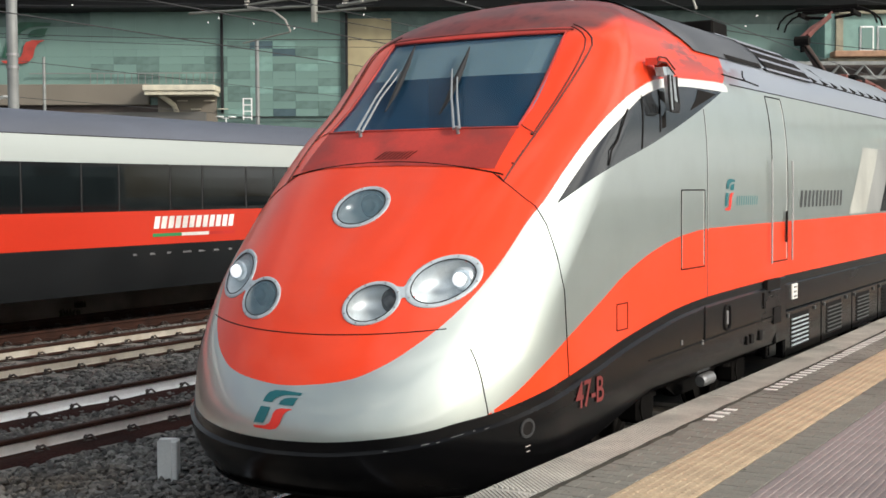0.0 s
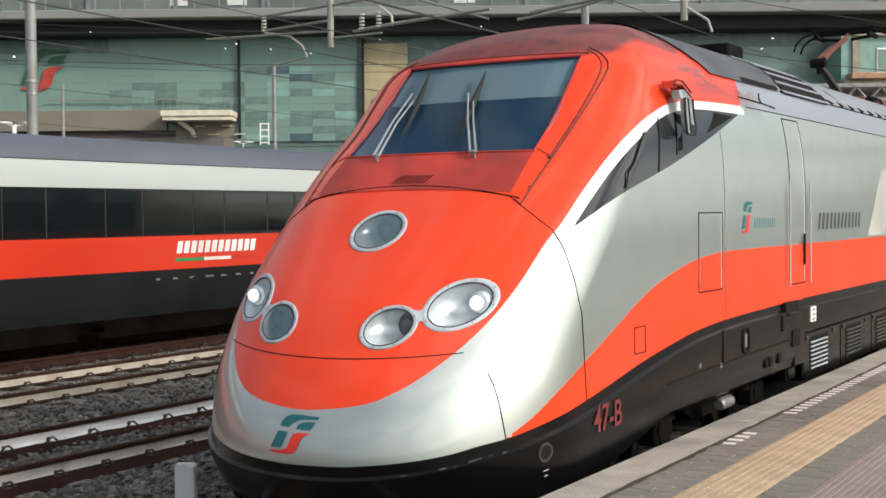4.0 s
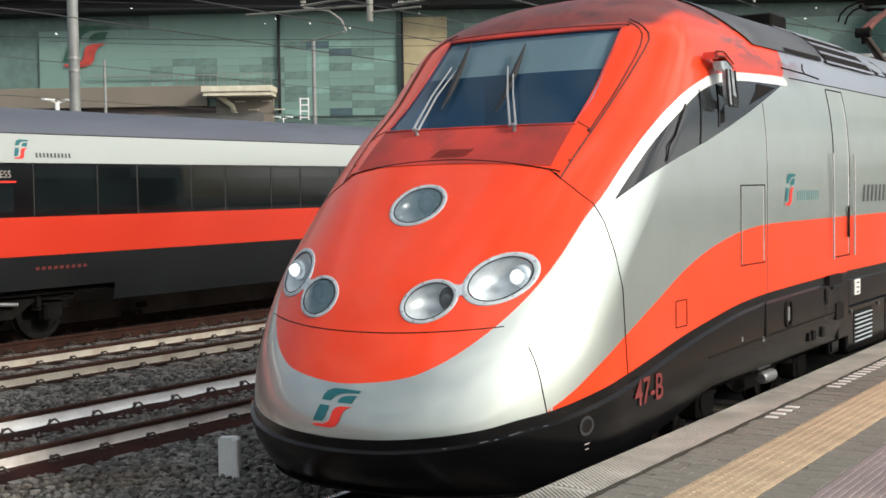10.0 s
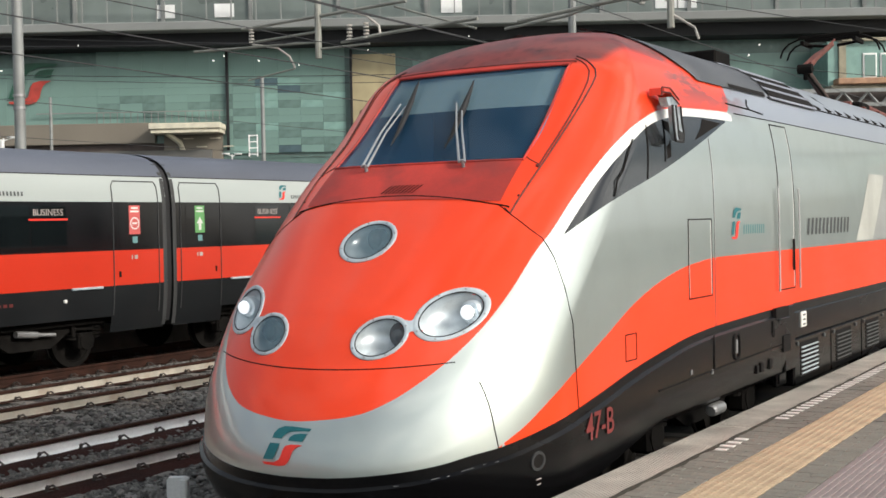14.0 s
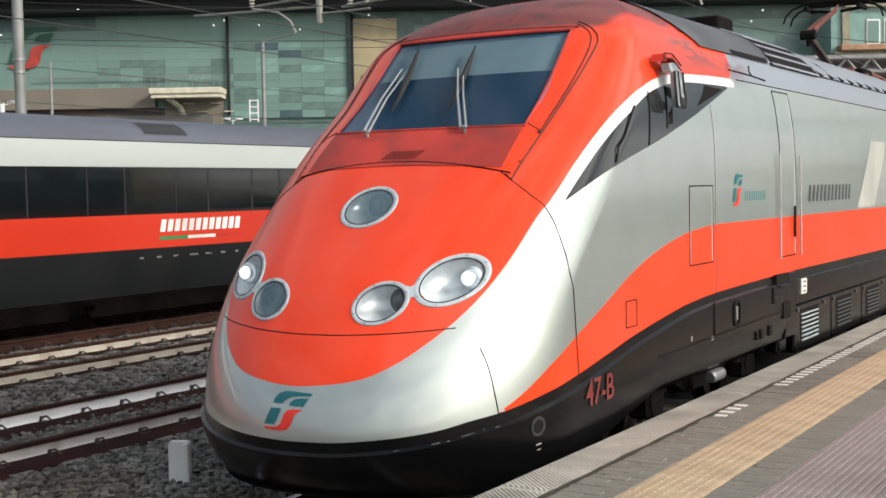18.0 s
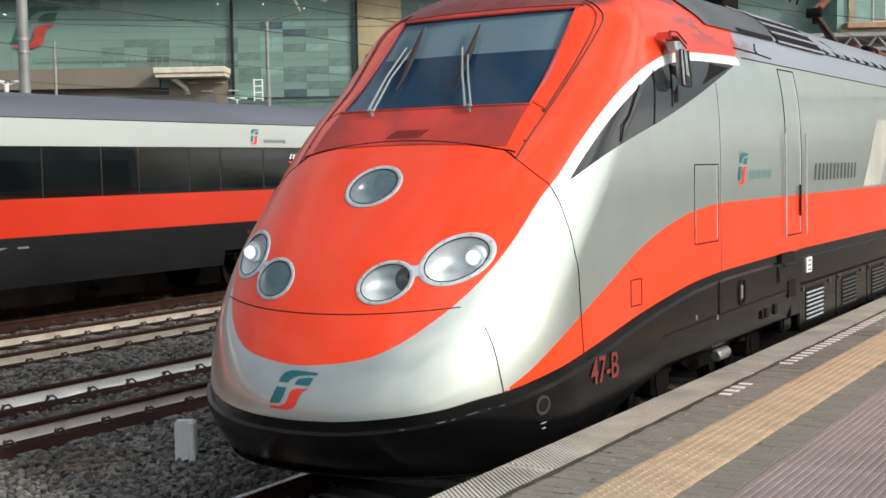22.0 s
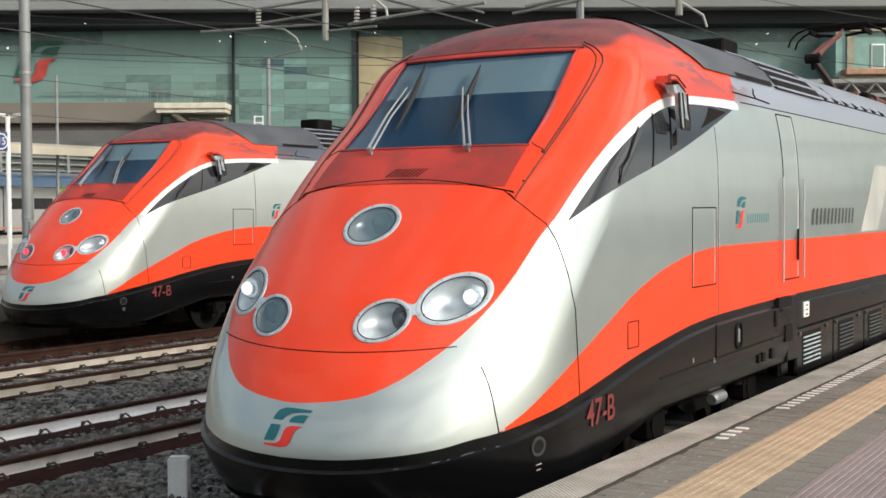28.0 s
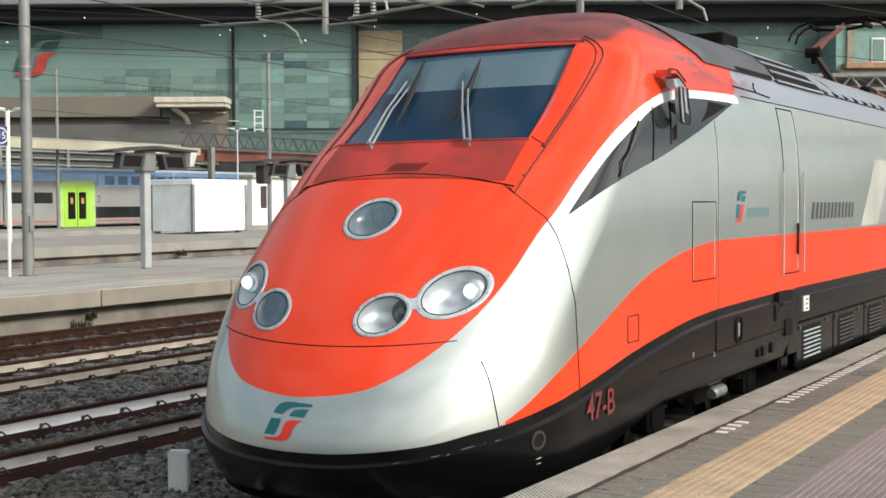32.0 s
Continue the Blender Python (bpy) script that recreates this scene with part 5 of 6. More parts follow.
bed = [[(x, y, z + 0.015 * noise.noise((x * 0.7, y * 0.7, 0))) for x, z in ((-14.0, -0.22), (-13.0, -0.2), (-11.2, -0.2), (-10.5, -0.2), (-9.1, -0.2), (-7.6, -0.21), (-7.0, -0.22), (-6.2, -0.21), (-5.1, -0.2), (-4.0, -0.2), (-3.2, -0.21), (-2.4, -0.22), (-1.6, -0.21), (0, -0.2), (1.0, -0.21), (1.75, -0.22))] for y in np.r_[np.linspace(-6, 40, 60), 60, 120, 260]]
for _x in (-4.11, -5.62):
    solid("rust_strip", Geo().grid([[(_x + dx, y, -0.158 + dz + 0.012 * noise.noise((dx * 9, y * 3, 4))) for dx, dz in ((-0.16, 0.0), (-0.05, 0.01), (0.06, 0.0), (0.2 + 0.05 * noise.noise((y, 1, 1)), -0.03))] for y in np.linspace(4, 34, 200)]), m_rustbed, "dark rust stained strip of ballast along a rail", "ballast", kind="structure", smooth=True)
solid("ballast_bed", Geo().grid(bed), m_ground, "bed of grey crushed stone ballast", "ballast", kind="structure", smooth=True)


def rail_mesh(y0, y1, web, head, limed_foot=False):
    prof = [(-0.075, -0.172), (0.075, -0.172), (0.075, -0.160), (0.02, -0.145), (0.011, -0.13), (0.011, -0.05), (0.036, -0.038), (0.036, -0.008), (0.028, 0.0), (-0.028, 0.0), (-0.036, -0.008), (-0.036, -0.038), (-0.011, -0.05), (-0.011, -0.13), (-0.02, -0.145), (-0.075, -0.160)]
    me = Geo().prism(prof, "y", y0, y1).mesh("rail", web)
    me.materials.append(m_rust)
    me.materials.append(head)
    for q in me.polygons:
        z = q.center.z
        q.material_index = 2 if z > -0.002 else (1 if z > -0.047 or (z < -0.152 and not limed_foot) else 0)
    return me


def track(x, web, head, label, y0=-6.0, y1=160.0, near=(3.0, 34.0), web2=None):
    t = thing("railway_track", label, "railway track", pose(x, 0, 0), group="tracks side by side")
    for s in (-1, 1):
        paint = (web, web2 or web)[s > 0]
        r = part("rail", rail_mesh(y0, y1, paint, head, bool(web2) and s < 0), paint, t, at=pose(s * 0.755, 0, 0))
        g = Geo()
        for k in range(int((near[1] - near[0]) / 0.6)):
            y = near[0] + 0.6 * k + 0.3
            for d in (-1, 1):
                g.tube([(d * 0.10, y - 0.06, -0.15), (d * 0.135, y - 0.045, -0.115), (d * 0.075, y - 0.01, -0.105), (d * 0.035, y + 0.005, -0.13), (d * 0.09, y + 0.05, -0.105), (d * 0.14, y + 0.075, -0.15)], 0.013, 5)
                g.box(min(d * 0.07, d * 0.13), max(d * 0.07, d * 0.13), y - 0.045, y + 0.045, -0.168, -0.152)
        tagged(part("rail_clip", g, m_clip, r), kind="stuff")
    sl = Geo().prism([(-1.25, -0.30), (1.25, -0.30), (1.25, -0.19), (1.2, -0.175), (0.45, -0.172), (0.3, -0.195), (-0.3, -0.195), (-0.45, -0.172), (-1.2, -0.175), (-1.25, -0.19)], "y", -0.12, 0.12).mesh("sleeper", m_sleeper)
    for k in range(int((near[1] - near[0]) / 0.6)):
        part("sleeper", sl, m_sleeper, t, at=pose(0, near[0] + 0.6 * k + 0.3, 0))
    return t


track(0.0, m_rust, m_railtop, "railway track with rusty rails under the standing train", near=(2.0, 14.0))
track(-5.1, m_railwhite, m_rust, "empty railway track with whitewashed rail sides", web2=m_raildull)
track(-9.1, m_railsun, m_rust, "empty railway track with whitewashed rails", near=(6, 44))
track(-12.1, m_rust, m_rust, "rusty railway track beside the far platform", near=(6, 50))


def stones(name, areas, seed, label):
    """Crushed stones, strewn over rectangles: x0, x1, y0, y1, count, least and largest size."""
    rng = np.random.default_rng(seed)
    ico = bmesh.new()
    bmesh.ops.create_icosphere(ico, subdivisions=1, radius=1.0)
    bv = np.array([v.co[:] for v in ico.verts])
    bf = np.array([[v.index for v in q.verts] for q in ico.faces])
    ico.free()
    V, F, n0 = [], [], 0
    for x0, x1, y0, y1, num, lo, hi in areas:
        c = np.stack([rng.uniform(x0, x1, num), rng.uniform(y0, y1, num), -0.205 + rng.uniform(-0.012, 0.03, num)], 1)
        size = rng.uniform(lo, hi, num)[:, None, None]
        q = bv[None] * (1 + rng.uniform(-0.38, 0.38, (num, len(bv), 1))) * rng.uniform(0.65, 1.25, (num, 1, 3)) * size * np.array([1, 1, 0.75])
        a = rng.uniform(0, 2 * math.pi, num)
        rot = np.zeros((num, 3, 3))
        rot[:, 0, 0], rot[:, 0, 1], rot[:, 1, 0], rot[:, 1, 1], rot[:, 2, 2] = np.cos(a), -np.sin(a), np.sin(a), np.cos(a), 1
        q = np.einsum("nij,nkj->nki", rot, q) + c[:, None, :]
        V.append(q.reshape(-1, 3))
        F.append((bf[None] + (n0 + np.arange(num) * len(bv))[:, None, None]).reshape(-1, 3))
        n0 += num * len(bv)
    V, F = np.concatenate(V), np.concatenate(F)
    me = bpy.data.meshes.new(name)
    me.from_pydata(V, [], F)
    me.materials.append(m_stone)
    return tagged(new(name, me), label, "ballast", kind="stuff")


stones("ballast_stones", [(-3.93, -0.86, 4.2, 12.0, 11500, 0.022, 0.045), (-0.68, 0.66, 4.0, 7.5, 2600, 0.022, 0.045), (-5.6, -4.4, 5.5, 14.0, 3200, 0.022, 0.042), (-8.2, -6.0, 7.0, 24.0, 9000, 0.026, 0.05),
                          (-9.6, -8.5, 8.0, 24.0, 3000, 0.026, 0.045), (-11.2, -10.0, 10.0, 28.0, 5000, 0.028, 0.05), (-12.7, -11.5, 11.0, 28.0, 2600, 0.028, 0.05), (0.85, 1.5, 4.0, 8.0, 1400, 0.022, 0.04), (-14.0, -13.0, 12.0, 28.0, 2200, 0.028, 0.05)], 7, "strewn grey and brown crushed ballast stones")

# distance marker stone beside the standing train
solid("track_marker", Geo().prism([(-0.085, -0.3), (0.085, -0.3), (0.085, 0.14), (0.07, 0.16), (-0.07, 0.16), (-0.085, 0.14)], "y", -0.045, 0.045).box(0.035, 0.095, -0.065, 0.065, -0.3, 0.15, 0.012), m_whitepost, "short white concrete marker stone in the ballast", "marker", at=pose(-2.50, 8.0, 0, 0, 0, 30))

# ---- near platform ----
near = thing("platform", "station platform with paving in grey, yellow and mauve strips", "platform", kind="structure")
part("platform_core", Geo().box(1.66, 14.0, -8, 160, -0.5, 0.515), m_wall, near, "dark platform wall and core")
slab = Geo().box(0, 0.36, 0.006, 3.844, 0.40, 0.543, 0.008)
for k in range(-8, 102):
    y = 0.03 + 0.037 * k
    xa, xb = 0.345 - max(0.0, 0.02 - y), 0.02 + max(0.0, y + 0.345 - 3.82)
    if xa - xb > 0.03:
        slab.prism([(xa, y + 0.345 - xa), (xa, y + 0.365 - xa), (xb, y + 0.365 - xb), (xb, y + 0.345 - xb)], "z", 0.541, 0.549)
slab_me = slab.mesh("edge_slab", m_edge)
# groove floors between the ribs take a darker colour
slab_me.materials.append(m_edgegap)
for q in slab_me.polygons:
    if abs(q.center.z - 0.543) < 0.0008:
        q.material_index = 1
for k in range(14):
    part("edge_slab", slab_me, m_edge, near, at=pose(1.56, 6.44 - 3.85 * 2 + 3.85 * k, 0))
pav = Geo().box(0.003, 0.197, 0.003, 0.097, 0.50, 0.548, 0.004).mesh("paver", m_paver)
rnd = random.Random(11)


def pavers(x0, x1, y0, y1, objects):
    """Small paving blocks in rows across the strip."""
    g = Geo()
    n = max(1, round((x1 - x0) / 0.2))
    w = (x1 - x0) / n
    k, y, made = 0, y0, 0
    while y < y1:
        for i in range(-1, n + 1):
            a = x0 + i * w + (w / 2 if k % 2 else 0)
            lo, hi = max(a, x0), min(a + w, x1)
            if hi - lo > 0.03:
                dz = rnd.uniform(-0.003, 0.002)
                if objects and made < objects:
                    part("paver", pav, m_paver, near, at=pose(lo, y, dz) @ Matrix.Diagonal(((hi - lo) / 0.2, 1, 1, 1)))
                    made += 1
                else:
                    g.box(lo + 0.003, hi - 0.003, y + 0.003, y + 0.097, 0.50, 0.548 + dz)
        y += 0.1
        k += 1
    if g.v:
        tagged(part("paving", g, m_paver, near), kind="stuff")


pavers(1.925, 2.285, 4.2, 30, 150)
pavers(2.735, 2.985, 4.2, 30, 100)
pavers(3.76, 6.4, 4.2, 24, 0)
part("paving_base", Geo().box(1.92, 14.0, -8, 160, 0.5, 0.535), m_paver, near)
tile = Geo().box(0.002, 0.438, 0.002, 0.438, 0.48, 0.549, 0.003)
for i in range(7):
    for j in range(7):
        cx, cy = 0.0325 + 0.0625 * i, 0.0325 + 0.0625 * j
        ring = lambda r, z: [(cx + r * math.cos(a), cy + r * math.sin(a), z) for a in (2 * math.pi * q / 8 for q in range(8))]
        tile.grid([ring(0.02, 0.5485), ring(0.012, 0.5533)], close=True).add(ring(0.012, 0.5533), [tuple(range(8))])
tile_me = tile.mesh("tactile_tile", m_yellow)
for k in range(66):
    part("tactile_tile", tile_me, m_yellow, near, at=pose(2.29, 3.2 + 0.442 * k, 0))
rib = Geo().box(0.002, 0.768, 0.002, 0.598, 0.48, 0.546, 0.003)
for i in range(15):
    rib.box(0.03 + 0.049 * i, 0.03 + 0.049 * i + 0.026, 0.004, 0.596, 0.545, 0.5535)
rib_me = rib.mesh("ribbed_tile", m_mauve)
for k in range(46):
    part("ribbed_tile", rib_me, m_mauve, near, at=pose(2.988, 3.0 + 0.6 * k, 0))
dash = Geo().box(0, 0.11, 0, 0.07, 0.545, 0.5515).mesh("white_dash", m_paledot)
for k in range(70):
    y = 9.15 + 0.165 * k
    if k < 4 or k > 9:
        part("white_dash", dash, m_paledot, near, at=pose(1.945, y, 0, 0, 0, 0))

# unseen wall added behind the near platform, to dim the horizon in reflections
solid("wall_east", Geo().box(33.0, 34.0, -80, 220, -0.5, 1.7), coat("plain_grey_wall", (0.42, 0.43, 0.40), 0.85, var=0.25, scale=0.12, stain=(0.10, 0.105, 0.10), stain_amt=0.6, stain_scale=0.2, stretch=(1, 0.3, 1)), "added unseen grey wall that dims reflections", "wall", kind="structure")

m_dirt = coat("dark_moss_dirt", (0.035, 0.032, 0.022), 0.95, var=0.4, scale=6, bump=0.6)
seam = []
for k in range(440):
    y = 3.4 + 0.06 * k
    a, b = 0.014 * noise.noise((y * 3.1, 0, 0)), 0.022 * noise.noise((y * 4.3, 5, 0)) + 0.012 * noise.noise((y * 13, 9, 0))
    seam.append([(1.908 + min(a, 0.006), y, 0.5515), (1.924, y, 0.5555), (1.952 + 1.5 * b, y, 0.5505)])
tagged(part("dirt_seam", Geo().grid(seam), m_dirt, near, "dark mossy dirt along the slabs"), kind="stuff")
flakes = Geo()
rnd = random.Random(5)
for k in range(46):
    x, y = (rnd.uniform(1.95, 2.28) if k < 30 else rnd.uniform(2.74, 2.98)), rnd.uniform(4.5, 16)
    r, a = rnd.uniform(0.005, 0.014), rnd.uniform(0, 6)
    flakes.add([(x + r * math.cos(a + t) * (1.5 if t % 2 else 0.8), y + r * math.sin(a + t), 0.5535 + 0.004 * (t == 0)) for t in range(6)], [tuple(range(6))])
tagged(part("dirt_flake", flakes, m_dirt, near), kind="stuff")

# ---- far platforms ----
far = thing("platform", "long weathered concrete platform across the tracks", "platform", kind="structure")
part("platform_wall", Geo().box(-22.0, -14.05, -10, 170, -0.5, 0.26), m_wall, far, "stained recessed platform wall")
edge_me = Geo().box(0, 1.5, 0.012, 3.888, 0.255, 0.60, 0.015).mesh("edge_slab", m_concrete)
edge_me.materials.append(m_slabtop)
# upward faces get the lighter colour, to outshine the sides that face the sun
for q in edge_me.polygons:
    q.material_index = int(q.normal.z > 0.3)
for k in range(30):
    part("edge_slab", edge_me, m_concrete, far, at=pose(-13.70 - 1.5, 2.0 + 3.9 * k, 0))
top_me = Geo().box(0, 2.2, 0.008, 3.888, 0.3, 0.592).mesh("platform_slab", m_slab)
for k in range(22):
    for i in range(3):
        part("platform_slab", top_me, m_slab, far, at=pose(-22.0 + 2.265 * i, 2.0 + 3.9 * k, 0))
part("red_line", Geo().box(-16.28, -16.16, 0, 120, 0.585, 0.604), coat("faded_red_line", (0.33, 0.21, 0.16), 0.85, stain=(0.42, 0.36, 0.3), stain_amt=0.7), far)
for x0, x1, z in ((-46.0, -33.4, 0.6), (-64.2, -55.4, 0.6)):
    f2 = thing("platform", "distant pale concrete platform", "platform", kind="structure")
    part("platform_wall", Geo().box(x0, x1 - 0.25, -10, 200, -0.5, 0.2), m_wall, f2)
    part("platform_top", Geo().box(x0, x1, -10, 200, 0.2, z, 0.02), m_slab, f2, "pale concrete platform top")
    for s in (-0.755, 0.755):
        part("rail", Geo().box(x1 + 1.9 + s - 0.035, x1 + 1.9 + s + 0.035, -10, 200, -0.3, -0.05), m_rust, f2)


def weeds(x, y, z, seed, size):
    g = Geo()
    r = random.Random(seed)
    for k in range(70):
        a, l = r.uniform(0, 2 * math.pi), r.uniform(0.3, 1.0) * size
        d = Vector((math.cos(a) * r.uniform(0.1, 0.9), math.sin(a) * r.uniform(0.1, 0.9), 1)).normalized() * l
        p = Vector((x + r.uniform(-0.3, 0.3) * size, y + r.uniform(-0.8, 0.8) * size, z))
        w = Vector((math.sin(a), -math.cos(a), 0)) * 0.018
        g.add([p - w, p + w, p + d * 0.6 + w * 0.8, p + d, p + d * 0.6 - w * 0.8], [(0, 1, 2, 3, 4)])
    solid("weed_clump", g, m_weed, "dry weed clump growing at the platform wall", "plant", group="weeds")


weeds(-13.95, 17.3, -0.2, 1, 0.27)
weeds(-13.98, 17.6, 0.0, 2, 0.17)
weeds(-33.2, 40.5, 0.0, 3, 0.4)


# ---- posts, signs and canopies on the platforms ----
m_blue = coat("blue_sign", (0.02, 0.045, 0.16), 0.5)
m_darkroof = coat("dark_canopy_steel", (0.04, 0.042, 0.045), 0.6, var=0.2)
m_louv = coat("dark_brown_coat", (0.06, 0.045, 0.04), 0.7)
m_beige = coat("beige_canopy", (0.42, 0.385, 0.305), 0.8, var=0.18, scale=0.4, stain=(0.3, 0.27, 0.2), stain_amt=0.5)
# container white in two copies: cool for its shaded end, plain for the sun
m_hutcool = coat("cool_container_white", (0.80, 0.86, 0.85), 0.6, var=0.06, stain=(0.40, 0.43, 0.41), stain_amt=0.3, stain_scale=0.5)
m_hutwhite = coat("white_container_side", (0.80, 0.81, 0.80), 0.6, var=0.05)
m_wire = coat("dark_wire", (0.03, 0.03, 0.032), 0.6)
m_pipe = coat("galvanised_pipe", (0.26, 0.26, 0.23), 0.6, metal=0.2, var=0.2)
m_insul = coat("pale_insulator", (0.45, 0.42, 0.38), 0.4)


def mast(x, y, top, r, base, label, bands=()):
    p = thing("catenary_mast", label, "mast", pose(x, y, base), group="masts")
    part("shaft", Geo().tube([(0, 0, 0), (0, 0, top * 0.5), (0, 0, top)], [r, r * 0.95, r * 0.82], 18), m_post, p, smooth=30)
    part("base_plate", Geo().box(-r * 1.25, r * 1.25, -r * 1.25, r * 1.25, 0, 0.03, 0.006), m_steel, p)
    for z in bands:
        part("clamp", Geo().tube([(0, 0, z - 0.03), (0, 0, z + 0.03)], r * 1.12, 18), m_steel, p)
    return p


big = mast(-18.97, 20.22, 13.0, 0.135, 0.6, "tall grey galvanised catenary mast on the platform", (4.7, 5.0, 1.55))
part("switch_box", Geo().box(0.11, 0.17, -0.08, 0.06, 1.05, 1.45, 0.015), m_post, big)
mast(-61.95, 58.88, 10.9, 0.12, 0.6, "slender grey catenary mast on a distant platform", (5.5,))
mast(-34.7, 48.4, 9.2, 0.115, 0.6, "grey catenary mast beyond the platform", (3.0,))


def lamp_post(x, y, h, label):
    p = thing("street_lamp", label, "lamp post", pose(x, y, 0.6), group="platform lamps")
    part("pole", Geo().tube([(0, 0, 0), (0, 0, h)], [0.05, 0.04], 12), m_whitepost, p, smooth=30)
    for s in (-1, 1):
        part("lamp_arm", Geo().tube([(0, 0, h - 0.1), (0.25 * s, 0.4 * s, h + 0.02)], 0.025, 6), m_whitepost, p)
        part("lamp_head", Geo().box(0.2 * s - 0.14, 0.2 * s + 0.14, 0.4 * s - 0.3, 0.4 * s + 0.3, h, h + 0.09, 0.03), m_whitepost, p)
    return p


lamp_post(-40.1, 37.0, 5.9, "white platform lamp post with two arms")
lamp_post(-58.5, 66.5, 4.6, "distant white lamp post")
lamp_post(-52.0, 66.0, 6.8, "distant white lamp post")

sg = thing("platform_sign", "blue platform number sign on a white post", "sign", pose(-18.97, 19.6, 0.6))
part("post", Geo().tube([(0, 0.06, 0), (0, 0.06, 3.9)], 0.04, 10), m_whitepost, sg)
board = part("board", Geo().box(-0.03, 0.03, -0.36, 0.08, 3.1, 3.56, 0.01), m_blue, sg, "blue square board")
n = 28
ring = lambda r: [(0.034, -0.14 + r * math.cos(a), 3.33 + r * math.sin(a)) for a in (2 * math.pi * i / n for i in range(n))]
part("number_ring", Geo().grid([ring(0.165), ring(0.19)], close=True), m_paledot, board)
part("number", letters("15", 0.24, m_paledot, "number"), m_paledot, board, at=Matrix.Translation((0.034, -0.13, 3.33)) @ pose(0, 0, 0, 0, 0, 90))


def shelter_sign(x, y, label, wide=1.55):
    """A post with a flat roof over two sloping display boards."""
    c = thing("display_stand", label, "platform display", pose(x, y, 0.6), group="display stands")
    part("post", Geo().box(-0.10, 0.10, -0.12, 0.12, 0, 2.75, 0.02), m_palepost, c)
    part("head", Geo().box(-0.2, 0.2, -0.24, 0.24, 2.55, 3.12, 0.04), m_post, c)
    part("roof", Geo().prism([(-wide, 3.02), (-wide * 0.4, 3.10), (0, 3.16), (wide * 0.4, 3.14), (wide, 3.10), (wide, 3.16), (0, 3.24), (-wide, 3.07)], "x", -0.45, 0.45), m_darkroof, c, "flat dark grey roof")
    for s in (-1, 1):
        f = part("display_board", Geo().prism([(s * 0.30, 3.02), (s * 1.15, 3.02), (s * 1.25, 2.62), (s * 0.42, 2.62)], "x", 0.1, 0.34), m_darkroof, c, "dark display board")
        part("screen", Geo().prism([(s * 0.42, 2.96), (s * 1.05, 2.96), (s * 1.12, 2.68), (s * 0.5, 2.68)], "x", 0.33, 0.345), m_gap, f)
    part("fin", Geo().prism([(wide - 0.28, 3.10), (wide - 0.02, 3.10), (wide - 0.16, 2.72), (wide - 0.32, 2.72)], "x", -0.35, 0.45), m_lightsteel, c)
    return c


shelter_sign(-18.85, 24.0, "grey post with flat roof and dark display boards")
st = shelter_sign(-22.0 + 0.6, 33.2, "grey post with flat roof and hanging loudspeaker", 1.9)
part("loudspeaker", Geo().box(-0.2, 0.2, -1.45, -1.1, 2.35, 2.95, 0.04), m_louv, st)

# container hut on the middle platform
hut = thing("container_hut", "white site container on small feet", "hut", pose(-42.37, 51.1, 0.6))
part("body", Geo().box(-3.15, 0, 0, 4.5, 0.14, 2.75, 0.03), m_hutcool, hut, "stained container wall, tinted cool for its shaded end")
part("white_side", Geo().box(0.0, 0.03, 0.10, 4.4, 0.24, 2.66, 0.01), m_hutwhite, hut, "white sunlit side of the container")
part("top_rail", Geo().box(-3.2, 0.06, -0.05, 4.55, 2.72, 3.05, 0.03), m_hutcool, hut)
for x, y in ((-3.1, 0.05), (-0.05, 0.05), (-0.05, 4.4)):
    part("corner_post", Geo().box(x - 0.08, x + 0.1, y - 0.09, y + 0.09, 0.1, 2.9, 0.01), m_post, hut)
for x, y in ((-2.9, 0.2), (-0.4, 0.2), (-0.4, 4.2), (-2.9, 4.2)):
    part("foot", Geo().box(x - 0.15, x + 0.15, y - 0.15, y + 0.15, 0, 0.16, 0.02), m_steel, hut)
wb = thing("service_building", "low white service building on the platform", "building", pose(-56.5, 75.8, 0.6))
part("wall", Geo().box(-0.9, 0, -3, 12, 0, 3.6), m_hutwhite, wb, "white rendered wall")
part("roof", Geo().box(-1.1, 0.3, -3.2, 12.2, 3.6, 3.85, 0.03), m_beige, wb)
part("window", Geo().box(-0.02, 0.03, -2.0, -1.3, 1.3, 3.0, 0.01), m_louv, wb)
part("door", Geo().box(-0.02, 0.04, 2.2, 3.1, 0, 2.2, 0.01), m_hutcool, wb)

# long canopy, dark filler wall below it and lattice girder behind the far platforms
cn = thing("platform_canopy", "long beige platform canopy on grey columns", "canopy", pose(-62.0, 0, 0))
part("roof", Geo().prism([(-2.4, 6.3), (2.0, 5.95), (2.0, 6.5), (0.5, 6.75), (-2.4, 6.8)], "y", 10, 71), m_beige, cn, "pale weathered canopy edge")
for k in range(4):
    part("column", Geo().tube([(0, 14 + 10 * k, 0.6), (0, 14 + 10 * k, 6.2)], 0.16, 10), m_post, cn)
yard = thing("retaining_wall", "dark grey filler wall with pipes behind the trains", "wall", pose(-84, 0, 0), kind="structure")
part("wall", Geo().box(-1, 0, 0, 190, -0.5, 8.6), coat("dark_filler_wall", (0.075, 0.085, 0.075), 0.9, var=0.3, scale=0.15, stain=(0.15, 0.14, 0.12), stain_amt=0.5, stain_scale=0.2), yard)
for z in (4.6, 5.2, 5.8, 6.4, 7.0):
    part("pipe", Geo().tube([(0.25, 0, z), (0.25, 190, z)], 0.10, 6), m_post, yard)
for k in range(24):
    part("pipe_post", Geo().box(0.1, 0.4, 4 + 7.5 * k, 4.3 + 7.5 * k, -0.5, 8.0), m_post, yard)
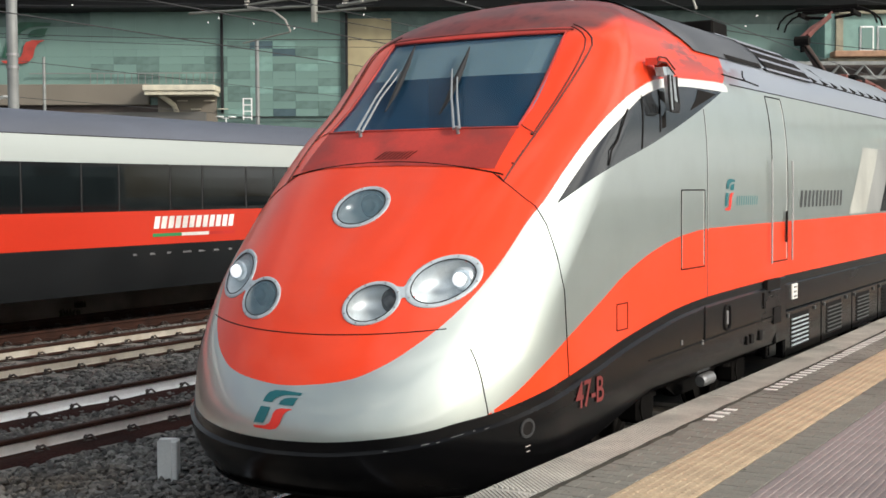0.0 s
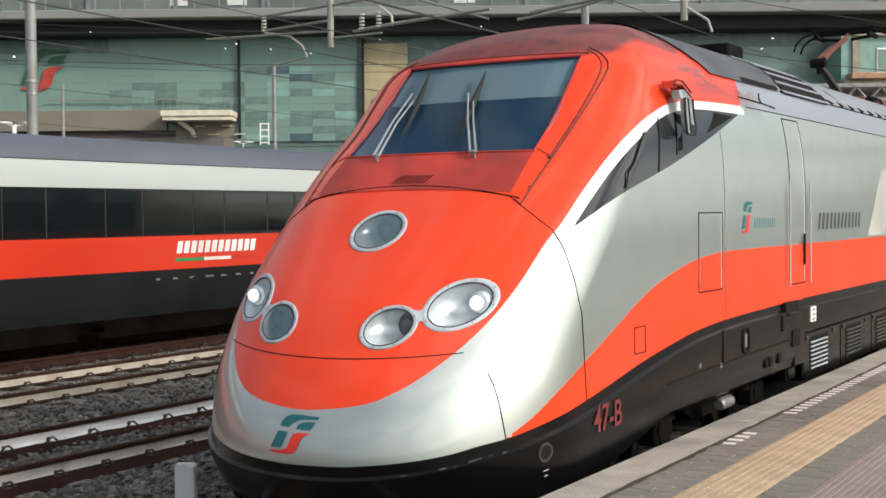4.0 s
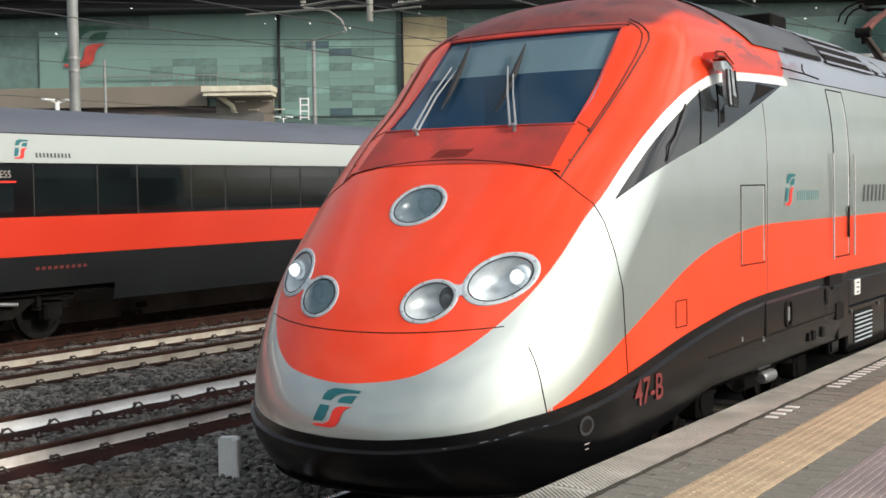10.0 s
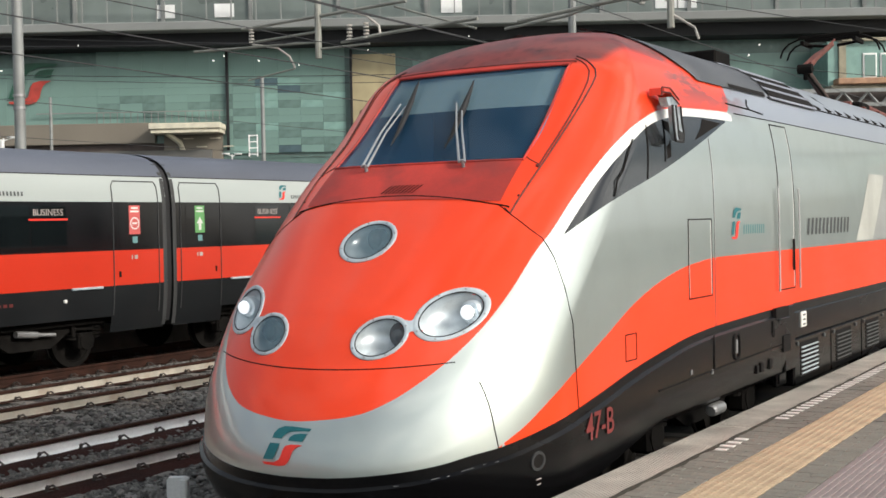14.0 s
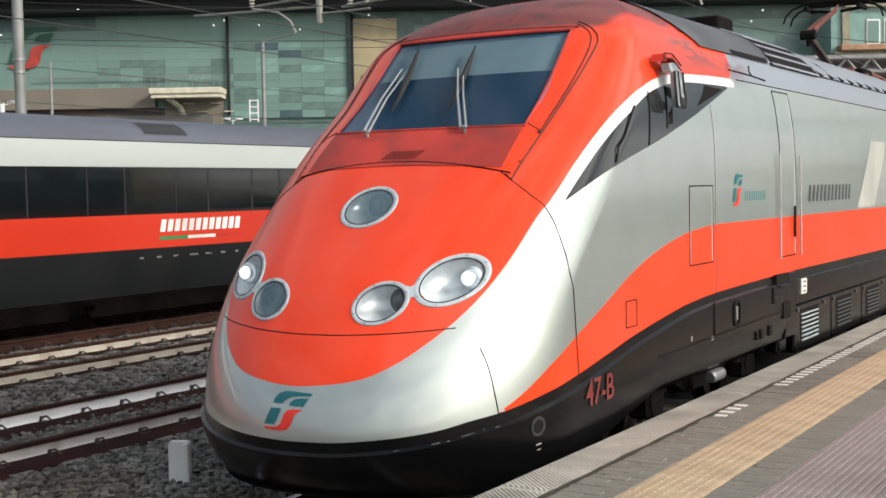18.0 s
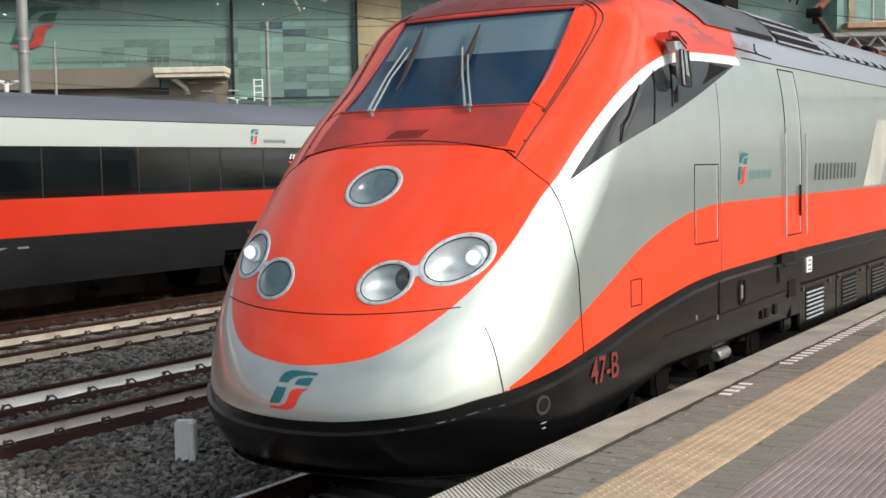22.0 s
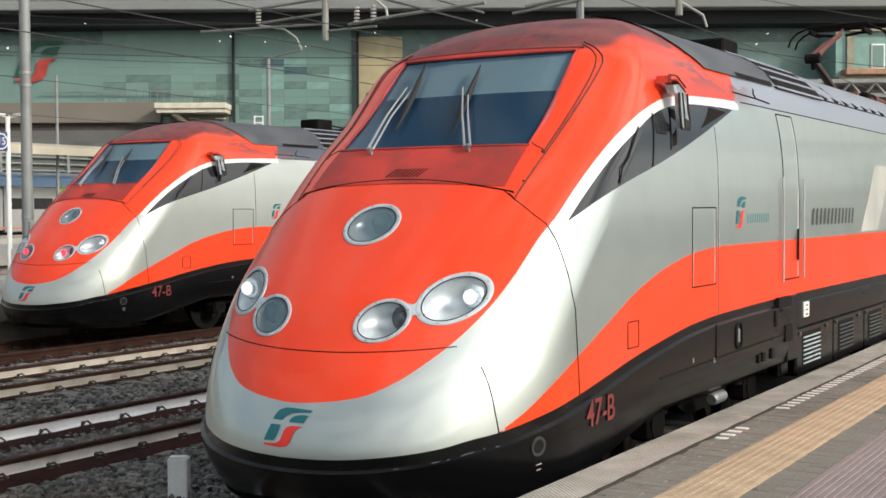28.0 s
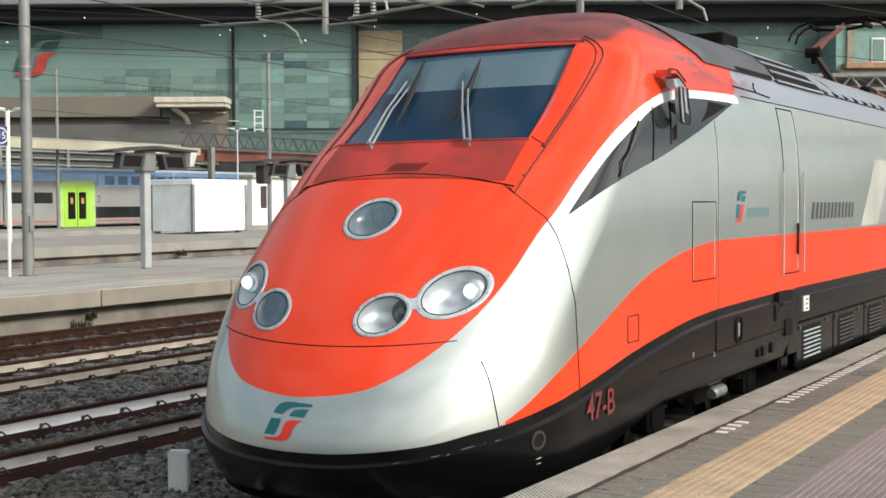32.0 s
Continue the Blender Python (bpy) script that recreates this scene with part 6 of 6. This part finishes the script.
m_lattice = coat("dark_lattice_steel", (0.065, 0.067, 0.065), 0.6, metal=0.2, var=0.2)
lg = thing("lattice_girder", "grey steel lattice girder over a rusty red beam", "girder", pose(-60, 0, 0))
part("red_beam", Geo().box(-1.6, -0.6, 69, 170, 5.55, 6.45, 0.02), coat("rusty_red_beam", (0.17, 0.055, 0.04), 0.8, var=0.3, scale=0.4), lg, "rusty red beam")
for z in (6.55, 7.55):
    part("chord", Geo().box(-0.1, 0.1, 69, 170, z, z + 0.14), m_lattice, lg)
for k in range(72):
    y = 69 + 1.4 * k
    part("lattice_bar", Geo().tube([(0, y, 6.6), (0, y + 0.7, 7.6), (0, y + 1.4, 6.6)], 0.055, 5), m_lattice, lg)
for k in range(6):
    part("girder_leg", Geo().box(-0.2, 0.2, 72 + 17 * k, 72.4 + 17 * k, 0.5, 6.6), m_post, lg)

# ---- double-deck regional train at a distant platform ----
m_rblue = coat("pale_blue_paint", (0.26, 0.42, 0.68), 0.45, var=0.12, scale=0.3)
m_rroof = coat("light_blue_roof", (0.46, 0.52, 0.58), 0.6, var=0.12)
m_rgrey = coat("light_grey_train_paint", (0.29, 0.295, 0.29), 0.5, var=0.08, scale=0.4)
m_rgreen = coat("bright_green_door", (0.36, 0.66, 0.07), 0.5, var=0.05)
m_rblueglass = coat("blue_window_glass", (0.13, 0.21, 0.34), 0.15)
m_rglass = coat("regional_window_glass", (0.02, 0.022, 0.024), 0.15)
m_sticker = coat("pale_orange_sticker", (0.55, 0.28, 0.14), 0.5)
m_rstripe = coat("red_brown_stripe", (0.42, 0.17, 0.12), 0.6)
rg = thing("regional_train", "blue and grey double-deck regional train with green door", "train", pose(-65, 0, 0))
part("lower_body", Geo().box(-2.8, 0, 56.9, 96, 0.75, 3.92, 0.08), m_rgrey, rg, "light grey lower body")
part("end_coach", Geo().prism([(56.75, 0.9), (56.75, 3.7), (56.2, 4.0), (30, 4.0), (30, 0.9)], "x", -2.8, -0.02), m_rgrey, rg, "light grey coach end")
part("upper_body", Geo().prism([(-2.75, 3.93), (-0.05, 3.93), (-0.12, 4.5), (-0.6, 4.86), (-2.2, 4.86), (-2.7, 4.5)], "y", 30, 96), m_rblue, rg, "pale blue upper deck")
part("roof", Geo().prism([(-2.5, 4.7), (-0.3, 4.72), (-0.7, 4.95), (-2.0, 4.95)], "y", 30, 96), m_rroof, rg)
part("upper_panel", Geo().box(-0.10, 0.015, 65.3, 96, 3.55, 4.5, 0.02), m_rblue, rg)
part("red_line", Geo().box(-0.05, 0.012, 30, 96, 0.98, 1.12), m_rstripe, rg)
part("underframe", Geo().box(-2.6, -0.25, 30, 96, -0.3, 0.95), m_under, rg)
for k in range(12):
    part("upper_window", Geo().box(-0.08, 0.03, 66.0 + 1.35 * k, 66.95 + 1.35 * k, 3.72, 4.38, 0.02), m_rblueglass, rg)
for y0, y1, z0, z1 in ((57.1, 58.4, 2.35, 3.12), (59.4, 61.05, 2.35, 3.12), (53.6, 55.9, 2.35, 3.12), (65.0, 69.6, 1.25, 2.08), (70.4, 74.9, 1.25, 2.08), (75.6, 80.0, 1.25, 2.08)):
    part("window", Geo().box(-0.03, 0.02, y0, y1, z0, z1, 0.02), m_rglass, rg)
part("vestibule", Geo().box(-0.06, 0.03, 61.5, 65.1, 0.95, 3.99, 0.05), m_rgrey, rg)
part("door_surround", Geo().prism([(61.70, 0.62), (61.70, 3.75), (61.95, 3.98), (64.75, 3.98), (65.0, 3.75), (65.0, 0.62)], "x", -0.02, 0.035), coat("pale_green_surround", (0.42, 0.66, 0.16), 0.5, var=0.05), rg, "pale green door surround")
dr = part("door", Geo().box(0.0, 0.06, 62.05, 64.5, 0.6, 3.5, 0.04), m_rgreen, rg, "bright green double door")
for y in (62.4, 63.42):
    part("door_pane", Geo().box(0.05, 0.075, y, y + 0.68, 1.2, 3.15, 0.02), m_gap, dr)
    part("door_sticker", Geo().box(0.07, 0.085, y + 0.22, y + 0.46, 2.3, 2.75, 0.02), m_sticker, dr, "pale orange sticker")
part("door_joint", Geo().box(0.05, 0.068, 63.25, 63.29, 0.65, 3.45), m_gap, dr)
part("class_number", letters("2", 0.75, m_textgrey, "class_number"), m_textgrey, rg, at=Matrix.Translation((0.012, 65.4, 2.62)) @ pose(0, 0, 0, 0, 0, 90))

# ---- station bridge building across the background ----
K = 130 / 75
FU = lambda u: u * K
FZ = lambda z: 2.327 + (z - 2.327) * K
fwd, rgt = Vector((-0.52286, 0.85242, 0)), Vector((0.85242, 0.52286, 0))
org = Vector((EYE[0], EYE[1], 0)) + fwd * 130
bm_pose = Matrix(((rgt.x, fwd.x, 0, org.x), (rgt.y, fwd.y, 0, org.y), (0, 0, 1, 0), (0, 0, 0, 1)))
m_facade = coat("grey_green_glass", (0.18, 0.29, 0.26), 0.22, var=0.10, scale=0.08, spec=0.35, rand=0.08)
m_facade2 = coat("dim_grey_glass", (0.135, 0.215, 0.196), 0.22, var=0.1, spec=0.35, rand=0.2)
m_facade3 = coat("blue_grey_glass", (0.08, 0.13, 0.15), 0.2, var=0.1, spec=0.35, rand=0.2)
m_facade4 = coat("pale_green_glass", (0.20, 0.335, 0.30), 0.2, var=0.08, spec=0.35)
m_deck = coat("pale_grey_deck", (0.20, 0.21, 0.205), 0.7, var=0.1, scale=0.1)
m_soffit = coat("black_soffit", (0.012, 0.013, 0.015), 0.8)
m_brown = coat("taupe_panel", (0.20, 0.177, 0.143), 0.75, var=0.1, scale=0.1)
m_cream = coat("cream_canopy", (0.62, 0.58, 0.46), 0.7, var=0.1)
m_gold = coat("pale_gold_panel", (0.40, 0.34, 0.20), 0.5, var=0.2, scale=0.3)
m_upper = coat("upper_glass_front", (0.15, 0.18, 0.17), 0.3, var=0.25, scale=0.15)
m_terra = coat("terracotta_ledge", (0.36, 0.21, 0.13), 0.75)
m_tanw = coat("tan_wall", (0.28, 0.255, 0.185), 0.75)
m_spot = glow("ceiling_light", (1.0, 0.97, 0.9), 3.0)
hall = thing("station_building", "glass fronted station bridge building with dark soffit", "building", bm_pose)
part("backing_wall", Geo().box(-110, 120, 0.4, 12, FZ(6.5), FZ(13.1)), m_facade2, hall, "grey green backing wall")
rnd = random.Random(21)
pw, ph = 2.36, 0.78
pane_me = {}
for i, mt in enumerate((m_facade, m_facade2, m_facade3, m_facade4)):
    pane_me[i] = Geo().box(0.006, pw - 0.006, 0.1, 0.42, 0.006, ph - 0.006, 0.004).mesh("pane", mt)
tall_pane = Geo().box(0.006, pw - 0.006, 0.1, 0.42, 0.006, 4 * ph - 0.006, 0.004).mesh("pane", m_facade)
z0 = FZ(6.8)
for c in range(-20, 22):
    u = c * pw
    if u > FU(-5.1) - pw and u < FU(-2.4):
        continue
    left = -20.5 * K < u < -12.8 * K
    mix = -12.4 * K < u < -5.2 * K
    if not (left or mix):
        for r in (0, 4, 8):
            part("pane", tall_pane, m_facade, hall, at=pose(u, 0, z0 + r * ph))
        continue
    for r in range(14):
        if r >= 10:
            if r == 10:
                part("pane", tall_pane, m_facade, hall, at=pose(u, 0, z0 + r * ph))
            continue
        kind = 0
        chance = rnd.random()
        if left and 3 < r < 8 and chance < 0.55:
            kind = rnd.choice((1, 1, 1, 3))
        elif mix and chance < 0.5:
            kind = rnd.choice((1, 1, 2, 3, 3))
        part("pane", pane_me[kind], m_facade, hall, at=pose(u, 0, z0 + r * ph))
# solid black block: the dark of the recess under the deck is its colour
part("soffit", Geo().box(-110, 120, -3.0, 12, FZ(13.06), FZ(13.82)), m_soffit, hall, "black block under the deck edge")
part("deck_edge", Geo().box(-110, 120, -5.0, 12, FZ(13.82), FZ(14.34), 0.1), m_deck, hall, "pale grey deck edge")
up = part("upper_storey", Geo().box(-110, 120, -2.0, 12, FZ(14.34), FZ(22)), m_upper, hall, "grey glazed upper storey")
g = Geo()
for k in range(90):
    u = -108 + 2.5 * k
    g.box(u, u + 0.12, -4.6, -4.4, FZ(14.34), FZ(16.2))
g.box(-110, 120, -4.6, -4.4, FZ(16.1), FZ(16.22))
part("balustrade", g, m_deck, hall)
for u in np.arange(-100, 115, 9.0):
    part("upper_mullion", Geo().box(u, u + 0.4, -2.3, -1.9, FZ(14.34), FZ(22)), m_deck, up)
for k in range(4):
    u = rnd.uniform(-35, 55)
    part("upper_panel", Geo().box(u, u + rnd.uniform(1.5, 5), -2.1, -1.95, FZ(14.8), FZ(15.6)), m_hutwhite, up)
part("taupe_band", Geo().box(-110, FU(-16.9), -0.6, 0.4, FZ(7.5), FZ(8.74), 0.05), m_brown, hall, "taupe wall band")
# dark brown strip under the band, its shadow painted as colour
part("shadow_gap", Geo().box(-110, FU(-14.4), 0.0, 0.4, FZ(7.02), FZ(7.5)), m_louv, hall)
part("lower_wall", Geo().box(-110, FU(-13.5), -0.8, 0.2, FZ(4.6), FZ(7.05)), coat("grey_lower_wall", (0.135, 0.133, 0.125), 0.85, var=0.2, scale=0.1), hall)
part("stair_wall", Geo().box(FU(-16.4), FU(-12.9), -0.3, 0.3, FZ(5.0), FZ(8.2)), m_brown, hall)
part("base_wall", Geo().box(-110, 120, 0.5, 6, FZ(5.2), FZ(6.8)), m_facade2, hall)
# flat dark filler in place of the yard's dim clutter
part("yard_front", Geo().box(-110, 120, 0.3, 6, -0.5, FZ(5.2)), coat("dark_filler_front", (0.05, 0.055, 0.05), 0.9, var=0.4, scale=0.3), hall, "flat dark filler under the building")
led = part("canopy_ledge", Geo().box(FU(-16.9), FU(-12.68), -3.5, 0.3, FZ(8.2), FZ(8.55), 0.06).box(FU(-16.8), FU(-12.75), -3.3, 0.3, FZ(7.98), FZ(8.2)), m_cream, hall, "cream canopy ledge")
part("canopy_strut", Geo().tube([(FU(-16.0), -2.4, FZ(8.0)), (FU(-15.4), -0.8, FZ(7.5)), (FU(-15.1), -0.2, FZ(6.6))], 0.28, 8), m_cream, led)
for k in range(4):
    part("stair_lamp", Geo().box(FU(-15.2 + 0.8 * k), FU(-14.6 + 0.8 * k), -0.7, -0.4, FZ(7.7 - 0.5 * (k % 2)), FZ(7.76 - 0.5 * (k % 2))), m_cream, hall)
part("facade_joint", Geo().box(FU(-12.62), FU(-12.48), -0.3, 0.3, FZ(7.0), FZ(13.05)), m_soffit, hall)
part("facade_joint", Geo().box(FU(-5.14), FU(-5.0), -0.5, 0.3, FZ(6.8), FZ(12.9)), m_soffit, hall)
part("gold_panel", Geo().box(FU(-5.0), FU(-2.4), -0.2, 0.3, FZ(6.8), FZ(12.6)), m_gold, hall, "pale gold panel")
g = Geo()
for k in range(34):
    u = FU(-20.4) + k * 0.62 * K * 0.66
    if u > FU(-12.8):
        break
    g.box(u, u + 0.07, -0.5, -0.42, FZ(8.74), FZ(9.4))
g.box(FU(-24), FU(-12.8), -0.52, -0.4, FZ(9.36), FZ(9.42))
part("terrace_rail", g, m_deck, hall)
dots = Geo()
for k in range(16):
    u, z = rnd.uniform(-46, 52), FZ(rnd.choice((13.2, 12.7, 12.3, 11.9)) + rnd.uniform(-0.15, 0.15))
    dots.box(u, u + 0.06, -0.5 if z < FZ(13.05) else -3.2, 0.0, z, z + 0.06)
tagged(part("ceiling_light", dots, m_spot, hall), "small bright ceiling lights", kind="stuff")
emblem_at = lambda u, v: bm_pose.inverted() @ (bm_pose @ Vector((FU(-25.75 + 3.05 * u), -0.15, FZ(10.0 + 2.5 * v))))
m_dullred = coat("dull_red_mark", (0.42, 0.05, 0.035), 0.5)
m_markgreen = coat("dark_green_mark", (0.02, 0.09, 0.055), 0.5)
for left, right, tone in EMBLEM:
    mark("emblem_shape", (left, right), emblem_at, m_markgreen if tone == "teal" else m_dullred, hall)
wing = thing("station_wing", "glazed station wing with terracotta ledge", "building", bm_pose)
part("wall", Geo().box(FU(22.6), FU(60), -6, -0.3, FZ(9.4), FZ(12.3)), m_facade4, wing, "pale green glazing")
part("fascia", Geo().box(FU(23.3), FU(60), -6.6, -0.3, FZ(12.28), FZ(12.46)), m_tanw, wing)
part("ledge", Geo().box(FU(22.9), FU(60), -7.5, -5.8, FZ(9.75), FZ(10.12), 0.1), m_terra, wing, "terracotta ledge")
part("ledge_wall", Geo().box(FU(22.6), FU(60), -7.0, -0.3, FZ(9.3), FZ(9.74)), m_tanw, wing)
part("corner_post", Geo().box(FU(23.2), FU(23.6), -6.3, -5.9, FZ(10.1), FZ(12.28)), m_tanw, wing)
for u0, u1 in ((24.6, 25.4), (25.6, 26.8), (28.4, 29.4)):
    fr = part("window_frame", Geo().box(FU(u0), FU(u1), -6.15, -5.95, FZ(10.15), FZ(11.6), 0.05), m_hutwhite, wing)
    part("pane", Geo().box(FU(u0) + 0.15, FU(u1) - 0.15, -6.2, -6.1, FZ(10.25), FZ(11.5)), m_facade, fr)
for u in (26.9, 27.4, 28.0):
    part("parasol", Geo().tube([(FU(u), -6.9, FZ(10.1)), (FU(u), -6.9, FZ(10.3))], [0.7, 0.2], 8), m_hutwhite, wing)
tr = thing("roof_truss", "grey steel truss deck beside the station wing", "truss", bm_pose)
part("dark_yard", Geo().box(FU(17), FU(60), -8.5, -7.6, FZ(5.5), FZ(9.25)), m_louv, tr)
for z in (9.2, 8.4):
    part("chord", Geo().box(FU(17), FU(60), -9.4, -9.1, FZ(z), FZ(z) + 0.35), m_post, tr)
for k in range(30):
    u = FU(18) + 2.4 * k
    part("truss_bar", Geo().tube([(u, -9.2, FZ(8.4)), (u + 1.2, -9.2, FZ(9.2)), (u + 2.4, -9.2, FZ(8.4))], 0.16, 5), m_post, tr)
# small steel ladder frame on the roof below the facade
ld = thing("ladder_frame", "small white steel ladder frame on a roof", "ladder", bm_pose)
for u in (-10.3, -9.85):
    part("stile", Geo().box(FU(u), FU(u) + 0.12, -12.1, -12.0, FZ(6.2), FZ(7.4)), m_hutwhite, ld)
for k in range(4):
    part("rung", Geo().box(FU(-10.3) + 0.12, FU(-9.85), -12.1, -12.0, FZ(6.3 + 0.34 * k), FZ(6.3 + 0.34 * k) + 0.1), m_hutwhite, ld)

# ---- overhead line ----
Y0 = 30.0


def bar(parent, pts, r, mat=None, name="pipe"):
    return part(name, Geo().tube([(x, Y0 + dy, z) for x, z, dy in pts], r if name != "pipe" else r * 0.68, 8), mat or m_pipe, parent, smooth=40)


oh = thing("catenary_support", "grey steel pipes and brackets of the overhead line", "overhead line")
bar(oh, ((-17.35, 14.0, 0), (-17.35, 7.35, 0)), 0.10, name="drop_tube")
bar(oh, ((-6.23, 14.0, 0), (-6.23, 7.15, 0)), 0.10, name="drop_tube")
bar(oh, ((-11.8, 14.0, 6), (-11.8, 0.6, 6)), 0.13, m_post, "mast_tube")
bar(oh, ((-60, 13.8, 0), (12, 13.8, 0)), 0.14, name="cross_beam")
bar(oh, ((-20.3, 8.5, 0), (-14.2, 8.72, 0)), 0.075)
bar(oh, ((-22.3, 7.98, 0), (-17.4, 7.84, 0)), 0.06)
bar(oh, ((-20.0, 8.05, 0), (-17.4, 8.15, 0)), 0.06)
bar(oh, ((-19.9, 8.0, 0), (-18.9, 7.8, 0), (-18.45, 7.5, 0), (-18.25, 7.15, 0)), 0.05, m_insul)
bar(oh, ((-18.25, 7.12, 0), (-20.1, 6.9, 0)), 0.035)
bar(oh, ((-16.5, 7.75, 0), (-15.1, 7.85, 0), (-11.85, 7.98, 0)), 0.075)
bar(oh, ((-17.35, 7.62, 0), (-15.5, 7.62, 0)), 0.05)
bar(oh, ((-16.3, 8.65, 0), (-15.6, 8.45, 0), (-15.15, 8.1, 0), (-15.1, 7.8, 0)), 0.06, m_insul)
bar(oh, ((-14.6, 8.6, 0), (-13.4, 8.2, 0), (-11.9, 7.7, 0)), 0.045)
bar(oh, ((-10.6, 7.75, 0), (-8.2, 7.98, 0), (-4.5, 8.25, 0)), 0.085)
bar(oh, ((-11.0, 7.6, 0), (-9.2, 7.75, 0), (-7.6, 8.1, 0), (-7.1, 7.9, 0), (-6.6, 8.0, 0)), 0.06)
bar(oh, ((-6.2, 7.5, 0), (-5.6, 7.1, 0), (-5.5, 6.8, 0)), 0.05, m_insul)
for x, z in ((-19.93, 8.3), (-16.2, 8.05), (-15.6, 8.05), (-7.0, 8.1), (-6.3, 8.1)):
    g = Geo()
    for k in range(5):
        g.tube([(x, Y0, z - 0.26 + 0.1 * k), (x, Y0, z - 0.21 + 0.1 * k)], 0.085, 10)
    part("insulator", g, m_insul, oh)
w = thing("overhead_wires", "thin dark overhead wires along and across the tracks", "wires")
lines = [((x, -5, z), (x + dx, 150, z + dz)) for x, z, dx, dz in ((-5.1, 5.45, 0, 0.1), (-9.1, 5.45, 0, 0.1), (-12.1, 5.45, 0, 0.1), (-5.1, 6.7, 0, 0), (-9.1, 6.7, 0, 0), (-12.1, 6.7, 0, 0), (-28.0, 5.6, 0, 0), (-28.0, 6.8, 0, 0))]
lines += [((-40, 24, 10.2), (-18.5, 30, 7.9)), ((-40, 22, 9.2), (-15.2, 30, 7.7)), ((-38, 30, 8.6), (-6, 34, 6.6)), ((-42, 38, 9.4), (-12, 40, 7.3)), ((-17.3, 30, 7.5), (-8, 42, 6.4)), ((-11.8, 36, 8.4), (-2.0, 40, 6.4)), ((-6.2, 30, 7.9), (6.5, 38, 6.0)), ((-4.0, 30, 8.3), (9.5, 44, 6.0))]
for a, b in lines:
    a, b = Vector(a), Vector(b)
    part("wire", Geo().tube([a.lerp(b, k / 10) - Vector((0, 0, 0.25 * math.sin(math.pi * k / 10))) for k in range(11)], 0.011, 5), m_wire, w)


# ---- the trains ----
standing = power_car()
passing = copy_thing(standing, pose(-12.1, -65.86, 0))
tagged(passing, "red and silver power car at the tail of the passing train", "train")
for ob in passing.children:
    if ob.name.startswith("body_shell"):
        ob.data = ob.data.copy()
        ob.data.materials[0] = m_livery_passing
for ob in passing.children:
    if ob.name.startswith("pale_band"):
        ob.data = ob.data.copy()
        ob.data.materials[0] = m_livery_passing
# grilles and latches are taken off its equipment boxes, and its headlights are off
for ob in [o for o in passing.children_recursive if o.name.startswith(("grille", "latch")) or o.name.split(".")[0] == "bulb"]:
    bpy.data.objects.remove(ob)
m_tail = glow("red_tail_glow", (1.0, 0.03, 0.06), 2.2)
for s in (1, -1):
    p = on_nose(s * 0.47, 1.572, 0.012)
    part("tail_light", Geo().tube([p, p + Vector((0, -0.012, 0))], 0.06, 16), m_tail, passing, "glowing red tail light")
coaches = [coach("red", "green", False, "BUSINESS"), coach("red", "green", True, "BUSINESS"), coach("red", "green", True, "")]
RUN = [(passing, -65.86), (coaches[2], -41.0), (coaches[1], -17.62), (coaches[0], 5.76)]


# seconds and metres run since the start
RUNNING = [
    (0, 0), (1, 0.0), (2, 0.01), (3, 0.09), (4, 0.13), (4.5, 0.18), (5.5, 0.36), (6.5, 0.62), (7, 0.81), (7.5, 1.05), (8, 1.36), (8.5, 1.76),
    (9, 2.2), (9.5, 2.7), (10, 3.25), (10.5, 3.9), (11, 4.66), (11.5, 5.47), (12, 6.38), (12.5, 7.34), (13, 8.38), (13.5, 9.56), (14, 10.83),
    (14.5, 12.17), (15.5, 15.08), (16.5, 18.22), (17, 19.82), (17.5, 21.54), (18, 23.33), (18.5, 25.18), (19, 27.1), (19.5, 29.12), (20, 31.22),
    (20.5, 33.42), (21, 35.72), (21.5, 38.14), (22, 40.62), (22.5, 43.2), (23, 45.78), (23.5, 48.34), (24, 50.95), (24.5, 53.58), (25, 56.4),
    (25.5, 59.25), (26, 62.07), (26.5, 64.95), (27.5, 70.86), (28.5, 76.85), (28.9, 79.2), (30, 85.6), (32, 97.5)]


def motions():
    times, metres = zip(*RUNNING)
    turns = [0.62 * k for k in range(1, int(metres[-1] / 0.62) + 1)]
    for ob, y in RUN:
        walk(ob, [(t, pose(-12.1, y + s, 0)) for t, s in RUNNING])
        # the wheels roll with the way run
        for wheel in ob.children_recursive:
            if wheel.name.startswith("wheel"):
                x0, y0, z0 = wheel.matrix_basis.translation
                rolled = [(0.0, 0.0)] + [(float(np.interp(m, metres, times)), m) for m in turns] + [(32.0, metres[-1])]
                walk(wheel, [(t, pose(x0, y0, z0, -math.degrees(m / 0.46), 0, 0)) for t, m in rolled])


motions()
